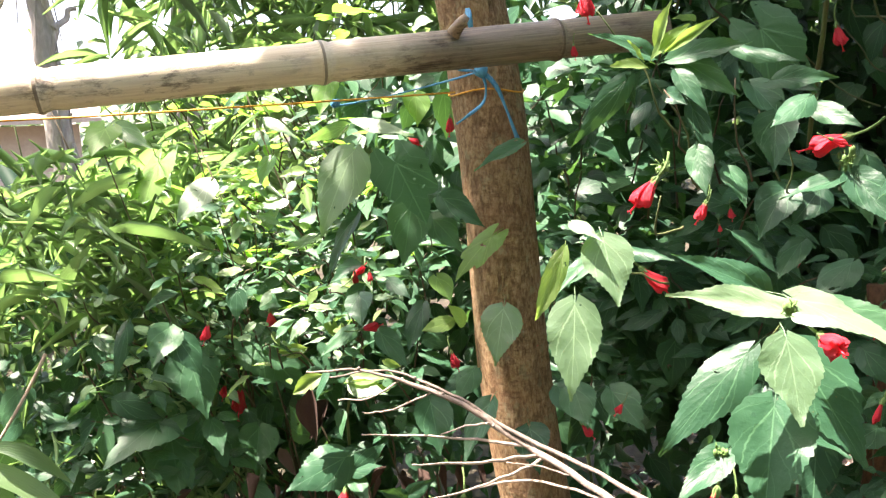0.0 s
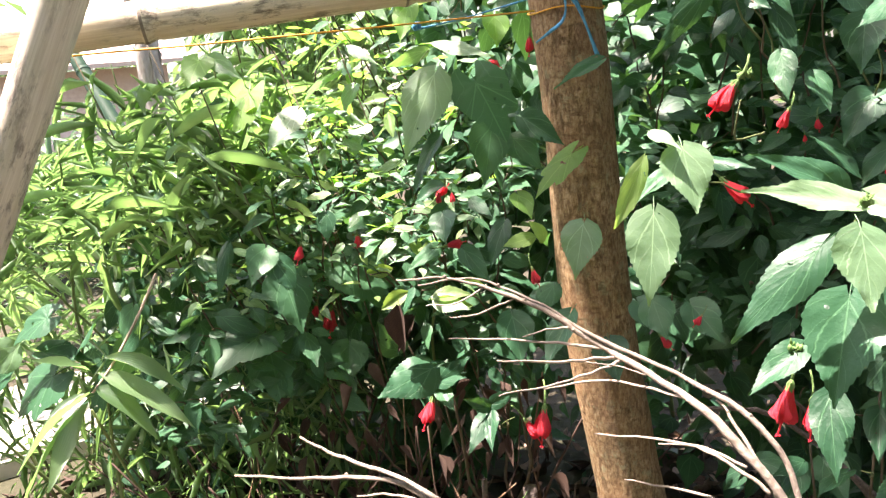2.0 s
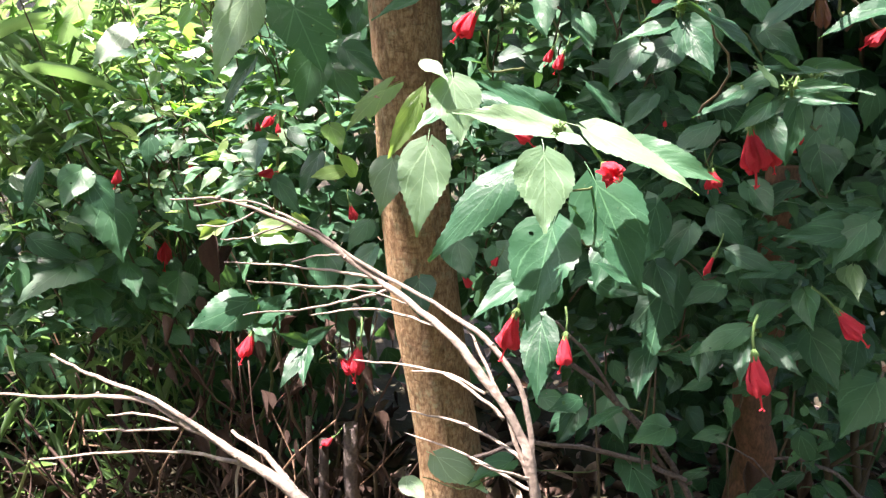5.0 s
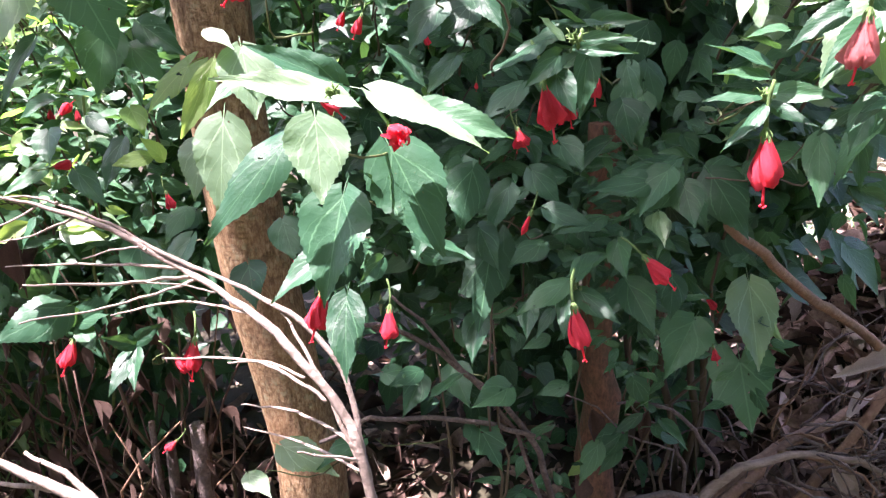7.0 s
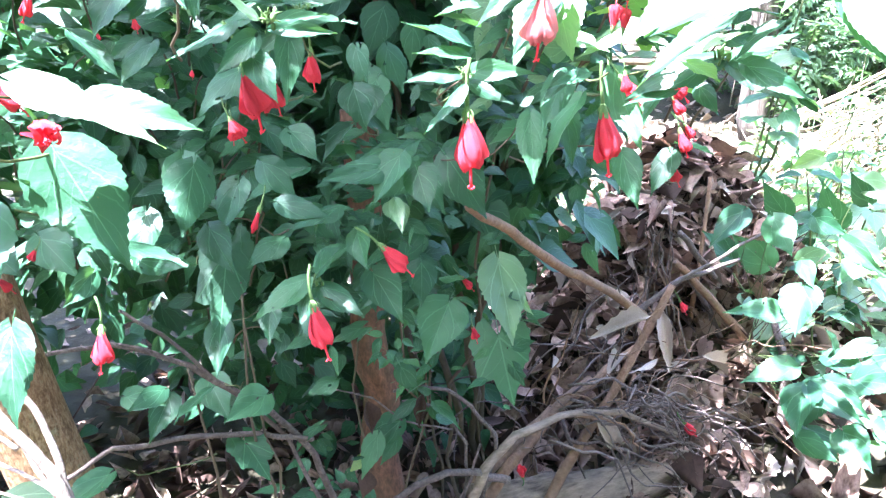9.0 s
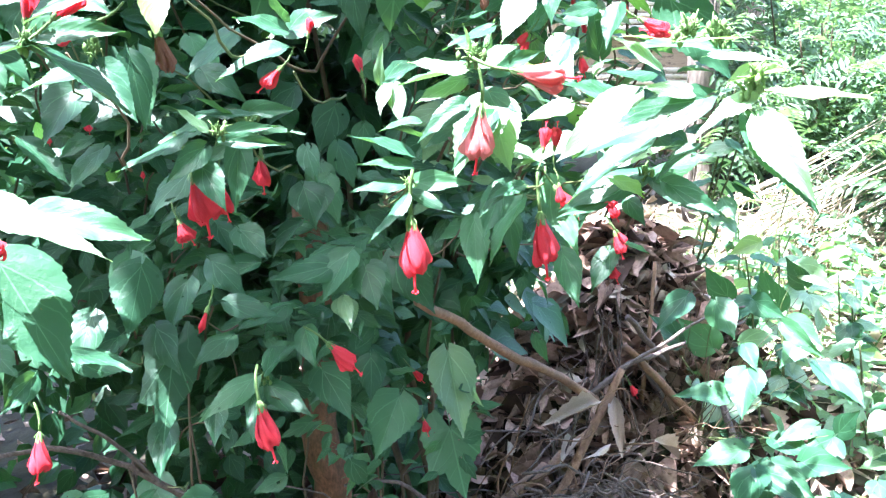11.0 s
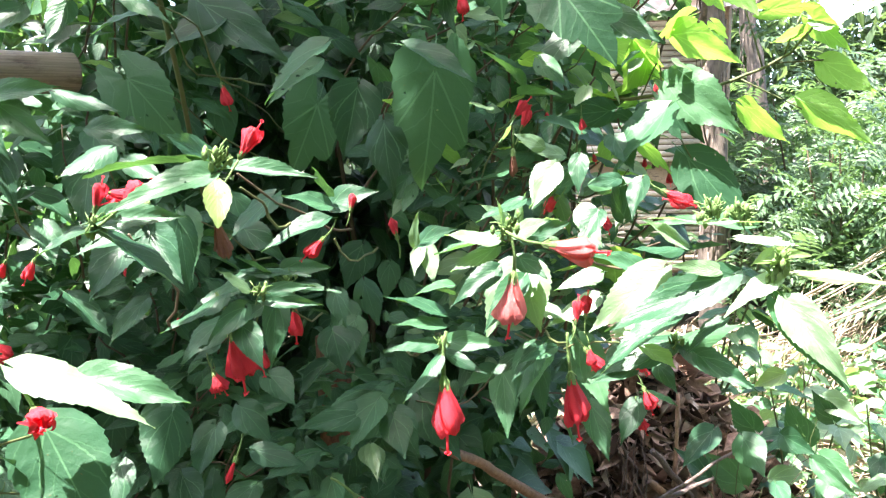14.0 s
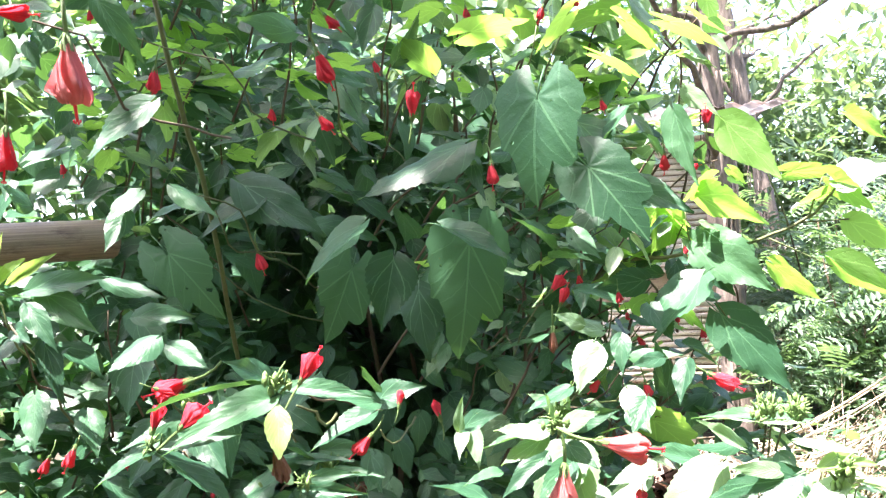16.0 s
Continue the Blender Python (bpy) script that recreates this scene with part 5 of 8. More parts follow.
# sunny shrub
leaf(sunny, "ovate", (2.095, 1.473, 0.574), (1.955, 1.523, 0.583), 0.55)
leaf(sunny, "ovate", (2.145, 1.457, 0.640), (2.062, 1.389, 0.552), 0.85)
leaf(sunny, "ovate", (2.053, 1.367, 0.474), (1.915, 1.398, 0.455), 0.60)
leaf(sunny, "ovate", (2.086, 1.314, 0.458), (1.972, 1.262, 0.372), 0.85)
leaf(sunny, "ovate", (2.001, 1.255, 0.376), (1.986, 1.149, 0.368), 0.75)
leaf(sunny, "ovate", (2.025, 1.250, 0.507), (2.017, 1.128, 0.486), 0.60)
leaf(sunny, "ovate", (2.126, 1.318, 0.527), (2.081, 1.317, 0.600), 0.60)
leaf(sunny, "ovate", (2.109, 1.327, 0.511), (2.120, 1.205, 0.522), 0.60)
leaf(sunny, "ovate", (2.066, 1.207, 0.519), (2.085, 1.096, 0.559), 0.70)
leaf(sunny, "ovate", (2.371, 1.464, 0.697), (2.262, 1.451, 0.637), 0.70)
leaf(sunny, "ovate", (2.351, 1.509, 0.734), (2.338, 1.385, 0.697), 0.60)
leaf(sunny, "ovate", (2.299, 1.363, 0.664), (2.278, 1.242, 0.623), 0.80)
leaf(sunny, "ovate", (2.201, 1.766, 0.602), (2.107, 1.796, 0.698), 0.70)
leaf(sunny, "ovate", (2.268, 1.696, 0.598), (2.164, 1.739, 0.689), 0.80)
leaf(sunny, "ovate", (2.394, 1.774, 0.718), (2.306, 1.793, 0.815), 0.70)
leaf(sunny, "ovate", (2.446, 1.711, 0.711), (2.321, 1.716, 0.673), 0.70)
leaf(sunny, "ovate", (2.486, 1.660, 0.702), (2.413, 1.681, 0.830), 0.70)
leaf(sunny, "ovate", (2.466, 1.564, 0.802), (2.391, 1.574, 0.891), 0.60)
leaf(sunny, "ovate", (2.079, 1.128, 0.454), (2.054, 1.021, 0.438), 0.80)
leaf(sunny, "ovate", (2.016, 1.175, 0.412), (1.985, 1.068, 0.384), 0.80)
leaf(sunny, "ovate", (2.135, 1.172, 0.596), (2.129, 1.126, 0.675), 0.70)
leaf(sunny, "young", (2.326, 1.647, 0.624), (2.346, 1.533, 0.677), 0.60)
leaf(sunny, "young", (2.406, 1.680, 0.916), (2.296, 1.686, 0.893), 0.50)
leaf(sunny, "young", (2.463, 1.592, 0.863), (2.453, 1.468, 0.830), 0.60)

# upper shrub
bud_cluster(upper, (0.678, 0.663, 1.506))
bud_cluster(upper, (0.599, 0.733, 1.460))
bud_cluster(upper, (1.044, 0.625, 1.352))
bud_cluster(upper, (0.951, 0.738, 1.449))
bud_cluster(upper, (1.083, 0.591, 1.458))
bud_cluster(upper, (1.048, 0.524, 1.427))

# mid shrub
bud_cluster(mid, (0.796, 1.052, 1.046), 0.009)
bud_cluster(mid, (0.905, 0.800, 1.331), 0.009)
bud_cluster(mid, (0.780, 0.934, 1.381), 0.013)

# near shrub
bud_cluster(near, (0.642, 0.951, 1.456), 0.014)
bud_cluster(near, (0.505, 0.717, 1.358), 0.006)
bud_cluster(near, (0.479, 0.817, 1.192), 0.008)
bud_cluster(near, (0.463, 1.005, 1.455), 0.011)

# upper shrub
flower(upper, "f", (1.138, 0.981, 1.583), (1.142, 0.981, 1.562))
flower(upper, "f", (1.151, 0.980, 1.473), (1.139, 0.988, 1.449))
flower(upper, "f", (1.221, 0.992, 1.529), (1.225, 0.991, 1.512))
flower(upper, "f", (1.232, 0.986, 1.495), (1.242, 0.980, 1.476))
flower(upper, "f", (1.307, 0.991, 1.523), (1.310, 0.990, 1.504))
flower(upper, "f", (1.247, 0.900, 1.614), (1.252, 0.899, 1.599))
flower(upper, "f", (1.334, 0.970, 1.503), (1.337, 0.968, 1.480))
flower(upper, "f", (0.583, 1.225, 1.359), (0.584, 1.223, 1.344))
flower(upper, "f", (0.691, 1.217, 1.307), (0.690, 1.215, 1.292))
flower(upper, "f", (0.816, 1.052, 1.339), (0.815, 1.044, 1.289))
flower(upper, "f", (0.709, 1.005, 1.275), (0.716, 0.999, 1.250))
flower(upper, "f", (0.713, 1.039, 1.270), (0.728, 1.031, 1.238))

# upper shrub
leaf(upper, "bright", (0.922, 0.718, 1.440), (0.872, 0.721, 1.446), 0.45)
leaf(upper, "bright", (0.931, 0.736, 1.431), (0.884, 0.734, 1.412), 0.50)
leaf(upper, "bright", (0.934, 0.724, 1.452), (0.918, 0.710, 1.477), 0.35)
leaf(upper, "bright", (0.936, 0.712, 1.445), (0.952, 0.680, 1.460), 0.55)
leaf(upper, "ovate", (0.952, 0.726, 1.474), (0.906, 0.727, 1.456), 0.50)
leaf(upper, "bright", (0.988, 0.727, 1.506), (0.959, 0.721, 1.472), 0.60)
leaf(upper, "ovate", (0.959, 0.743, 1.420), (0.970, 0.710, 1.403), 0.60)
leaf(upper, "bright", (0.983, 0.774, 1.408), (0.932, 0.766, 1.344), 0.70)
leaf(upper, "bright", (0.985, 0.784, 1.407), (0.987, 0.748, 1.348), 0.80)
leaf(upper, "ovate", (1.010, 0.690, 1.463), (0.986, 0.680, 1.435), 0.70)
leaf(upper, "ovate", (1.066, 0.698, 1.492), (1.045, 0.687, 1.456), 0.60)
leaf(upper, "ovate", (1.067, 0.735, 1.493), (1.030, 0.734, 1.489), 0.50)
leaf(upper, "ovate", (1.035, 0.756, 1.515), (1.022, 0.740, 1.482), 0.60)
leaf(upper, "ovate", (0.940, 0.752, 1.409), (0.892, 0.748, 1.383), 0.50)
leaf(upper, "ovate", (0.909, 0.787, 1.391), (0.868, 0.780, 1.389), 0.45)
leaf(upper, "bright", (0.889, 0.831, 1.427), (0.884, 0.811, 1.464), 0.40)
leaf(upper, "ovate", (0.894, 0.829, 1.430), (0.917, 0.797, 1.448), 0.60)
leaf(upper, "bright", (1.022, 0.579, 1.459), (0.983, 0.588, 1.468), 0.22)
leaf(upper, "bright", (1.015, 0.583, 1.440), (0.980, 0.590, 1.464), 0.40)
leaf(upper, "bright", (1.026, 0.574, 1.459), (1.046, 0.529, 1.462), 0.18)
leaf(upper, "bright", (1.029, 0.544, 1.449), (1.045, 0.501, 1.449), 0.18)
leaf(upper, "ovate", (1.025, 0.601, 1.436), (0.985, 0.610, 1.439), 0.40)
leaf(upper, "bright", (1.034, 0.565, 1.423), (0.994, 0.577, 1.428), 0.35)
leaf(upper, "bright", (1.021, 0.616, 1.419), (0.959, 0.630, 1.370), 0.50)
leaf(upper, "bright", (0.998, 0.670, 1.411), (0.954, 0.674, 1.399), 0.50)
leaf(upper, "ovate", (1.021, 0.597, 1.386), (0.956, 0.614, 1.344), 0.40)
leaf(upper, "ovate", (1.047, 0.573, 1.381), (1.010, 0.576, 1.359), 0.50)
leaf(upper, "ovate", (1.030, 0.582, 1.353), (1.045, 0.535, 1.334), 0.40)
leaf(upper, "bright", (1.042, 0.511, 1.406), (1.048, 0.463, 1.358), 0.45)
leaf(upper, "backlit", (1.012, 0.624, 1.352), (1.017, 0.592, 1.343), 0.60)
leaf(upper, "ovate", (1.015, 0.641, 1.329), (0.973, 0.645, 1.323), 0.30)
leaf(upper, "ovate", (1.043, 0.645, 1.330), (1.039, 0.617, 1.315), 0.60)
leaf(upper, "ovate", (0.972, 0.722, 1.338), (0.934, 0.713, 1.312), 0.40)
leaf(upper, "ovate", (0.981, 0.716, 1.336), (0.942, 0.712, 1.327), 0.40)
leaf(upper, "bright", (0.734, 0.899, 1.384), (0.704, 0.881, 1.406), 0.50)
leaf(upper, "ovate", (0.710, 0.901, 1.379), (0.647, 0.878, 1.352), 0.42)
leaf(upper, "ovate", (0.730, 0.897, 1.367), (0.690, 0.873, 1.338), 0.50)
leaf(upper, "ovate", (0.749, 0.895, 1.372), (0.800, 0.860, 1.370), 0.30)
leaf(upper, "ovate", (0.756, 0.915, 1.378), (0.798, 0.883, 1.387), 0.30)
leaf(upper, "ovate", (0.738, 0.940, 1.397), (0.800, 0.903, 1.394), 0.35)
leaf(upper, "ovate", (0.726, 0.895, 1.348), (0.740, 0.861, 1.310), 0.60)
leaf(upper, "ovate", (0.749, 1.074, 1.475), (0.781, 1.039, 1.436), 0.80)
leaf(upper, "ovate", (0.688, 1.030, 1.457), (0.690, 0.997, 1.379), 0.60)
leaf(upper, "ovate", (0.961, 1.265, 1.271), (0.926, 1.226, 1.218), 0.80)
leaf(upper, "ovate", (0.564, 1.074, 1.365), (0.606, 1.041, 1.322), 0.50)
leaf(upper, "ovate", (0.643, 1.074, 1.353), (0.600, 1.040, 1.317), 0.60)
leaf(upper, "ovate", (0.563, 0.889, 1.849), (0.603, 0.881, 1.794), 0.45)
leaf(upper, "ovate", (0.596, 0.872, 1.667), (0.567, 0.852, 1.641), 0.60)
leaf(upper, "ovate", (0.584, 0.874, 1.649), (0.567, 0.855, 1.612), 0.60)
leaf(upper, "ovate", (0.509, 0.870, 1.653), (0.491, 0.844, 1.669), 0.70)
leaf(upper, "ovate", (0.632, 0.978, 1.687), (0.675, 0.952, 1.654), 0.50)
leaf(upper, "ovate", (1.113, 0.785, 1.451), (1.094, 0.776, 1.507), 0.50)
leaf(upper, "ovate", (1.140, 0.839, 1.540), (1.139, 0.802, 1.503), 0.80)
leaf(upper, "ovate", (1.137, 0.842, 1.570), (1.074, 0.855, 1.563), 0.60)
leaf(upper, "ovate", (1.184, 0.802, 1.571), (1.120, 0.817, 1.504), 0.75)
leaf(upper, "bright", (1.021, 0.801, 1.526), (0.984, 0.797, 1.539), 0.50)
leaf(upper, "bright", (1.017, 0.778, 1.507), (0.986, 0.765, 1.465), 0.70)
leaf(upper, "ovate", (1.090, 0.810, 1.487), (1.111, 0.761, 1.495), 0.40)
leaf(upper, "ovate", (1.060, 0.831, 1.482), (1.072, 0.794, 1.508), 0.60)
leaf(upper, "bright", (1.022, 0.732, 1.466), (1.019, 0.698, 1.434), 0.60)
bud_cluster(upper, (0.920, 0.698, 1.448))
bud_cluster(upper, (1.031, 0.570, 1.466))
bud_cluster(upper, (1.044, 0.557, 1.465))
bud_cluster(upper, (1.039, 0.517, 1.432))
bud_cluster(upper, (0.743, 0.887, 1.382))
bud_cluster(upper, (1.044, 0.591, 1.466))
flower(upper, "f", (1.016, 0.717, 1.333), (1.030, 0.700, 1.307))
flower(upper, "f", (1.050, 0.692, 1.332), (1.062, 0.677, 1.311))
flower(upper, "f", (1.019, 0.768, 1.474), (1.006, 0.776, 1.458))
flower(upper, "f", (1.076, 0.698, 1.288), (1.083, 0.688, 1.273))

# sunny shrub
leaf(sunny, "ovate", (1.985, 1.267, 0.487), (1.894, 1.203, 0.414), 0.90)
leaf(sunny, "ovate", (1.990, 1.262, 0.488), (2.002, 1.116, 0.469), 0.50)
leaf(sunny, "ovate", (1.939, 1.232, 0.386), (1.940, 1.118, 0.388), 0.55)
leaf(sunny, "ovate", (2.176, 1.262, 0.562), (2.065, 1.280, 0.543), 0.50)
leaf(sunny, "ovate", (2.193, 1.224, 0.545), (2.082, 1.200, 0.476), 0.70)
leaf(sunny, "ovate", (2.060, 1.120, 0.436), (2.036, 1.021, 0.428), 0.50)
leaf(sunny, "ovate", (2.152, 1.593, 0.792), (2.123, 1.490, 0.724), 0.80)
leaf(sunny, "ovate", (2.101, 1.649, 0.800), (1.980, 1.633, 0.723), 0.60)
leaf(sunny, "ovate", (2.294, 1.584, 0.776), (2.286, 1.474, 0.761), 0.70)
leaf(sunny, "ovate", (2.259, 1.453, 0.756), (2.253, 1.318, 0.706), 0.40)
leaf(sunny, "ovate", (2.184, 1.506, 0.685), (2.144, 1.425, 0.653), 0.60)
leaf(sunny, "ovate", (2.307, 1.336, 0.662), (2.284, 1.215, 0.622), 0.70)

# mid shrub
leaf(mid, "ovate", (0.662, 1.170, 1.198), (0.657, 1.116, 1.114), 0.62)
leaf(mid, "ovate", (0.768, 1.092, 1.145), (0.822, 1.045, 1.136), 0.50)
leaf(mid, "ovate", (0.841, 1.072, 1.135), (0.767, 1.053, 1.121), 0.55)
leaf(mid, "ovate", (0.910, 1.065, 1.184), (0.815, 1.059, 1.177), 0.50)
leaf(mid, "ovate", (0.926, 1.063, 1.198), (0.876, 1.034, 1.149), 0.75)
leaf(mid, "ovate", (0.945, 1.051, 1.177), (0.943, 1.005, 1.135), 0.80)
leaf(mid, "bright", (0.913, 1.052, 1.141), (0.907, 1.011, 1.110), 0.45)
leaf(mid, "ovate", (0.903, 1.191, 1.272), (0.905, 1.148, 1.223), 0.90)
leaf(mid, "ovate", (0.924, 1.243, 1.322), (0.923, 1.202, 1.274), 0.65)
leaf(mid, "ovate", (0.802, 1.094, 1.017), (0.725, 1.069, 1.009), 0.50)
leaf(mid, "ovate", (0.813, 1.103, 1.046), (0.855, 1.072, 1.085), 0.60)
leaf(mid, "ovate", (0.609, 1.108, 1.149), (0.584, 1.061, 1.098), 0.70)
leaf(mid, "ovate", (0.588, 1.092, 1.095), (0.656, 1.056, 1.091), 0.50)
leaf(mid, "ovate", (0.748, 1.178, 1.305), (0.682, 1.149, 1.268), 0.70)
leaf(mid, "ovate", (0.682, 1.144, 1.107), (0.701, 1.092, 1.057), 0.70)
leaf(mid, "ovate", (0.538, 1.087, 1.087), (0.507, 1.045, 1.066), 0.60)


# ---------------------------------------------------------------- stems of the shrubs
def stems_for(plant, share, top_z, seed, thick=0.0020):
    """Thin stems that carry the leaves, running back into the shrub."""
    rr = random.Random(seed)
    base = Vector(plant.location)
    ends = [base + ob.location for ob in plant.children if ob.name.startswith(("leaf", "flower"))]
    for p in ends:
        if rr.random() > share:
            continue
        core = Vector((base.x + rr.gauss(0, 0.06), base.y + rr.gauss(0, 0.06), max(0.25, min(top_z, p.z - 0.10 - 0.25 * rr.random()))))
        back = p + (p - core).normalized() * -0.035
        tube_part("stem", bent(back, p.lerp(core, rr.uniform(0.15, 0.38) if plant is not sunny else 0.95), 0.015, 0.05, 7, rr.randrange(999)), thick * 0.45, thick * 0.8, STEM if rr.random() < 0.8 else WOODY, plant, 5)


def main_stems(plant, count, height, r, spread, seed):
    rr = random.Random(seed)
    b = Vector(plant.location)
    for k in range(count):
        foot = b + Vector((rr.gauss(0, 0.05), rr.gauss(0, 0.05), -0.03))
        end = b + Vector((rr.gauss(0, spread), rr.gauss(0, spread * 0.6), height * rr.uniform(0.75, 1.05)))
        tube_part("main_stem", bent(foot, end, 0, 0.10, 12, seed * 31 + k), r * rr.uniform(0.7, 1), r * 0.35, WOODY, plant, 8, 0.15)


for k, (pl, share, zz) in enumerate(((near, 0.22, 1.1), (trunk, 0.2, 1.3), (left, 0.25, 1.3), (mid, 0.18, 1.2), (upper, 0.13, 1.35), (crownside, 0.25, 1.7), (sunny, 0.8, 0.3))):
    stems_for(pl, share, zz, 40 + k)
main_stems(near, 3, 1.0, 0.005, 0.06, 1)
main_stems(trunk, 4, 0.75, 0.008, 0.12, 2)
main_stems(left, 5, 1.1, 0.007, 0.20, 3)
tube_part("main_stem", bent((1.07, 1.65, -0.04), (1.05, 1.72, 1.15), 0, 0.07, 14, 5), 0.052, 0.036, REDBARK, mid, 14, 0.1, "thick reddish-brown stem")
main_stems(mid, 3, 1.2, 0.005, 0.12, 4)
main_stems(upper, 3, 1.4, 0.006, 0.10, 5)
main_stems(crownside, 4, 2.1, 0.014, 0.2, 6)
# slender dark shoots leaning through the leaves at the left
for k in range(6):
    f = Vector((-0.62 + 0.13 * k, 1.85 + 0.25 * rng.random(), 0.30 + 0.2 * rng.random()))
    tube_part("stem", bent(f, f + Vector((-0.22 - 0.25 * rng.random(), 0.1 * rng.gauss(0, 1), 0.85 + 0.45 * rng.random())), 0.03, 0.02, 9, 300 + k), 0.0030, 0.0016, WOODY, left, 6)
# leading branch tips seen against the light
def bough(pts, r0, r1):
    """A leading shoot: straight runs softened by a little wander."""
    fine = []
    for a, b in zip(pts, pts[1:]):
        fine += bent(a, b, 0, 0.006, 5, int(abs(a[0]) * 999))[:-1]
    tube_part("stem", fine + [Vector(pts[-1])], r0, r1, STEM, crownside, 7)


bough([(1.210, 1.001, 1.598), (1.250, 0.965, 1.601), (1.289, 0.931, 1.604), (1.336, 0.888, 1.612), (1.371, 0.855, 1.628), (1.400, 0.827, 1.648), (1.416, 0.812, 1.675), (1.422, 0.806, 1.692)], 0.0030, 0.0014)
bough([(1.282, 0.937, 1.602), (1.315, 0.904, 1.518)], 0.0013, 0.0009)
bough([(1.290, 0.930, 1.606), (1.284, 0.937, 1.664)], 0.0013, 0.0009)
bough([(1.377, 0.849, 1.631), (1.362, 0.865, 1.706)], 0.0013, 0.0009)
bough([(1.359, 0.866, 1.619), (1.410, 0.815, 1.578)], 0.0013, 0.0009)
bough([(1.385, 0.841, 1.636), (1.431, 0.796, 1.638)], 0.0013, 0.0009)
bough([(1.395, 0.832, 1.643), (1.408, 0.820, 1.694)], 0.0013, 0.0009)
bough([(1.267, 0.951, 1.602), (1.284, 0.936, 1.651)], 0.0013, 0.0009)
bough([(0.61, 0.95, 1.96), (0.612, 0.96, 1.898), (0.635, 0.99, 1.805), (0.67, 1.08, 1.72), (0.75, 1.35, 1.45)], 0.0026, 0.0036)
bough([(1.38, 1.80, 1.15), (1.30, 1.40, 1.45), (1.210, 1.001, 1.598)], 0.006, 0.0030)
leaf(crownside, "glow", (1.276, 0.944, 1.666), (1.232, 0.954, 1.604), 0.95, (0.66, 0.70, 0.10), 0.15)
leaf(crownside, "glow", (1.308, 0.916, 1.701), (1.263, 0.928, 1.676), 0.75, (0.66, 0.70, 0.10), 0.15)
leaf(crownside, "glow", (1.297, 0.925, 1.681), (1.346, 0.848, 1.638), 0.62, (0.66, 0.70, 0.10), 0.15)
leaf(crownside, "ovate", (1.290, 0.930, 1.620), (1.345, 0.847, 1.552), 0.68)
leaf(crownside, "glow", (1.361, 0.864, 1.585), (1.385, 0.808, 1.536), 0.75, (0.66, 0.70, 0.10), 0.15)
leaf(crownside, "glow", (1.327, 0.901, 1.781), (1.359, 0.837, 1.693), 0.52, (0.66, 0.70, 0.10), 0.15)
leaf(crownside, "glow", (1.382, 0.846, 1.704), (1.409, 0.787, 1.703), 0.45, (0.66, 0.70, 0.10), 0.15)
leaf(crownside, "glow", (1.418, 0.810, 1.687), (1.431, 0.763, 1.643), 0.95, (0.66, 0.70, 0.10), 0.15)
leaf(crownside, "bright", (1.419, 0.809, 1.687), (1.456, 0.738, 1.704), 0.85)
leaf(crownside, "glow", (1.426, 0.801, 1.635), (1.449, 0.742, 1.593), 0.55, (0.66, 0.70, 0.10), 0.15)
leaf(crownside, "glow", (1.412, 0.814, 1.587), (1.449, 0.741, 1.532), 0.50, (0.66, 0.70, 0.10), 0.15)
leaf(crownside, "ovate", (1.310, 0.909, 1.522), (1.356, 0.833, 1.426), 0.62)
leaf(crownside, "glow", (1.411, 0.816, 1.672), (1.366, 0.830, 1.661), 0.62, (0.66, 0.70, 0.10), 0.15)
leaf(crownside, "glow", (1.266, 0.950, 1.540), (1.288, 0.900, 1.504), 0.60, (0.66, 0.70, 0.10), 0.15)
leaf(crownside, "glow", (1.177, 1.035, 1.832), (1.151, 1.030, 1.780), 0.60, (0.66, 0.70, 0.10), 0.15)
leaf(crownside, "glow", (1.433, 0.798, 1.773), (1.443, 0.752, 1.732), 0.70, (0.66, 0.70, 0.10), 0.15)
leaf(crownside, "glow", (1.213, 0.998, 1.610), (1.232, 0.954, 1.599), 0.40, (0.66, 0.70, 0.10), 0.15)


# ---------------------------------------------------------------- inner foliage
CENTRE = Vector((0.45, 0.10))
SPANS = ((-30, 2.05), (-22, 1.75), (-14, 1.55), (-3, 1.50), (4, 1.40), (12, 1.28), (22, 1.18), (30, 1.15), (36, 1.10), (44, 1.15), (50, 1.4))


def hedge_depth(deg):
    for (a, ra), (b, rb) in zip(SPANS, SPANS[1:]):
        if deg <= b:
            t = max(0, (deg - a) / (b - a))
            return ra + (rb - ra) * t
    return SPANS[-1][1]


def polar(deg, r, z):
    a = radians(deg)
    return Vector((CENTRE.x + r * math.sin(a), CENTRE.y + r * math.cos(a), z))


def shades_trunk(p):
    """Whether a leaf would hang in front of the bare trunk."""
    deg = math.degrees(math.atan2(p.x - CENTRE.x, p.y - CENTRE.y))
    return -14.5 < deg < -2.0 and p.y < 1.62 and p.z > 0.35


HOLLOWS = ((23.0, 2.8, 1.33, 0.17), (16.5, 2.2, 1.63, 0.12), (21.3, 1.6, 0.69, 0.09), (28.0, 2.6, 1.06, 0.06), (33.0, 3.0, 1.02, 0.07))


def in_hollow(p):
    """Whether a leaf would fill one of the dark openings in the hedge."""
    deg = math.degrees(math.atan2(p.x - CENTRE.x, p.y - CENTRE.y))
    deep = math.hypot(p.x - CENTRE.x, p.y - CENTRE.y) > hedge_depth(deg) + 0.75
    return not deep and any(((deg - d) / w) ** 2 + ((p.z - z) / h) ** 2 < 1 for d, w, z, h in HOLLOWS)


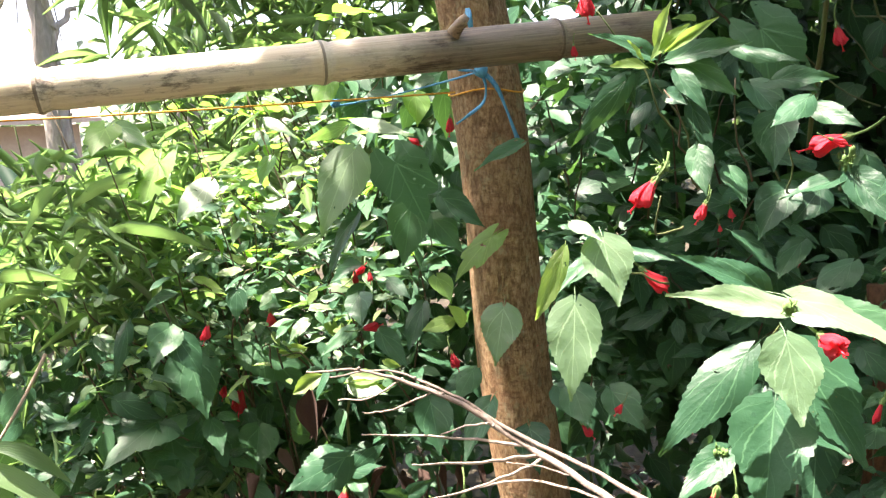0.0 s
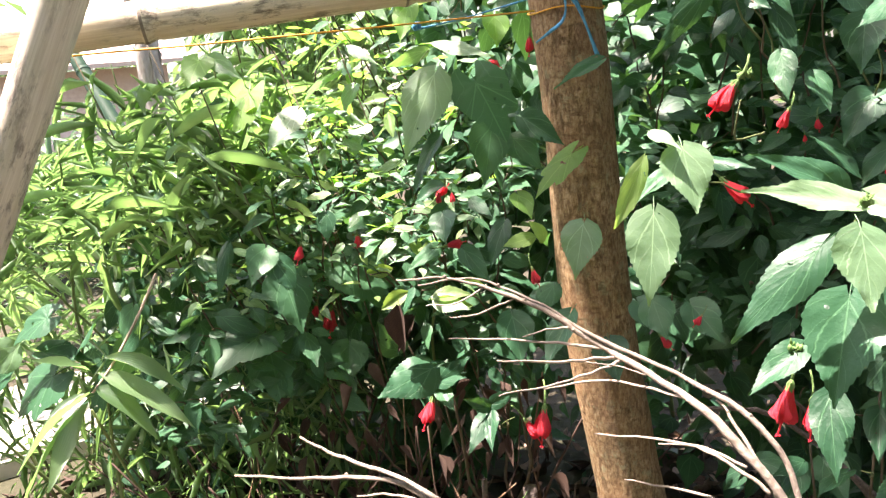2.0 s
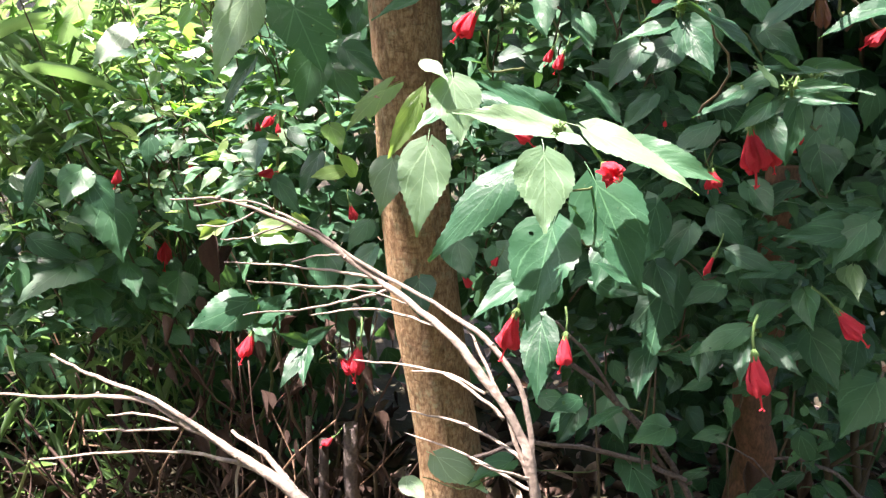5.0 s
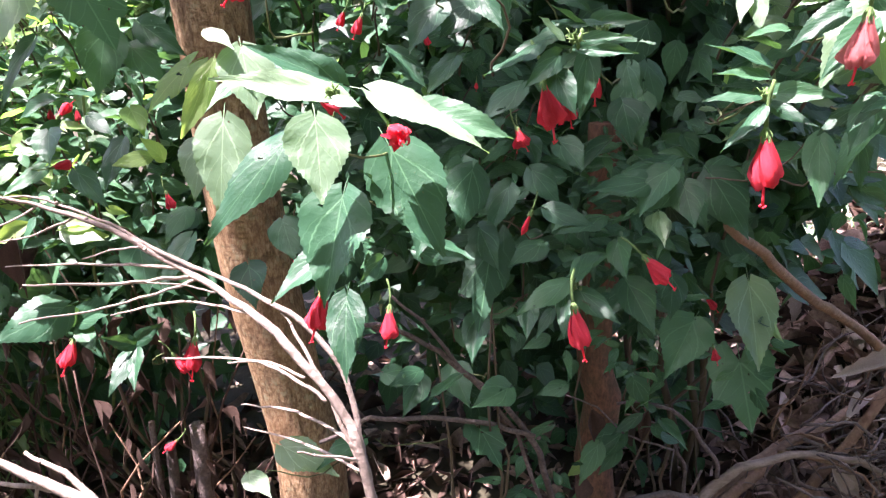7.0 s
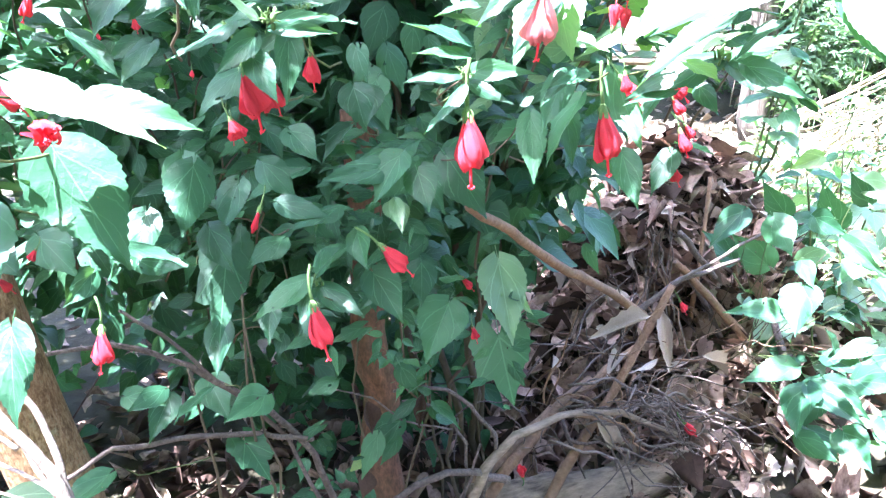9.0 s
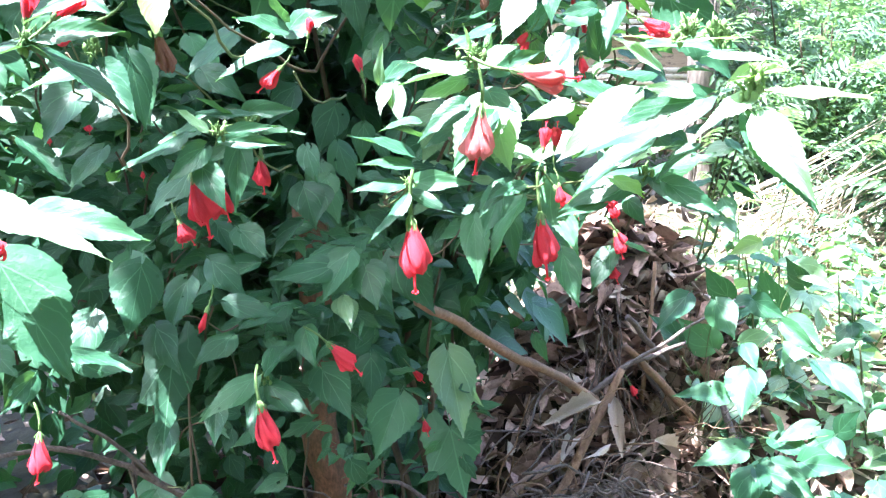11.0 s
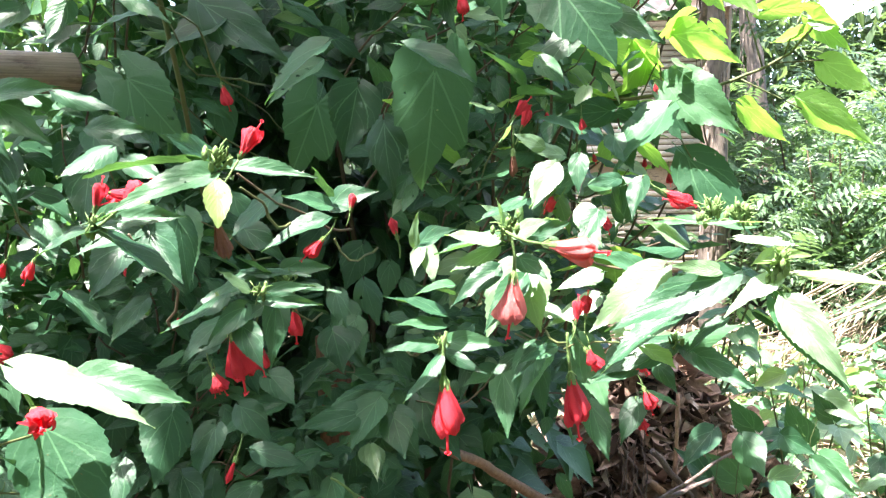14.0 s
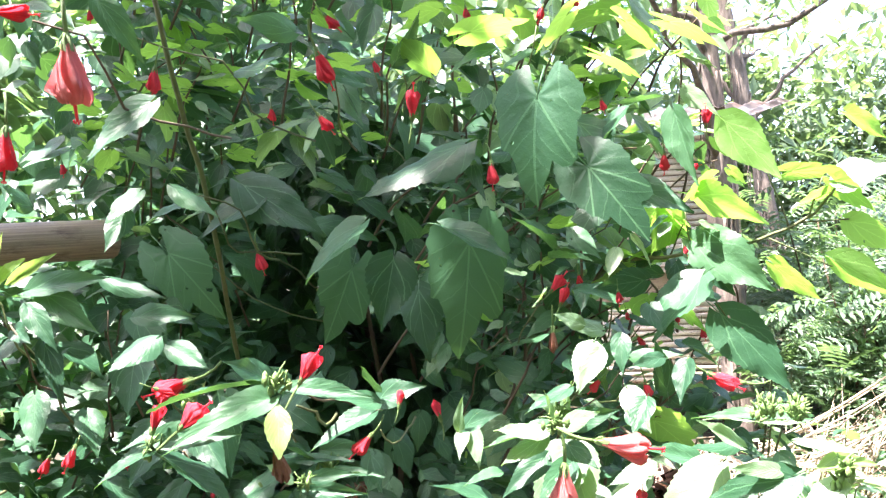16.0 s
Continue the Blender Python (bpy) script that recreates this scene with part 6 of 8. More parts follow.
def sprig_leaves(p, out, count, size):
    """Leaves round the end of a shoot: some shoots spread theirs flat in a rosette, others let them hang."""
    flat = rng.random() < 0.45
    for k in range(count):
        a = k * 2.4 + rng.random()
        s = size * rng.uniform(0.55, 1.2)
        side = Vector((math.cos(a), 0.45 * math.sin(a), 0.6 * math.sin(a)))
        base = p + side * 0.03 + Vector((0, 0, rng.uniform(-0.06, 0.05)))
        if flat:
            d = (Vector((math.cos(a), math.sin(a) - 0.35, rng.gauss(-0.15, 0.25))) + out * 0.25).normalized()
            yield base, base + d * s, Vector((out.x * 0.5, out.y * 0.6, 1.0))
        else:
            d = (out * 0.3 + side * 0.9 + Vector((0, 0, -0.40 - 0.4 * rng.random()))).normalized()
            yield base, base + d * s, out


def fill_front(plant, lo, hi, z0, z1, sprigs, back, size, kinds, depth=0.14, lit=0.0):
    """Shoots scattered through the outer layer, each with its own leaning."""
    shoots = bmesh.new()
    for _ in range(sprigs):
        deg = rng.uniform(lo, hi)
        z = rng.uniform(z0, z1)
        p = polar(deg, hedge_depth(deg) + back + abs(rng.gauss(0, depth)), z)
        out = Vector((CENTRE.x - p.x + rng.gauss(0, 0.5), CENTRE.y - p.y, 0.6 + rng.random())).normalized()
        grow = rng.uniform(0.5, 1.15)
        carried = 0
        for a, b, face in sprig_leaves(p, out, rng.randint(3, 6), size * grow):
            if shades_trunk(a) or shades_trunk(b) or in_hollow(a) or in_hollow(b):
                continue
            leaf(plant, "backlit" if rng.random() < lit else rng.choice(kinds), a, b, rng.uniform(0.36, 0.68), face, 0.5)
            carried += 1
        if carried > 1 and rng.random() < 0.6 and not any(abs(deg - d) < w + 3 and abs(z - h) < 0.35 for d, w, h, _ in HOLLOWS):
            away = Vector((rng.gauss(0, 0.4), 0.75, -0.5 - 0.6 * rng.random())).normalized()
            add_tube(shoots, bent(p + out * 0.01, p + away * rng.uniform(0.10, 0.24), -0.02, 0.03, 6, rng.randrange(999)), 0.0013, 0.0026, 5)
    tagged(part("stem", shoots, WOODY, plant), kind="stuff")


fill_front(upper, 35, 47, 1.28, 1.80, 34, -0.06, 0.070, ["inner"] * 5 + ["bright"], 0.2)
DARK = ["inner"] * 6 + ["lobed"]
for k in range(16):                      # leaves hanging before the reddish stem, above its bare stretch
    a = Vector((1.00 + 0.12 * rng.random(), 1.50 + rng.gauss(0, 0.03), 0.84 + 0.035 * k))
    leaf(mid, "inner", a, a + Vector((rng.gauss(0, 0.5), -0.3, -0.9)).normalized() * rng.uniform(0.07, 0.10), rng.uniform(0.6, 0.8), (-0.4, -1.0, 0.3), 0.3)
for k in range(3):                       # and below it
    a = Vector((0.98 + 0.16 * rng.random(), 1.47 + rng.gauss(0, 0.03), 0.46 + 0.05 * rng.random()))
    leaf(mid, "inner", a, a + Vector((rng.gauss(0, 0.7), -0.3, -0.7)).normalized() * rng.uniform(0.07, 0.10), rng.uniform(0.5, 0.8), (-0.4, -1.0, 0.3), 0.3)
leaf(left, "lobed", (-1.101, 1.620, 0.809), (-1.250, 1.590, 0.707), 0.95)
leaf(left, "bright", (-1.188, 1.620, 0.892), (-1.286, 1.590, 0.816), 0.80)
leaf(left, "ovate", (-1.233, 1.620, 0.816), (-1.390, 1.590, 0.725), 0.50)
leaf(left, "lobed", (-1.084, 1.620, 0.965), (-1.199, 1.590, 0.917), 0.85)
leaf(left, "ovate", (-1.124, 1.620, 0.875), (-0.957, 1.590, 0.869), 0.45)
leaf(left, "ovate", (-0.960, 1.620, 0.942), (-1.025, 1.590, 0.850), 0.60)
leaf(left, "lobed", (-0.855, 1.620, 0.884), (-0.913, 1.590, 0.789), 0.80)
leaf(left, "ovate", (-0.815, 1.620, 0.825), (-0.857, 1.590, 0.743), 0.60)
leaf(left, "ovate", (-0.720, 1.620, 0.799), (-0.775, 1.590, 0.716), 0.60)
leaf(left, "lobed", (-0.956, 1.620, 0.787), (-1.008, 1.590, 0.702), 0.80)
fill_front(left, -33, -20, 0.66, 1.28, 40, 0.10, 0.070, DARK)
fill_front(left, -40, -27, 0.62, 1.00, 26, -0.25, 0.080, DARK, 0.1)
fill_front(left, -33, -14, 1.10, 1.75, 62, 0.25, 0.072, ["inner", "bright", "young"], 0.3, 0.4)
fill_front(left, -36, -15, 1.00, 1.24, 46, -0.18, 0.064, ["inner", "inner", "bright", "young"], 0.12)
fill_front(trunk, -20, -12, 0.74, 1.50, 42, 0.08, 0.068, DARK)
fill_front(trunk, -4, 6, 0.84, 1.65, 40, 0.10, 0.072, DARK)
fill_front(near, 2, 14, 0.88, 1.80, 38, 0.10, 0.072, DARK)
fill_front(mid, 9, 18, 0.72, 1.40, 30, 0.08, 0.066, DARK)
fill_front(mid, 18, 27, 0.55, 1.40, 26, 0.08, 0.066, DARK)
fill_front(mid, 17, 27, 0.86, 1.28, 20, 0.16, 0.066, DARK)
fill_front(mid, 18.5, 24.5, 0.84, 1.30, 18, 0.10, 0.070, DARK, 0.08)
fill_front(mid, 14, 20, 0.16, 0.46, 12, 0.20, 0.062, DARK)
fill_front(upper, 31, 39, 0.80, 1.25, 14, 0.35, 0.070, DARK)
fill_front(upper, 28, 40, 1.22, 1.80, 50, 0.02, 0.070, ["inner"] * 4 + ["bright"], 0.25)
fill_front(upper, 24, 33, 0.62, 1.65, 36, 0.12, 0.068, DARK)
fill_front(crownside, 6, 40, 1.55, 2.30, 66, 0.02, 0.078, DARK + ["lobed", "bright", "bright"])
fill_front(crownside, 28, 46, 1.30, 2.05, 16, 0.00, 0.080, ["inner", "bright"], 0.14, 0.3)
fill_front(near, 1, 13, 1.78, 2.30, 26, 0.08, 0.085, DARK + ["bright"], 0.25, 0.25)
fill_front(left, -33, -16, 1.06, 1.42, 36, 0.02, 0.072, ["inner", "inner", "bright", "young"], 0.12, 0.25)
fill_front(left, -30, -14, 1.35, 1.85, 24, 0.45, 0.075, ["bright", "young"], 0.3, 0.5)
fill_front(crownside, 36, 43, 1.22, 1.72, 14, 0.05, 0.070, ["inner", "bright"], 0.2, 0.3)
fill_front(crownside, 37, 47, 1.72, 2.20, 20, 0.05, 0.080, ["inner", "bright"], 0.2, 0.5)
fill_front(crownside, 2, 38, 1.85, 2.35, 38, 0.00, 0.075, ["inner", "bright", "bright"], 0.2, 0.6)


def inner_leaves(plant, lo, hi, z0, z1, count, r0, r1, material, size=0.10):
    """The shaded inside of a shrub, thin near its face and dense at its back."""
    bm = bmesh.new()
    for _ in range(count):
        deg = rng.uniform(lo, hi)
        a = polar(deg, hedge_depth(deg) + r0 + (r1 - r0) * rng.random() ** 0.5, rng.uniform(z0, z1))
        if shades_trunk(a) or in_hollow(a):
            continue
        d = Vector((rng.gauss(0, 0.8), rng.gauss(-0.2, 0.6), rng.gauss(-0.6, 0.5))).normalized() * size * rng.uniform(0.6, 1.3)
        stuff_leaf(bm, wide_ovate, a, a + d, rng.uniform(0.45, 0.85), Vector((rng.gauss(0, 0.5), -0.5, 0.8)), 6)
    tagged(part("foliage", bm, material, plant), kind="stuff")


inner_leaves(left, -40, -16, 0.50, 1.30, 1300, 0.30, 1.1, LEAF)
inner_leaves(trunk, -18, 6, 0.60, 1.75, 1400, 0.35, 1.1, LEAF)
inner_leaves(trunk, -20, 16, 0.05, 0.75, 380, 0.75, 1.4, LEAF)
inner_leaves(left, -42, -14, 0.02, 0.65, 1100, 0.35, 1.3, LEAF)
inner_leaves(near, 2, 16, 0.70, 1.90, 1000, 0.48, 1.1, LEAF)
inner_leaves(mid, 10, 33, 0.70, 1.50, 1400, 0.52, 1.2, LEAF)
inner_leaves(mid, 12, 29, 0.10, 0.75, 500, 0.75, 1.3, LEAF)
inner_leaves(near, 6, 16, 0.32, 0.85, 170, 0.50, 0.9, LEAF, 0.085)
inner_leaves(near, 1, 13, 0.95, 1.25, 380, 0.12, 0.6, LEAF, 0.085)
inner_leaves(mid, 29, 37, 0.82, 1.35, 330, 0.55, 1.2, LEAF)
inner_leaves(upper, 18, 36, 1.0, 2.1, 1200, 0.48, 1.2, LEAF)
inner_leaves(crownside, -4, 20, 1.55, 2.5, 700, 0.45, 1.3, LEAF, 0.10)
inner_leaves(crownside, 4, 40, 1.6, 2.0, 600, 0.35, 1.3, LEAF, 0.10)
inner_leaves(crownside, 2, 27, 1.9, 2.5, 520, 0.30, 1.3, LEAF, 0.10)
# lighter leaf colour stands in for light coming through this side
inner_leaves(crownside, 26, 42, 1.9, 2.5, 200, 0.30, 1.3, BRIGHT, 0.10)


# ---------------------------------------------------------------- bamboo at the left
def bamboo_clump(place, culms, height, label, blades, box, size, seed, hang=0.25):
    t = thing("bamboo_clump", place, label, "bamboo", "bamboo thicket")
    rr = random.Random(seed)
    b = Vector(place)
    for k in range(culms):
        f = b + Vector((rr.gauss(0, 0.30), rr.gauss(0, 0.25), 0))
        end = f + Vector((rr.gauss(0.0, 0.35), rr.gauss(-0.1, 0.3), height * rr.uniform(0.7, 1.1)))
        tube_part("culm", bent(f, end, 0, 0.05, 14, seed * 7 + k), rr.uniform(0.005, 0.010), 0.003, CULM, t, 8, 0, "", (0.15, 0.3, 0.45, 0.6, 0.75))
    (x0, x1), (y0, y1), (z0, z1) = box
    bm = bmesh.new()
    for k in range(blades):
        p = Vector((rr.uniform(x0, x1), rr.uniform(y0, y1), rr.uniform(z0, z1)))
        if p.x < -0.95 and p.z > 1.22 and p.y < 2.9:          # open above the low growth
            continue
        head = Vector((rr.gauss(0, 1), rr.gauss(-0.2, 0.8), rr.gauss(-hang, 0.5))).normalized()
        for q in range(rr.randint(4, 7)):
            d = (head + Vector((rr.gauss(0, 0.8), rr.gauss(0, 0.8), rr.gauss(-0.1, 0.5)))).normalized()
            s = size * (0.5 + 1.5 * rr.random() ** 2)
            a = p + d * 0.015 + Vector((0, 0, 0.02 * q))
            if k < 45:
                leaf(t, "blade", a, a + d * s, rr.uniform(0.045, 0.080), (0, -0.4, 1), 0.7)
            else:
                stuff_leaf(bm, wide_lance, a, a + d * s, rr.uniform(0.040, 0.080), Vector((rr.gauss(0, 0.8), rr.gauss(-0.3, 0.6), 0.8)), 4, 1, rr.uniform(0.0, 0.3), 0.4)
    tagged(part("foliage", bm, BLADE, t), kind="stuff")
    return t


clump = bamboo_clump((-1.35, 2.30, 0.0), 7, 1.5, "leafy young bamboo with narrow bright green blades", 560, ((-2.0, -0.62), (1.66, 2.8), (1.02, 1.46)), 0.128, 11, 0.0)
bamboo_clump((-0.95, 1.80, 0.0), 6, 0.7, "low bamboo with small hanging blades in the shade", 250, ((-1.75, -0.42), (1.66, 2.35), (0.06, 0.72)), 0.085, 15, 1.6)
bamboo_clump((-0.55, 3.60, 0.0), 9, 3.4, "tall bamboo thicket, sunlit from behind", 520, ((-1.35, 0.35), (2.9, 4.1), (1.1, 3.0)), 0.19, 12, 0.9)
bamboo_clump((-2.6, 3.6, 0.0), 6, 1.6, "low bamboo growth in bright light", 230, ((-3.6, -1.6), (2.6, 4.2), (0.1, 1.3)), 0.16, 13)
bamboo_clump((0.6, 3.4, 0.0), 6, 3.0, "bamboo thicket behind the tree, half in shade", 260, ((-0.2, 1.6), (2.8, 3.8), (0.6, 2.8)), 0.15, 14)
# the broad-bladed shoot that hangs forward
shoot = thing("bamboo_shoot", (-0.84, 1.62, 1.0), "drooping bamboo shoot with broad pale-lit blades", "bamboo", "bamboo thicket")
NODE_A, NODE_B = (-0.74, 1.60, 1.08), (-0.854, 1.448, 0.842)
BLADES = (((-0.837, 1.490, 0.910), (-0.656, 1.519, 0.858), 0.17), ((-0.844, 1.473, 0.879), (-0.629, 1.496, 0.761), 0.24),
          ((-0.850, 1.456, 0.853), (-0.691, 1.444, 0.749), 0.30), ((-0.858, 1.445, 0.843), (-0.924, 1.253, 0.797), 0.17),
          ((-0.862, 1.438, 0.834), (-0.918, 1.217, 0.724), 0.13), ((-0.861, 1.434, 0.824), (-0.861, 1.266, 0.702), 0.17),
          ((-0.861, 1.463, 0.893), (-0.902, 1.353, 0.965), 0.20))
tube_part("stem", bent(NODE_A, NODE_B, 0.02, 0.01, 8, 2), 0.004, 0.0025, STRAW, shoot, 6)
for foot, tip, w in BLADES:
    leaf(shoot, "blade", foot, tip, w, (0.1, -0.55, 1.0), 0.12)


# ---------------------------------------------------------------- dead branches in front
def dead_branch(label, place):
    return thing("dead_branch", place, label, "branch", "dead branches")


def twig(branch, pts, r0, r1):
    """One crooked twig through a few points, tapering to its tip."""
    p = [Vector(q) for q in pts]
    fine = []
    for i in range(len(p) - 1):
        for s in range(6):
            u = s / 6
            a0, a1, a2, a3 = p[max(i - 1, 0)], p[i], p[i + 1], p[min(i + 2, len(p) - 1)]
            c = 0.5 * ((2 * a1) + (a2 - a0) * u + (2 * a0 - 5 * a1 + 4 * a2 - a3) * u * u + (3 * a1 - a0 - 3 * a2 + a3) * u ** 3)
            fine.append(c + 0.0025 * noise.noise_vector(c * 45) + 0.0009 * noise.noise_vector(c * 160))
    fine.append(p[-1])
    bm = bmesh.new()
    add_tube(bm, fine, r0, r1, 8, 0.45)
    for q in fine[4:-2:5]:               # small knots where side shoots broke off
        if rng.random() < 0.7:
            size = 0.0012 + 0.22 * r0
            bmesh.ops.create_icosphere(bm, subdivisions=1, radius=size, matrix=Matrix.Translation(q + Vector((rng.gauss(0, 0.4), rng.gauss(0, 0.4), rng.gauss(0.3, 0.4))) * (r0 * 0.5)))
    part("twig", bm, DEADBARK if r0 > 0.004 else DEADWOOD, branch)


branch = dead_branch("bare bleached dead branch with thin twigs", (0.60, 0.84, 0.0))
twig(branch, ((0.60, 0.84, 0.0), (0.555, 0.80, 0.58), (0.504, 0.836, 0.925), (0.491, 0.852, 0.983), (0.451, 0.870, 1.038), (0.391, 0.916, 1.090), (0.295, 1.0, 1.121), (0.217, 1.01, 1.171), (0.138, 1.015, 1.204), (0.085, 1.02, 1.215), (0.012, 1.034, 1.211)), 0.0080, 0.0011)
twig(branch, ((0.525, 0.82, 0.84), (0.505, 0.84, 0.940), (0.494, 0.862, 1.015), (0.461, 0.885, 1.073), (0.39, 0.94, 1.105), (0.295, 1.0, 1.13), (0.2, 1.02, 1.183), (0.119, 1.03, 1.212), (0.041, 1.04, 1.201)), 0.0046, 0.0010)
twig(branch, ((0.295, 1.0, 1.121), (0.193, 1.02, 1.126), (0.08, 1.031, 1.125)), 0.0023, 0.0009)
twig(branch, ((0.31, 0.995, 1.112), (0.24, 0.94, 1.128), (0.171, 0.871, 1.158)), 0.0022, 0.0009)
twig(branch, ((0.315, 0.99, 1.11), (0.25, 0.92, 1.112), (0.176, 0.837, 1.13)), 0.0022, 0.0009)
twig(branch, ((0.391, 0.916, 1.090), (0.298, 0.98, 1.085), (0.214, 0.97, 1.077)), 0.0022, 0.0009)
twig(branch, ((0.468, 0.860, 1.005), (0.437, 0.872, 1.026), (0.381, 0.90, 1.042), (0.278, 0.929, 1.037)), 0.0029, 0.0010)
twig(branch, ((0.445, 0.87, 1.03), (0.405, 0.90, 1.036), (0.353, 0.92, 1.030)), 0.0020, 0.0009)
twig(branch, ((0.503, 0.840, 0.945), (0.475, 0.865, 0.962), (0.405, 1.0, 0.915), (0.317, 1.138, 0.849)), 0.0029, 0.0010)
twig(branch, ((0.506, 0.836, 0.925), (0.415, 1.0, 0.865), (0.304, 1.187, 0.781)), 0.0024, 0.0009)
twig(branch, ((0.504, 0.840, 0.94), (0.475, 0.82, 0.96), (0.438, 0.80, 0.982)), 0.0024, 0.0009)
twig(branch, ((0.515, 0.83, 0.89), (0.475, 0.858, 1.0), (0.436, 0.90, 1.068), (0.419, 0.92, 1.088)), 0.0034, 0.0010)
twig(branch, ((0.18, 1.015, 1.19), (0.13, 1.0, 1.172), (0.09, 1.0, 1.168)), 0.0015, 0.0008)
twig(branch, ((0.14, 1.02, 1.205), (0.1, 1.0, 1.186), (0.06, 1.0, 1.184)), 0.0015, 0.0008)
twig(branch, ((0.34, 0.955, 1.105), (0.30, 0.95, 1.12), (0.27, 0.94, 1.128)), 0.0013, 0.0007)
twig(branch, ((0.25, 1.005, 1.15), (0.215, 0.99, 1.150), (0.19, 0.98, 1.146)), 0.0013, 0.0007)
branch = dead_branch("pale dead branch with forked twigs leaning from the ground", (0.45, 0.86, 0.0))
twig(branch, ((0.45, 0.86, 0.0), (0.4, 0.8, 0.62), (0.3, 0.79, 0.86), (0.232, 0.8, 0.93), (0.16, 0.83, 0.955), (0.092, 0.85, 0.98), (0.02, 0.87, 1.0), (-0.1, 0.89, 0.985), (-0.203, 0.9, 0.98)), 0.0088, 0.0013)
twig(branch, ((0.16, 0.83, 0.955), (0.05, 0.86, 1.005), (-0.05, 0.89, 1.02), (-0.101, 0.9, 1.04)), 0.0036, 0.0012)
twig(branch, ((0.19, 0.82, 0.945), (0.05, 0.87, 0.93), (-0.141, 0.9, 0.886)), 0.0034, 0.0012)
twig(branch, ((0.24, 0.8, 0.925), (0.19, 0.83, 0.96), (0.146, 0.85, 0.976)), 0.004, 0.0018)
twig(branch, ((0.08, 0.85, 0.975), (0.0, 0.87, 0.955), (-0.06, 0.88, 0.945)), 0.0024, 0.001)
twig(branch, ((0.1, 0.85, 0.975), (0.04, 0.86, 0.985), (-0.02, 0.87, 0.975)), 0.0024, 0.001)
twig(branch, ((0.16, 0.83, 0.95), (0.15, 0.84, 0.9), (0.155, 0.85, 0.8)), 0.0022, 0.001)


# ---------------------------------------------------------------- litter pile, sticks and log
pile = thing("leaf_pile", (2.15, 2.2, ground_z(2.15, 2.2)), "heap of dry brown fallen leaves under the shrub", "leaf litter", kind="stuff")
rr = random.Random(21)
for k in range(430):
    x, y = 2.12 + rr.gauss(0, 0.27), 1.95 + rr.gauss(0, 0.20)
    a = Vector((x, y, ground_z(x, y) + 0.02 + 0.06 * rr.random()))
    d = Vector((rr.gauss(0, 0.75), rr.gauss(-0.45, 0.6), rr.gauss(-0.75, 0.6))).normalized() * rr.uniform(0.05, 0.15)
    leaf(pile, "pale" if rr.random() < 0.30 else ("darkened" if rr.random() < 0.25 else "dry"), a, a + d, rr.uniform(0.13, 0.29), (0, -0.8, 0.5), 1.2)


def litter_stuff(name, label, centre, spread, count, material, size, rows=5, cols=1):
    bm = bmesh.new()
    rr = random.Random(count)
    for _ in range(count):
        x, y = centre[0] + rr.gauss(0, spread[0]), centre[1] + rr.gauss(0, spread[1])
        a = Vector((x, y, ground_z(x, y) + 0.006 + 0.03 * rr.random()))
        d = Vector((rr.gauss(0, 1), rr.gauss(0, 1), rr.gauss(0, 0.30))).normalized() * size * rr.uniform(0.6, 1.3)
        stuff_leaf(bm, wide_lance, a, a + d, rr.uniform(0.13, 0.28), Vector((rr.gauss(0, 0.8), rr.gauss(-0.4, 0.8), 0.8)), rows, cols, rr.uniform(-0.6, 0.7), rr.uniform(-0.6, 1.2), rr.uniform(-3, 3), rr.uniform(-1.6, 1.6))
    ob = new(name, mesh_of(name, bm, material))
    tagged(ob, label, "leaf litter", kind="stuff")


litter_stuff("fallen_leaves", "brown fallen leaves scattered over the soil", (1.6, 2.1), (1.0, 0.8), 1700, LITTER, 0.085)
litter_stuff("heaped_leaves", "grey-brown leaves heaped beside the shrub", (2.20, 2.02), (0.32, 0.24), 900, LITTER, 0.11, 9, 2)
# dark layer that puts the shade between heaped leaves into colour
litter_stuff("rotting_leaves", "near-black leaves under the heap, standing in for its shaded gaps", (2.15, 2.0), (0.38, 0.30), 900, DARKLITTER, 0.10, 7, 2)
# dark-coloured litter deepens the shade on the ground below shrubs and bamboo
litter_stuff("damp_leaves", "dark dead leaves under the shrubs, toned for the shade there", (-0.1, 1.75), (0.9, 0.45), 1900, DARKLITTER, 0.09)
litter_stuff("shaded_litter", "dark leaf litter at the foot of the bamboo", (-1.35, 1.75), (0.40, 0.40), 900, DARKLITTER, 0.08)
litter_stuff("bleached_leaves", "pale sun-bleached litter on open ground", (4.5, 3.6), (1.4, 1.2), 2200, PALE_LITTER, 0.13)


def stick(label, pts, r0, r1, material, name="stick", cat="stick"):
    t = thing(name, pts[0], label, cat, "fallen sticks")
    fine = []
    for a, b in zip(pts, pts[1:]):
        fine += bent(a, b, 0, 0.012, 6, int(abs(a[0]) * 1000))[:-1]
    fine.append(Vector(pts[-1]))
    tube_part("stem", fine, r0, r1, material, t, 9, 0.2)
    return t


stick("reddish-brown fallen stick leaning into the leaf heap", [(1.055, 1.133, 1.094), (1.305, 1.36, 0.903), (1.57, 1.551, 0.715), (1.857, 1.726, 0.503)], 0.0085, 0.0125, STICK)
stick("brown stick crossing the heap of dry leaves", [(1.927, 1.70, 0.588), (1.767, 1.66, 0.393), (1.547, 1.60, 0.165), (1.44, 1.57, 0.04)], 0.011, 0.016, STICK)
stick("thin forked branch lying over the heap", [(1.80, 1.73, 0.49), (1.927, 1.70, 0.592), (2.127, 1.72, 0.617), (2.484, 1.78, 0.619)], 0.010, 0.004, GREYTWIG)
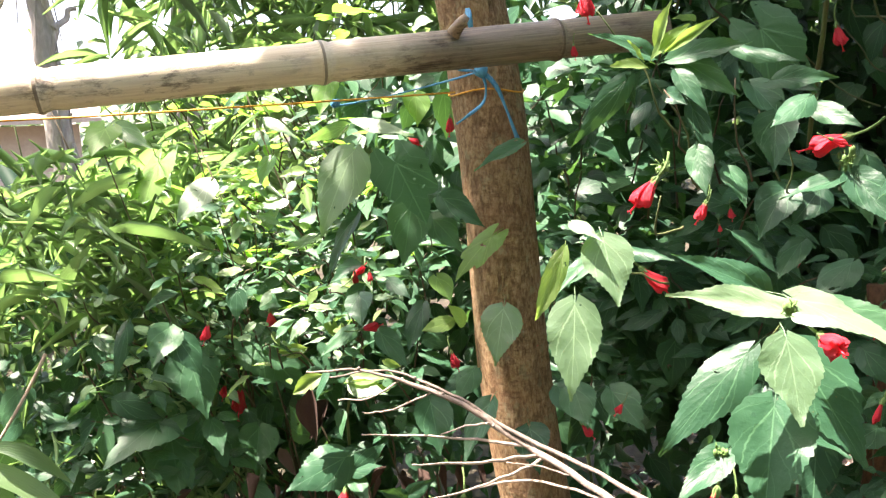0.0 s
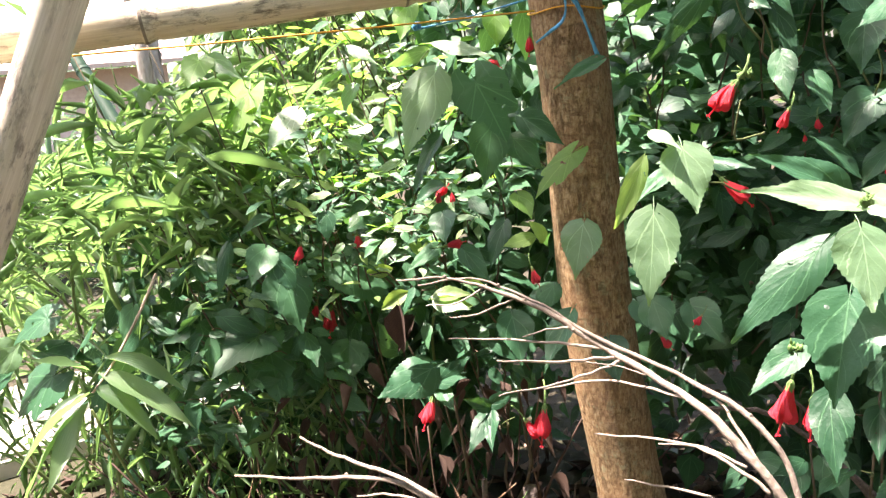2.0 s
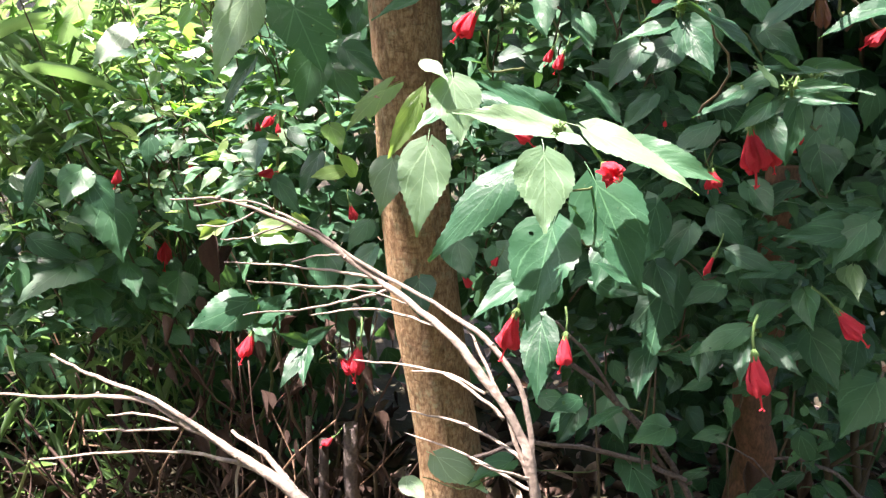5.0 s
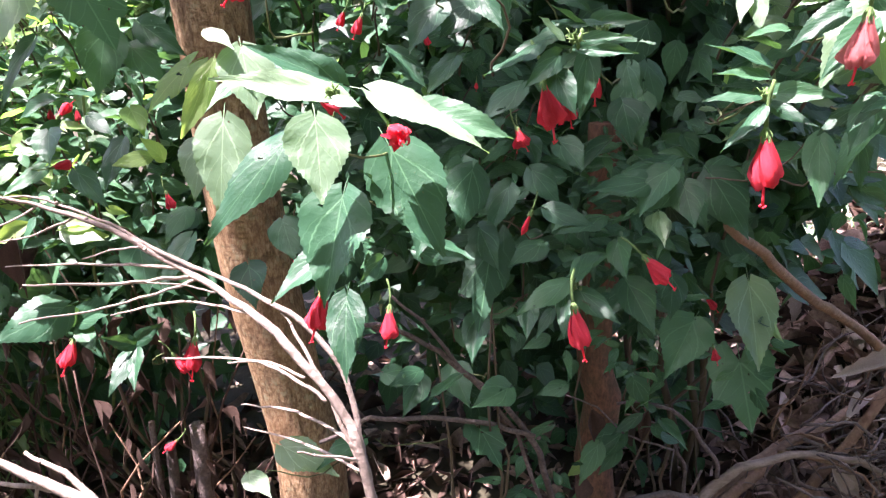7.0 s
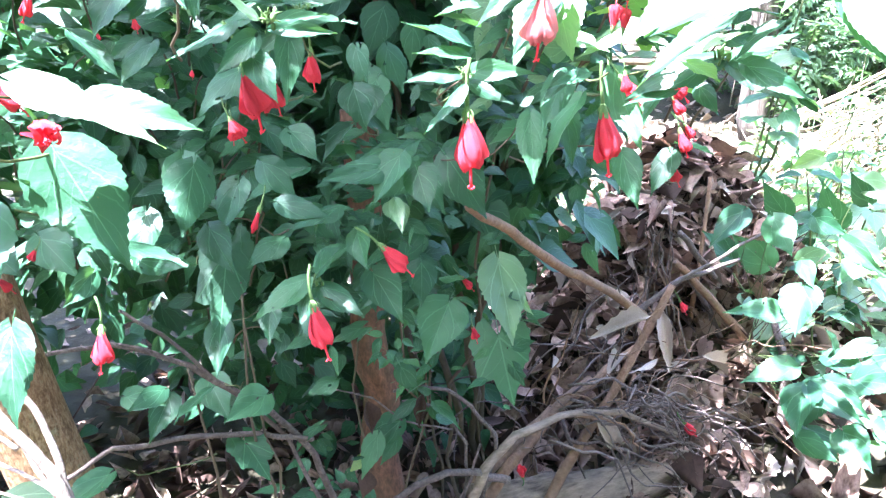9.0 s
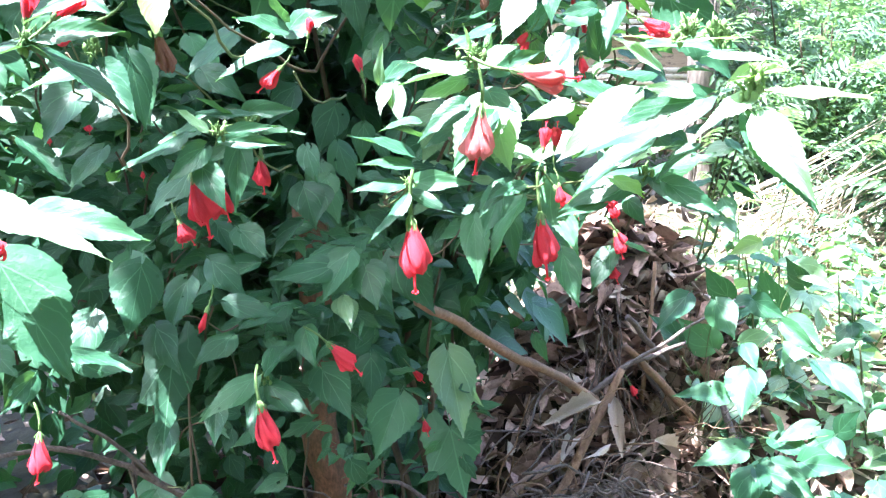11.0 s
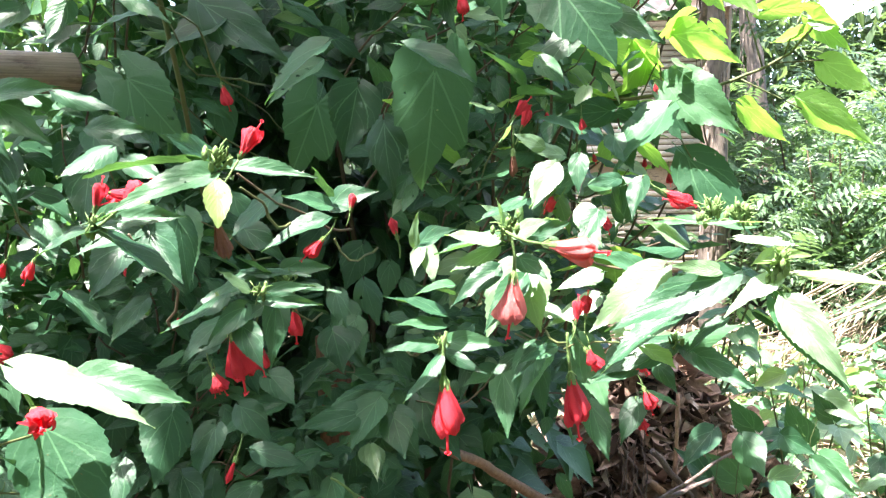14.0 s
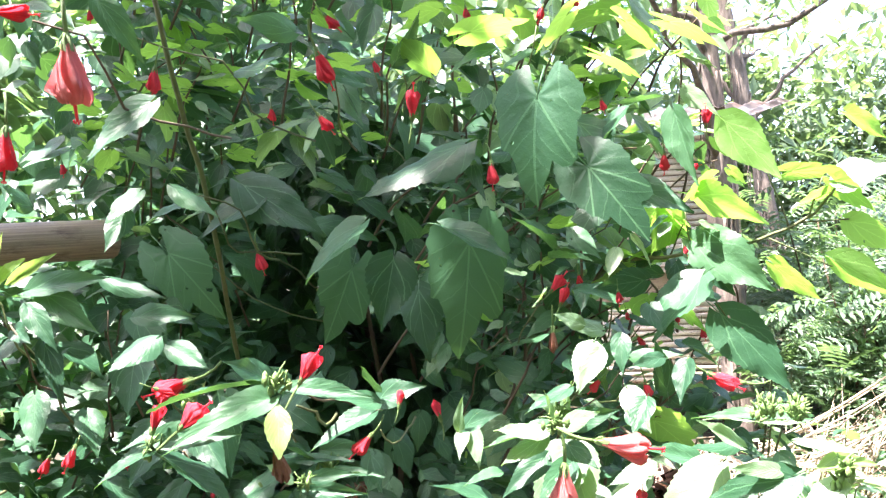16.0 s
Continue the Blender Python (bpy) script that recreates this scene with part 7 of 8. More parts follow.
stick("grey twig forking over the heap", [(1.95, 1.70, 0.598), (2.10, 1.69, 0.66), (2.26, 1.70, 0.71), (2.42, 1.72, 0.70)], 0.006, 0.003, GREYTWIG)
stick("bent brown branch curving down the heap", [(2.03, 1.82, 0.60), (2.135, 1.80, 0.493), (2.266, 1.76, 0.347), (2.351, 1.70, 0.11), (2.36, 1.66, -0.02)], 0.011, 0.017, STICK)
stick("smooth brown branch beside the heap", [(2.10, 1.88, 0.56), (2.20, 1.83, 0.40), (2.28, 1.80, 0.22), (2.31, 1.76, 0.02)], 0.008, 0.012, GREYTWIG)
stick("dark crooked branch standing by the heap", [(2.247, 1.55, -0.02), (2.287, 1.58, 0.134), (2.304, 1.60, 0.297), (2.34, 1.74, 0.44)], 0.018, 0.010, GREYTWIG)
stick("grey upright stick behind the heap", [(2.32, 1.86, 0.10), (2.34, 1.87, 0.40), (2.30, 1.90, 0.68)], 0.012, 0.006, STICK)
stick("thin upright stick leaning on the heap", [(2.14, 1.86, 0.35), (2.16, 1.86, 0.55), (2.22, 1.92, 0.82)], 0.009, 0.006, STICK)
stick("short dry stick on the heap", [(2.02, 1.80, 0.70), (2.12, 1.82, 0.60), (2.20, 1.83, 0.52)], 0.010, 0.008, GREYTWIG)
stick("long dead stem arching under the shrub", [(0.45, 1.22, 0.93), (0.528, 1.25, 0.915), (0.632, 1.28, 0.844), (0.757, 1.33, 0.698), (0.833, 1.36, 0.568), (0.90, 1.40, 0.30), (0.92, 1.42, 0.0)], 0.003, 0.0085, GREYTWIG)
stick("thin dead stem lying under the shrub", [(0.42, 1.22, 0.72), (0.507, 1.25, 0.743), (0.617, 1.28, 0.713), (0.741, 1.30, 0.675), (0.83, 1.36, 0.60)], 0.0035, 0.005, GREYTWIG)
stick("slender grey stem leaning under the shrub", [(0.55, 1.24, 0.97), (0.60, 1.25, 0.918), (0.678, 1.30, 0.785), (0.784, 1.35, 0.626), (0.86, 1.38, 0.38)], 0.0025, 0.0045, GREYTWIG)
stick("curled thin vine over the litter", [(1.042, 1.520, 0.563), (1.101, 1.520, 0.565), (1.168, 1.520, 0.538), (1.231, 1.520, 0.478), (1.279, 1.520, 0.403), (1.298, 1.520, 0.335), (1.268, 1.520, 0.262), (1.253, 1.520, 0.182)], 0.0035, 0.006, GREYTWIG)
stick("looped dry vine by the reddish stem", [(1.063, 1.520, 0.532), (1.126, 1.520, 0.510), (1.181, 1.520, 0.453), (1.216, 1.520, 0.381), (1.217, 1.520, 0.293), (1.200, 1.520, 0.199)], 0.0028, 0.005, GREYTWIG)
stick("thin bowed vine over dark leaves", [(0.908, 1.480, 0.622), (0.985, 1.480, 0.583), (1.033, 1.480, 0.529), (1.084, 1.480, 0.492), (1.164, 1.480, 0.459)], 0.0016, 0.0026, GREYTWIG)
stick("short forked twig standing in the litter", [(1.246, 1.500, 0.386), (1.222, 1.500, 0.322), (1.202, 1.500, 0.255), (1.191, 1.500, 0.209)], 0.003, 0.005, GREYTWIG)
stick("dead root lying over the litter", [(1.030, 1.500, 0.293), (1.079, 1.500, 0.317), (1.157, 1.500, 0.328), (1.244, 1.500, 0.307), (1.319, 1.500, 0.260)], 0.007, 0.01, GREYTWIG)
stick("pale branch rising from the litter", [(1.22, 1.58, 0.02), (1.36, 1.60, 0.20), (1.60, 1.72, 0.29), (1.95, 1.86, 0.32)], 0.018, 0.010, STICK)
stick("dry brown branch resting on the ground", [(1.30, 1.72, 0.08), (1.55, 1.80, 0.16), (1.80, 1.88, 0.22)], 0.022, 0.018, STICK)
stick("thick grey branch bowed across the litter", [(1.18, 1.48, 0.16), (1.256, 1.50, 0.31), (1.348, 1.52, 0.37), (1.493, 1.55, 0.368), (1.689, 1.58, 0.311), (1.891, 1.58, 0.186)], 0.014, 0.007, LOGBARK)
leaf(pile, "pale", (1.901, 1.70, 0.515), (1.845, 1.58, 0.395), 0.22, (-0.5, -0.6, 0.8), 0.3)
leaf(pile, "pale", (1.78, 1.72, 0.40), (1.70, 1.66, 0.37), 0.40, (-0.3, -1, 0.6), 0.1)
leaf(pile, "pale", (1.66, 1.60, 0.30), (1.69, 1.56, 0.22), 0.40, (-0.3, -1, 0.6), 0.1)

log = thing("log", (1.32, 1.64, 0.04), "weathered grey-brown log lying on the litter", "log")
bm = bmesh.new()
rings, a, b = [], Vector((1.30, 1.66, 0.075)), Vector((1.90, 1.58, 0.030))
for i in range(25):
    s = i / 24
    p = a.lerp(b, s)
    ring = []
    for q in range(18):
        an = 2 * math.pi * q / 18
        r = 0.055 * (1 + 0.24 * noise.noise(Vector((s * 5, math.cos(an), math.sin(an)))) + 0.13 * noise.noise(Vector((s * 20, 4 * math.cos(an), 4 * math.sin(an)))))
        ring.append(bm.verts.new(p + Vector((-0.08 * r * math.sin(an), r * math.cos(an), r * math.sin(an)))))
    rings.append(ring)
for u, v in zip(rings, rings[1:]):
    for q in range(18):
        bm.faces.new((u[q], u[(q + 1) % 18], v[(q + 1) % 18], v[q]))
bm.faces.new(rings[0][::-1]), bm.faces.new(rings[-1])
part("stem", bm, LOGBARK, log)

# a tangle of fine grey twigs
tangle = thing("twig_tangle", (1.9, 1.72, 0.12), "tangle of thin grey dead twigs on the leaf heap", "twigs")
rr = random.Random(5)
for k in range(26):                      # twigs that lie the same way, arching down to the ground
    off, wild = Vector((rr.gauss(0, 0.09), rr.gauss(0, 0.04), rr.gauss(0, 0.035))), Vector((rr.uniform(-9, 9), rr.uniform(-9, 9), 0))
    s0, s1 = rr.uniform(0.15, 0.55), rr.uniform(0.65, 1.15)
    run = []
    for q in range(15):
        f = s0 + (s1 - s0) * q / 14
        bow = Vector((1.45 + 0.58 * f, 1.555 + 0.03 * f, 0.36 + 0.10 * f - 0.42 * f * f))
        run.append(bow + off * (0.5 + f) + 0.10 * noise.noise_vector(bow * 4 + wild) + 0.012 * noise.noise_vector(bow * 24 + wild))
    tube_part("twig", run, rr.uniform(0.0024, 0.0055), 0.0014, STICK if k % 9 == 0 else GREYTWIG, tangle, 6, 0.2)
for k in range(40):                      # loose ones across and behind
    a = Vector((1.62 + rr.gauss(0, 0.20), 1.66 + rr.gauss(0, 0.08), 0.28 + rr.gauss(0, 0.10)))
    b = a + Vector((rr.gauss(0.25, 0.25), rr.gauss(0.05, 0.12), rr.gauss(0.0, 0.18)))
    tube_part("twig", bent(a, b, -0.10 * rr.random(), 0.08, 16, k), rr.uniform(0.0014, 0.0036), 0.0012, GREYTWIG if k % 3 else STICK, tangle, 6)
for k in range(60):                      # short broken side twigs, mostly hanging
    g = rr.uniform(0.35, 1.1)
    a = Vector((1.45 + 0.58 * g, 1.55 + 0.03 * g + rr.gauss(0, 0.05), 0.38 + 0.10 * g - 0.42 * g * g + rr.gauss(0, 0.05)))
    b = a + Vector((rr.gauss(0.04, 0.06), rr.gauss(-0.02, 0.05), rr.gauss(-0.05, 0.06)))
    tube_part("twig", bent(a, b, 0.01, 0.12, 6, 700 + k), rr.uniform(0.0016, 0.0036), 0.0010, GREYTWIG, tangle, 5, 0.2)
for k in range(36):                      # thin upright stems above the heap
    a = Vector((2.12 + rr.gauss(0, 0.14), 1.86 + rr.gauss(0, 0.07), 0.34 + rr.gauss(0, 0.10)))
    tube_part("twig", bent(a, a + Vector((rr.gauss(0.03, 0.08), rr.gauss(0.06, 0.05), rr.uniform(0.12, 0.34))), 0, 0.05, 10, 400 + k), rr.uniform(0.0016, 0.0045), 0.0014, GREYTWIG if k % 3 else STICK, tangle, 6)
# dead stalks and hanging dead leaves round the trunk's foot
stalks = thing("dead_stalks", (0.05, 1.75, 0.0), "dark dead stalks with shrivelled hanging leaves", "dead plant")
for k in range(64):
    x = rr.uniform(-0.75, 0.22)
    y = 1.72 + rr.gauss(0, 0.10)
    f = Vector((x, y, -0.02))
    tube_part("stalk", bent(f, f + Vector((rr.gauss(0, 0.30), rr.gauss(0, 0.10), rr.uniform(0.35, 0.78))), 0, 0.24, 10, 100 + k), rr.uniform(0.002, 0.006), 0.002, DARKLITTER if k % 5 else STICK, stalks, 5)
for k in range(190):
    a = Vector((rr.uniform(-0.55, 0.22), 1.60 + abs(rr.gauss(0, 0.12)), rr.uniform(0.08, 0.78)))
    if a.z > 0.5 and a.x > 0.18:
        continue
    leaf(stalks, "darkened", a, a + Vector((rr.gauss(0, 0.5), rr.gauss(-0.2, 0.4), -1)).normalized() * rr.uniform(0.03, 0.085), rr.uniform(0.12, 0.42), (0, -1, 0.3), 0.9)
for x, y, h, r in ((0.10, 1.62, 0.52, 0.026), (0.02, 1.66, 0.45, 0.018), (-0.02, 1.68, 0.50, 0.012)):
    tube_part("stump", bent((x, y, -0.03), (x + 0.01, y + 0.02, h), 0, 0.02, 8, 9), r * 0.75, r * 0.65, GREYTWIG, stalks, 9, 0.2)
for p, q, r in (((-0.125, 1.50, 1.02), (-0.115, 1.50, 0.91), 0.45), ((-0.10, 1.52, 0.99), (-0.13, 1.50, 0.92), 0.6)):
    leaf(stalks, "darkened", p, q, r, (0, -1, 0.4), 0.2)


def fallen_flower(a, b):
    t = thing("fallen_flower", a, "fallen withered red flower on the litter", "flower", "fallen flowers")
    flower(t, "f", a, b)


fallen_flower((1.974, 1.720, 0.532), (1.991, 1.700, 0.487))
fallen_flower((1.890, 1.560, 0.243), (1.936, 1.550, 0.187))
fallen_flower((1.371, 1.520, 0.234), (1.355, 1.510, 0.289))
fallen_flower((0.10, 1.52, 0.56), (0.07, 1.50, 0.54))

# single dead leaves
leaf(stalks, "darkened", (0.967, 1.460, 0.589), (0.967, 1.450, 0.523), 0.60, (0, -1, 0.4), 0.2)
leaf(stalks, "darkened", (1.089, 1.460, 0.576), (1.076, 1.450, 0.508), 0.40, (0, -1, 0.4), 0.2)
leaf(stalks, "darkened", (0.964, 1.460, 0.413), (0.939, 1.450, 0.359), 0.70, (0, -1, 0.4), 0.2)
leaf(pile, "pale", (1.610, 1.560, 0.311), (1.653, 1.550, 0.222), 0.40, (-0.4, -0.8, 0.6), 0.2)
leaf(pile, "pale", (1.747, 1.560, 0.592), (1.560, 1.550, 0.571), 0.20, (-0.4, -0.8, 0.6), 0.2)
leaf(pile, "pale", (1.786, 1.560, 0.461), (1.684, 1.550, 0.439), 0.25, (-0.4, -0.8, 0.6), 0.2)
leaf(pile, "pale", (1.937, 1.560, 0.436), (2.027, 1.550, 0.360), 0.40, (-0.4, -0.8, 0.6), 0.2)
yellow = thing("fallen_leaf", (1.28, 1.62, 0.12), "bright yellow fallen leaf on the litter", "leaf", "single leaves")
leaf(yellow, "young", (0.968, 1.480, 0.450), (0.923, 1.470, 0.423), 0.5, (0, -1, 0.5), 0.2)
brown = thing("fallen_leaf", (-1.42, 2.96, 1.06), "long dry brown leaf caught in the bamboo", "leaf", "single leaves")
leaf(brown, "dry", (-1.50, 2.96, 1.09), (-1.22, 2.95, 1.02), 0.22, (0, -0.5, 1), 0.1)


# ---------------------------------------------------------------- young plants on the sunny side
def young_plant(place, height, leaves, size, label, kinds, seed):
    t = thing("young_plant", place, label, "plant", "young plants")
    rr = random.Random(seed)
    b = Vector(place)
    tops = []
    for k in range(3):
        end = b + Vector((rr.gauss(0, 0.16), rr.gauss(0, 0.12), height * rr.uniform(0.7, 1.05)))
        pts = bent(b + Vector((rr.gauss(0, 0.03), rr.gauss(0, 0.03), -0.02)), end, 0, 0.05, 9, seed + k)
        tube_part("stem", pts, 0.006, 0.003, STEM, t, 6)
        tops.append(pts)
    for k in range(leaves):
        p = rr.choice(tops)[rr.randint(2, 9)]
        an = rr.uniform(0, 6.28)
        d = Vector((math.cos(an), math.sin(an), rr.gauss(-0.35, 0.3))).normalized()
        leaf(t, rr.choice(kinds), p + d * size * 0.25, p + d * (size * rr.uniform(0.9, 1.5)), rr.uniform(0.6, 0.85), (0, -0.3, 1), 0.35)
    return t


GREENS = ["ovate", "ovate", "bright", "bright", "young"]
for k, (x, y, h, n, s) in enumerate(((2.45, 1.62, 0.42, 26, 0.10), (2.75, 1.85, 0.60, 34, 0.11), (2.62, 2.15, 0.70, 30, 0.11), (3.05, 1.65, 0.50, 34, 0.10), (3.0, 2.3, 0.8, 36, 0.12),
                                    (3.4, 2.0, 0.6, 34, 0.11), (3.5, 2.7, 0.75, 30, 0.12), (2.9, 1.35, 0.45, 26, 0.10), (3.8, 2.3, 0.5, 30, 0.11), (2.62, 1.40, 0.30, 20, 0.10), (3.3, 1.55, 0.45, 24, 0.11),
                                    (3.78, 2.85, 0.42, 30, 0.11), (4.38, 2.89, 0.46, 32, 0.12), (4.26, 2.48, 0.44, 30, 0.12), (4.83, 3.41, 0.50, 32, 0.12), (5.37, 3.38, 0.50, 32, 0.12), (4.02, 3.37, 0.40, 26, 0.11))):
    young_plant((x, y, ground_z(x, y)), h, n, s, "young broad-leaved plant, bright green in the sun", GREENS, 60 + k)


# ---------------------------------------------------------------- the sunny yard beyond
def feather_bush(place, fronds, size, label, seed, spread, height):
    t = thing("feathery_bush", place, label, "bush", "yard bushes")
    rr = random.Random(seed)
    b = Vector(place)
    for k in range(4):
        tube_part("stem", bent(b, b + Vector((rr.gauss(0, spread * 0.5), rr.gauss(0, spread * 0.5), height)), 0, 0.15, 8, seed + k), 0.02, 0.006, WOODY, t, 6)
    bm = bmesh.new()
    for k in range(fronds):
        p = b + Vector((rr.gauss(0, spread), rr.gauss(0, spread * 0.8), abs(rr.gauss(0.55, 0.27)) * height))
        an = rr.uniform(0, 6.28)
        d = Vector((math.cos(an), math.sin(an), rr.gauss(-0.1, 0.4))).normalized()
        across = d.cross(Vector((0, 0, 1))).normalized()
        face = (across.cross(d) + Vector((rr.gauss(0, 0.3), rr.gauss(-0.25, 0.3), 0))).normalized()
        across = d.cross(face).normalized()
        for q in range(7):
            for sg in (-1, 1):
                a = p + d * size * (q / 6) - face * size * 0.30 * (q / 6) ** 2
                e = a + (across * sg * 0.85 + d * 0.35 - face * rr.uniform(0.0, 0.35)) * size * rr.uniform(0.32, 0.40) * (1 - 0.06 * abs(q - 2.5))
                stuff_leaf(bm, wide_ovate, a, e, 0.42, face + Vector((rr.gauss(0, 0.12), rr.gauss(0, 0.12), 0)), 3)
    tagged(part("foliage", bm, FEATHER, t), kind="stuff")


feather_bush((5.75, 4.05, ground_z(5.75, 4.05)), 420, 0.27, "feathery-leaved bush, pale green in full sun", 81, 0.40, 1.55)
feather_bush((5.6, 3.1, ground_z(5.6, 3.1)), 240, 0.30, "feathery-leaved bush behind the sticks", 82, 0.5, 1.5)
feather_bush((6.6, 5.0, ground_z(6.6, 5.0)), 260, 0.34, "light green bush beside the hut", 83, 0.6, 2.0)
feather_bush((8.0, 5.2, ground_z(8.0, 5.2)), 240, 0.36, "tall yellow-green bush in the yard", 84, 0.8, 2.2)

feather_bush((7.4, 4.2, ground_z(7.4, 4.2)), 260, 0.32, "dense light green bush in the yard", 85, 0.6, 1.9)
feather_bush((6.9, 6.2, ground_z(6.9, 6.2)), 240, 0.34, "bush growing beside the hut wall", 86, 0.5, 1.7)
feather_bush((9.3, 6.6, ground_z(9.3, 6.6)), 260, 0.38, "tall pale green bush at the back", 87, 0.9, 2.2)
feather_bush((-4.3, 5.4, 0.0), 220, 0.30, "light green bush in the bright yard beyond the bamboo", 88, 0.6, 1.3)
feather_bush((-5.6, 5.0, 0.0), 220, 0.30, "sunlit bush beside the brick house", 89, 0.6, 1.2)

# low leafy growth between the heap and the yard
bm = bmesh.new()
for k in range(1500):
    x, y = rr.uniform(2.75, 5.3), rr.uniform(1.5, 4.0)
    a = Vector((x, y, ground_z(x, y) + 0.05 + 0.36 * rr.random() ** 1.8))
    d = Vector((rr.gauss(0, 1), rr.gauss(0, 1), rr.gauss(-0.2, 0.3))).normalized() * rr.uniform(0.05, 0.12)
    stuff_leaf(bm, wide_ovate, a, a + d, rr.uniform(0.5, 0.8), Vector((rr.gauss(0, 0.4), rr.gauss(-0.2, 0.4), 1)), 4)
    if k % 6 == 0:
        add_tube(bm, [Vector((x, y, ground_z(x, y) - 0.01)), a + Vector((0.01, 0, 0))], 0.003, 0.002, 4)
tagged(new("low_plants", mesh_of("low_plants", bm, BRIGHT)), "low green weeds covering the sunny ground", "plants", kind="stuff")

# heap of long dry stalks
straw = thing("straw_heap", (4.9, 3.5, 0.25), "heap of long dry pale stalks", "straw", kind="stuff")
bm = bmesh.new()
for k in range(420):
    x, y = 4.85 + rr.gauss(0, 0.50), 3.45 + rr.gauss(0, 0.30)
    top = 0.55 * math.exp(-((x - 4.85) / 0.6) ** 2 - ((y - 3.45) / 0.4) ** 2)
    z = ground_z(x, y) + 0.02 + top * rr.random() ** 0.6
    d = Vector((rr.gauss(0.7, 0.3), rr.gauss(0.1, 0.35), rr.gauss(0.30, 0.25))).normalized() * rr.uniform(0.5, 1.2)
    p = Vector((x, y, z))
    add_tube(bm, bent(p - d * 0.5, p + d * 0.5, 0.04, 0.03, 4, k), rr.uniform(0.003, 0.009), 0.002, 4)
for k in range(900):                     # short broken stalks strewn over the open ground
    x, y = rr.gauss(4.2, 0.8), rr.gauss(3.1, 0.7)
    p = Vector((x, y, ground_z(x, y) + 0.015 + 0.05 * rr.random()))
    d = Vector((rr.gauss(0, 1), rr.gauss(0, 1), rr.gauss(0, 0.25))).normalized() * rr.uniform(0.10, 0.45)
    add_tube(bm, [p - d * 0.5, p + Vector((0, 0, 0.01)), p + d * 0.5], rr.uniform(0.002, 0.006), 0.002, 4)
for k in range(15):                      # long bare stalks leaning over the heap
    p = Vector((4.43, 3.18, 0.66)) + Vector((rr.gauss(0, 0.30), rr.gauss(0, 0.25), rr.gauss(-0.05, 0.14)))
    d = Vector((1.02, -0.10, 0.39)) + Vector((rr.gauss(0, 0.14), rr.gauss(0, 0.14), rr.gauss(0, 0.10)))
    add_tube(bm, bent(p - d * 0.25, p + d * rr.uniform(0.7, 1.3), 0.03, 0.03, 5, 40 + k), rr.uniform(0.005, 0.011), 0.003, 5)
part("stalks", bm, STRAW, straw)


def hut():
    """A small hut with walls of split bamboo laid flat, a corrugated roof and corner posts."""
    m = Matrix.Translation((3.37, 6.60, 0.40)) @ Matrix.Rotation(radians(-38), 4, "Z")
    t = thing("hut", m.translation, "small hut with split-bamboo walls and a rusty sheet roof", "house")
    inner = Matrix.Rotation(radians(-38), 4, "Z")
    w, dp, h = 2.6, 2.2, 2.50

    def own(name, bm, mat):
        ob = part_mesh(name, mesh_of(name, bm, mat, False), t)
        ob.matrix_basis = inner
        return ob

    slat = bmesh.new()
    add_tube(slat, [(0.02, 0, 0), (w - 0.02, 0, 0)], 0.024, 0.022, 7)
    slat_me = mesh_of("slat", slat, PROP)
    side = bmesh.new()
    add_tube(side, [(0, 0.02, 0), (0, dp - 0.02, 0)], 0.024, 0.022, 7)
    side_me = mesh_of("slat", side, PROP)
    n = 43
    for k in range(n):
        z = 0.30 + 0.05 * k
        if 14 <= k <= 18:
            continue
        ob = part_mesh("slat", slat_me, t)
        ob.matrix_basis = inner @ Matrix.Translation((0, 0.006 * rng.gauss(0, 1), z))
        ob = part_mesh("slat", side_me, t)
        ob.matrix_basis = inner @ Matrix.Translation((0, 0, z))
    for x, y in ((0, 0), (w, 0), (0, dp), (w, dp), (w * 0.5, 0)):
        bm = bmesh.new()
        add_tube(bm, [(x, y - 0.04, -0.05), (x, y - 0.04, h)], 0.05, 0.045, 10)
        own("post", bm, WEATHERED)
    for y0, y1, x0, x1 in ((0.06, 0.10, 0.05, w - 0.05),):
        bm = bmesh.new()
        bmesh.ops.create_cube(bm, size=1, matrix=Matrix.Translation(((x0 + x1) / 2, y1, h / 2 + 0.1)) @ Matrix.Diagonal((x1 - x0, 0.03, h - 0.3, 1)))
        own("lining", bm, WEATHERED)
    bm = bmesh.new()
    rows = []
    for i in range(121):
        x = -0.45 + (w + 0.9) * i / 120
        zz = 0.018 * math.sin(i * 1.05)
        rows.append([bm.verts.new((x, y, h + 0.05 + zz + 0.16 * (y + 0.5))) for y in (-0.55, 0.3, 1.2, dp + 0.4)])
    for a, b in zip(rows, rows[1:]):
        for q in range(3):
            bm.faces.new((a[q], a[q + 1], b[q + 1], b[q]))
    bmesh.ops.solidify(bm, geom=bm.faces[:], thickness=0.004)
    own("roof", bm, TIN)


hut()


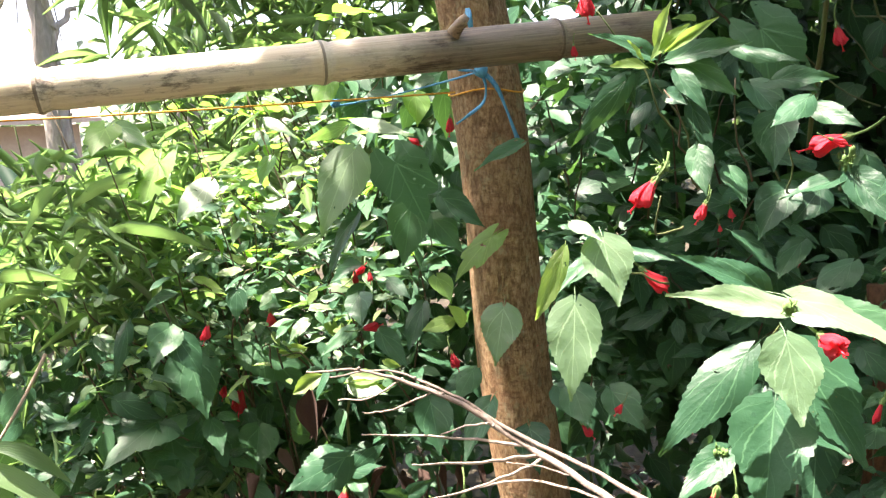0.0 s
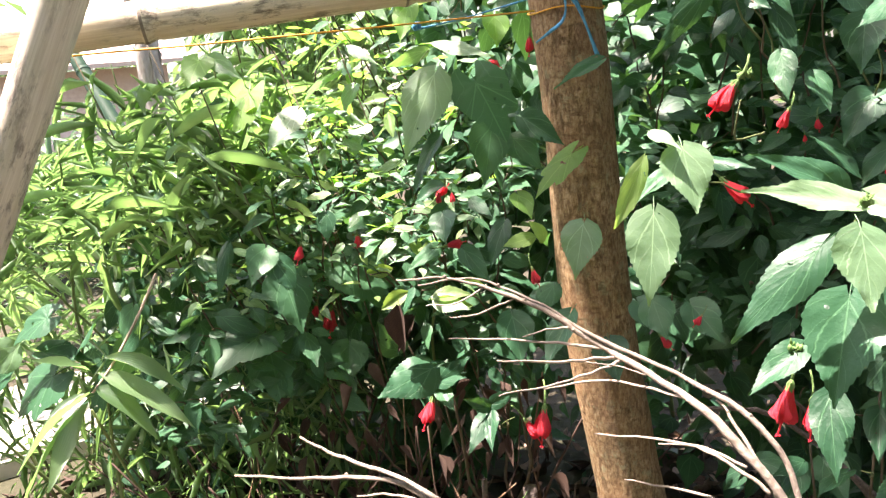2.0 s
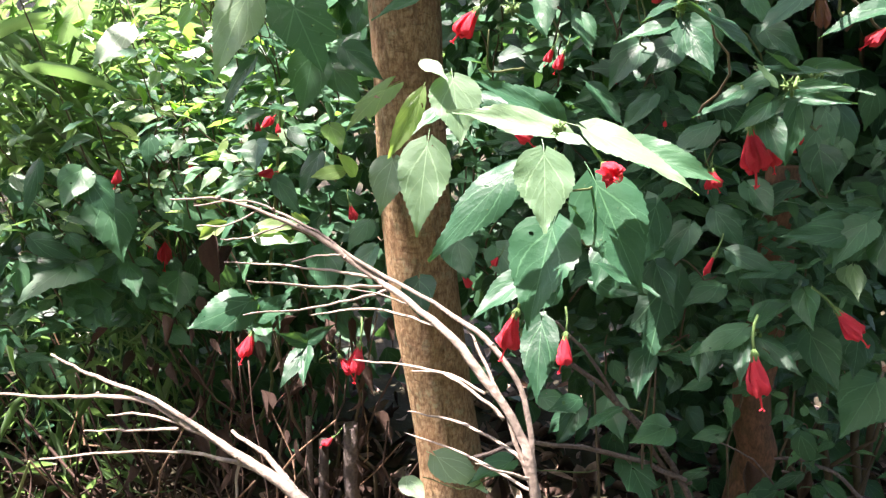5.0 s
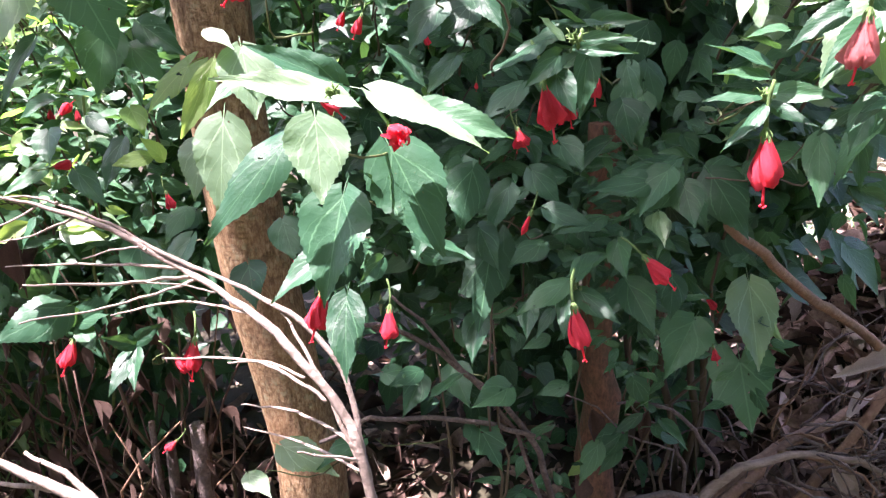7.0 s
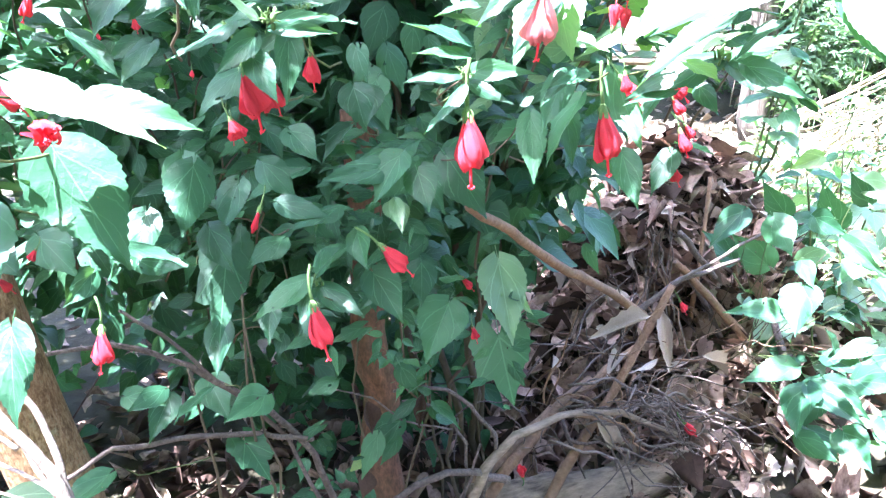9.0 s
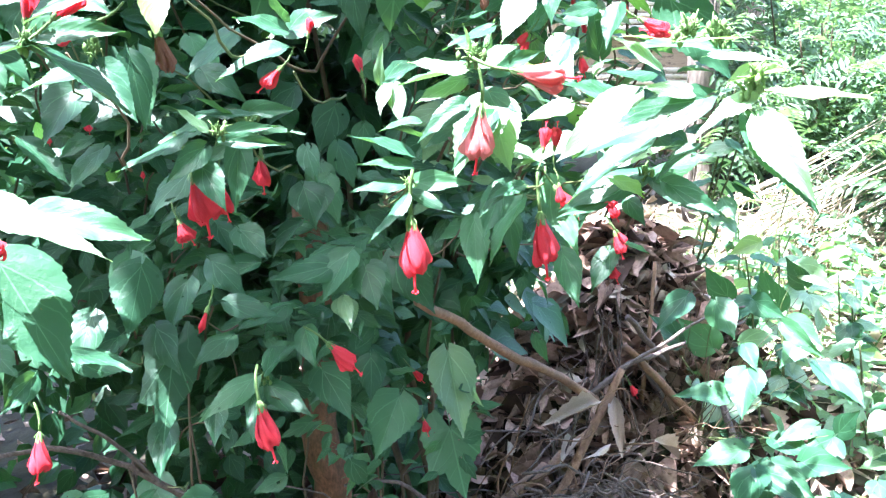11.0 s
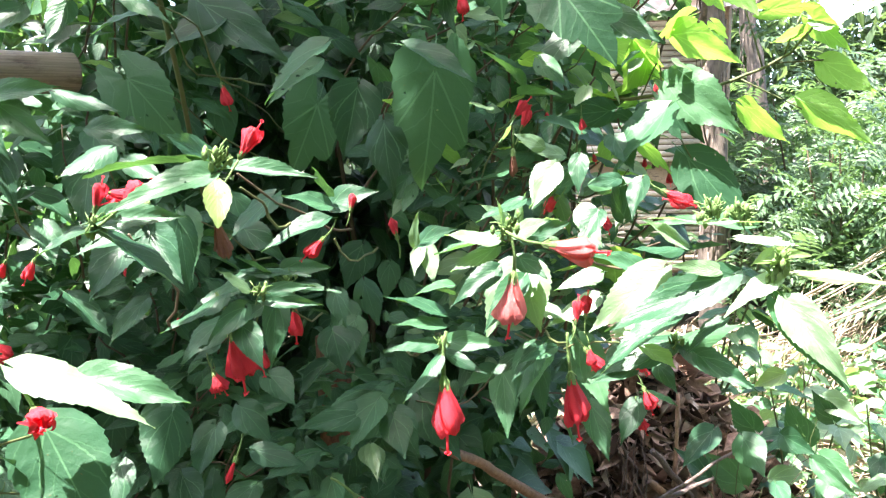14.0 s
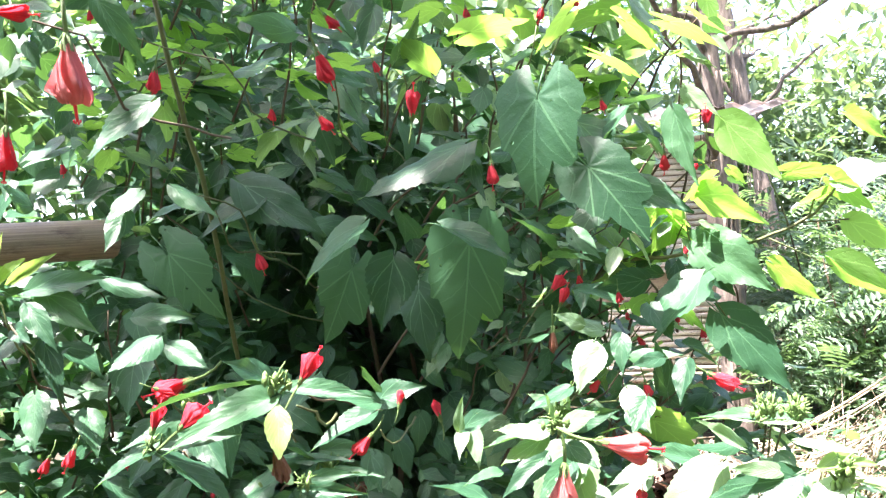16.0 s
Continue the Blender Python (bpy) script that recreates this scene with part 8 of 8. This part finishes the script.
def yard_tree(place, lean, height, r, label, seed, crown, bark=GREYBARK):
    t = thing("yard_tree", place, label, "tree", "trees behind")
    b = Vector(place)
    rr = random.Random(seed)
    end = b + Vector((*lean, height))
    tube_part("trunk", bent(b - Vector((0, 0, 0.1)), end, 0, 0.10, 20, seed), r * 1.2, r * 0.6, bark, t, 16, 0.25)
    for k in range(70 if bark is GREYBARK else 45):              # loose strips of bark and dry roots down the trunk
        f, an = rr.uniform(0.15, 0.85), rr.uniform(0, 6.283)
        rad = r * (1.2 - 0.6 * f) * rr.uniform(0.95, 1.15)
        p = b.lerp(end, f) + Vector((rad * math.cos(an), rad * math.sin(an), 0))
        tube_part("bark_strip", bent(p, p + Vector((rr.gauss(0, 0.03), rr.gauss(0, 0.03), -rr.uniform(0.25, 0.8))), 0, 0.03, 5, seed * 13 + k), rr.uniform(0.006, 0.014), 0.003, bark, t, 5, 0.3)
    for k in range(6):
        s = rr.uniform(0.5, 1)
        p = b.lerp(end, s)
        q = p + Vector((rr.gauss(0, 0.9), rr.gauss(0, 0.9), rr.uniform(0.3, 1.1)))
        tube_part("limb", bent(p, q, -0.1, 0.15, 8, seed + k), r * 0.35, 0.015, bark, t, 8, 0.2)
    bm = bmesh.new()
    for k in range(crown):
        c = end + Vector((rr.gauss(0, 1.3), rr.gauss(0, 1.3), rr.gauss(0.3, 0.6)))
        for q in range(16):
            a = c + Vector((rr.gauss(0, 0.22), rr.gauss(0, 0.22), rr.gauss(0, 0.16)))
            d = Vector((rr.gauss(0, 1), rr.gauss(0, 1), rr.gauss(-0.4, 0.5))).normalized() * 0.16
            stuff_leaf(bm, wide_lance, a, a + d, 0.4, Vector((rr.gauss(0, 0.5), rr.gauss(0, 0.5), 1)), 2)
    tagged(part("crown", bm, FEATHER, t), kind="stuff")


yard_tree((5.09, 4.66, 0.2), (-0.05, 0.2), 4.6, 0.095, "grey-barked tree in front of the hut", 91, 60)
yard_tree((9.6, 8.1, 0.3), (-0.9, 0.3), 6.0, 0.13, "grey leaning tree trunk in hazy light", 92, 60)
yard_tree((-2.72, 5.0, 0.0), (-0.25, 0.1), 4.0, 0.085, "pale grey tree trunk in bright haze", 93, 50, PALEBARK)
yard_tree((-2.2, 5.6, 0.0), (0.2, 0.1), 5.0, 0.09, "slender pale tree trunk in bright haze", 94, 40, PALEBARK)

# brick house end beyond the bamboo
house = thing("brick_house", (-6.9, 9.6, 0.0), "pinkish brick house end seen through leaves", "house")
bm = bmesh.new()
bmesh.ops.create_cube(bm, size=1, matrix=Matrix.Translation((-6.9, 9.7, 0.95)) @ Matrix.Rotation(radians(30), 4, "Z") @ Matrix.Diagonal((2.4, 0.25, 1.9, 1)))
part("wall", bm, BRICK, house, "", False)
bm = bmesh.new()
bmesh.ops.create_cube(bm, size=1, matrix=Matrix.Translation((-6.9, 9.9, 2.10)) @ Matrix.Rotation(radians(30), 4, "Z") @ Matrix.Rotation(radians(12), 4, "X") @ Matrix.Diagonal((2.8, 1.6, 0.06, 1)))
part("roof", bm, BRICK, house, "", False)
# low concrete kerb at the edge of the bright yard
kerb = thing("concrete_kerb", (-2.1, 1.9, 0.0), "low sunlit concrete kerb by the bamboo", "kerb")
bm = bmesh.new()
bmesh.ops.create_cube(bm, size=1, matrix=Matrix.Translation((-2.6, 2.6, 0.03)) @ Matrix.Rotation(radians(40), 4, "Z") @ Matrix.Diagonal((3.2, 0.9, 0.14, 1)))
bmesh.ops.bevel(bm, geom=bm.edges[:], offset=0.02, segments=2, affect="EDGES")
part("slab", bm, CONCRETE, kerb, "", False)


def far_woods(name, label, x0, x1, y, height, count, seed, blade=0.5):
    """A ragged belt of trees that closes the distance or, out of view, screens the sky."""
    rr = random.Random(seed)
    bm = bmesh.new()
    for _ in range(count):
        x = rr.uniform(x0, x1)
        c = Vector((x, y + max(-1.5, min(1.5, rr.gauss(0, 1.0))), abs(rr.gauss(0.45, 0.3)) * height))
        for q in range(12):
            a = c + Vector((rr.gauss(0, 0.4), rr.gauss(0, 0.4), rr.gauss(0, 0.35)))
            d = Vector((rr.gauss(0, 1), rr.gauss(0, 1), rr.gauss(-0.4, 0.5))).normalized() * blade
            stuff_leaf(bm, wide_lance, a, a + d, 0.45, Vector((rr.gauss(0, 0.5), rr.gauss(-0.3, 0.5), 1)), 2)
    ob = new(name, mesh_of(name, bm, FARLEAF))
    tagged(ob, label, "trees", kind="stuff")


far_woods("far_trees", "distant green trees behind the yard", 4, 24, 15, 8.0, 1250, 71)
far_woods("left_far_trees", "distant trees beyond the bamboo in haze", -16, 3, 14, 2.6, 300, 72)
# unseen belt, added to keep sky light off the low leaves
far_woods("near_trees_behind", "trees added behind the viewpoint to cut the sky light", -8, 10, -3.8, 9.5, 1500, 73, 0.34)
# another added belt, outside every view to the left
far_woods("side_trees", "trees added at the left side, out of view", -9, -5.5, 0.0, 5.0, 500, 74, 0.26)
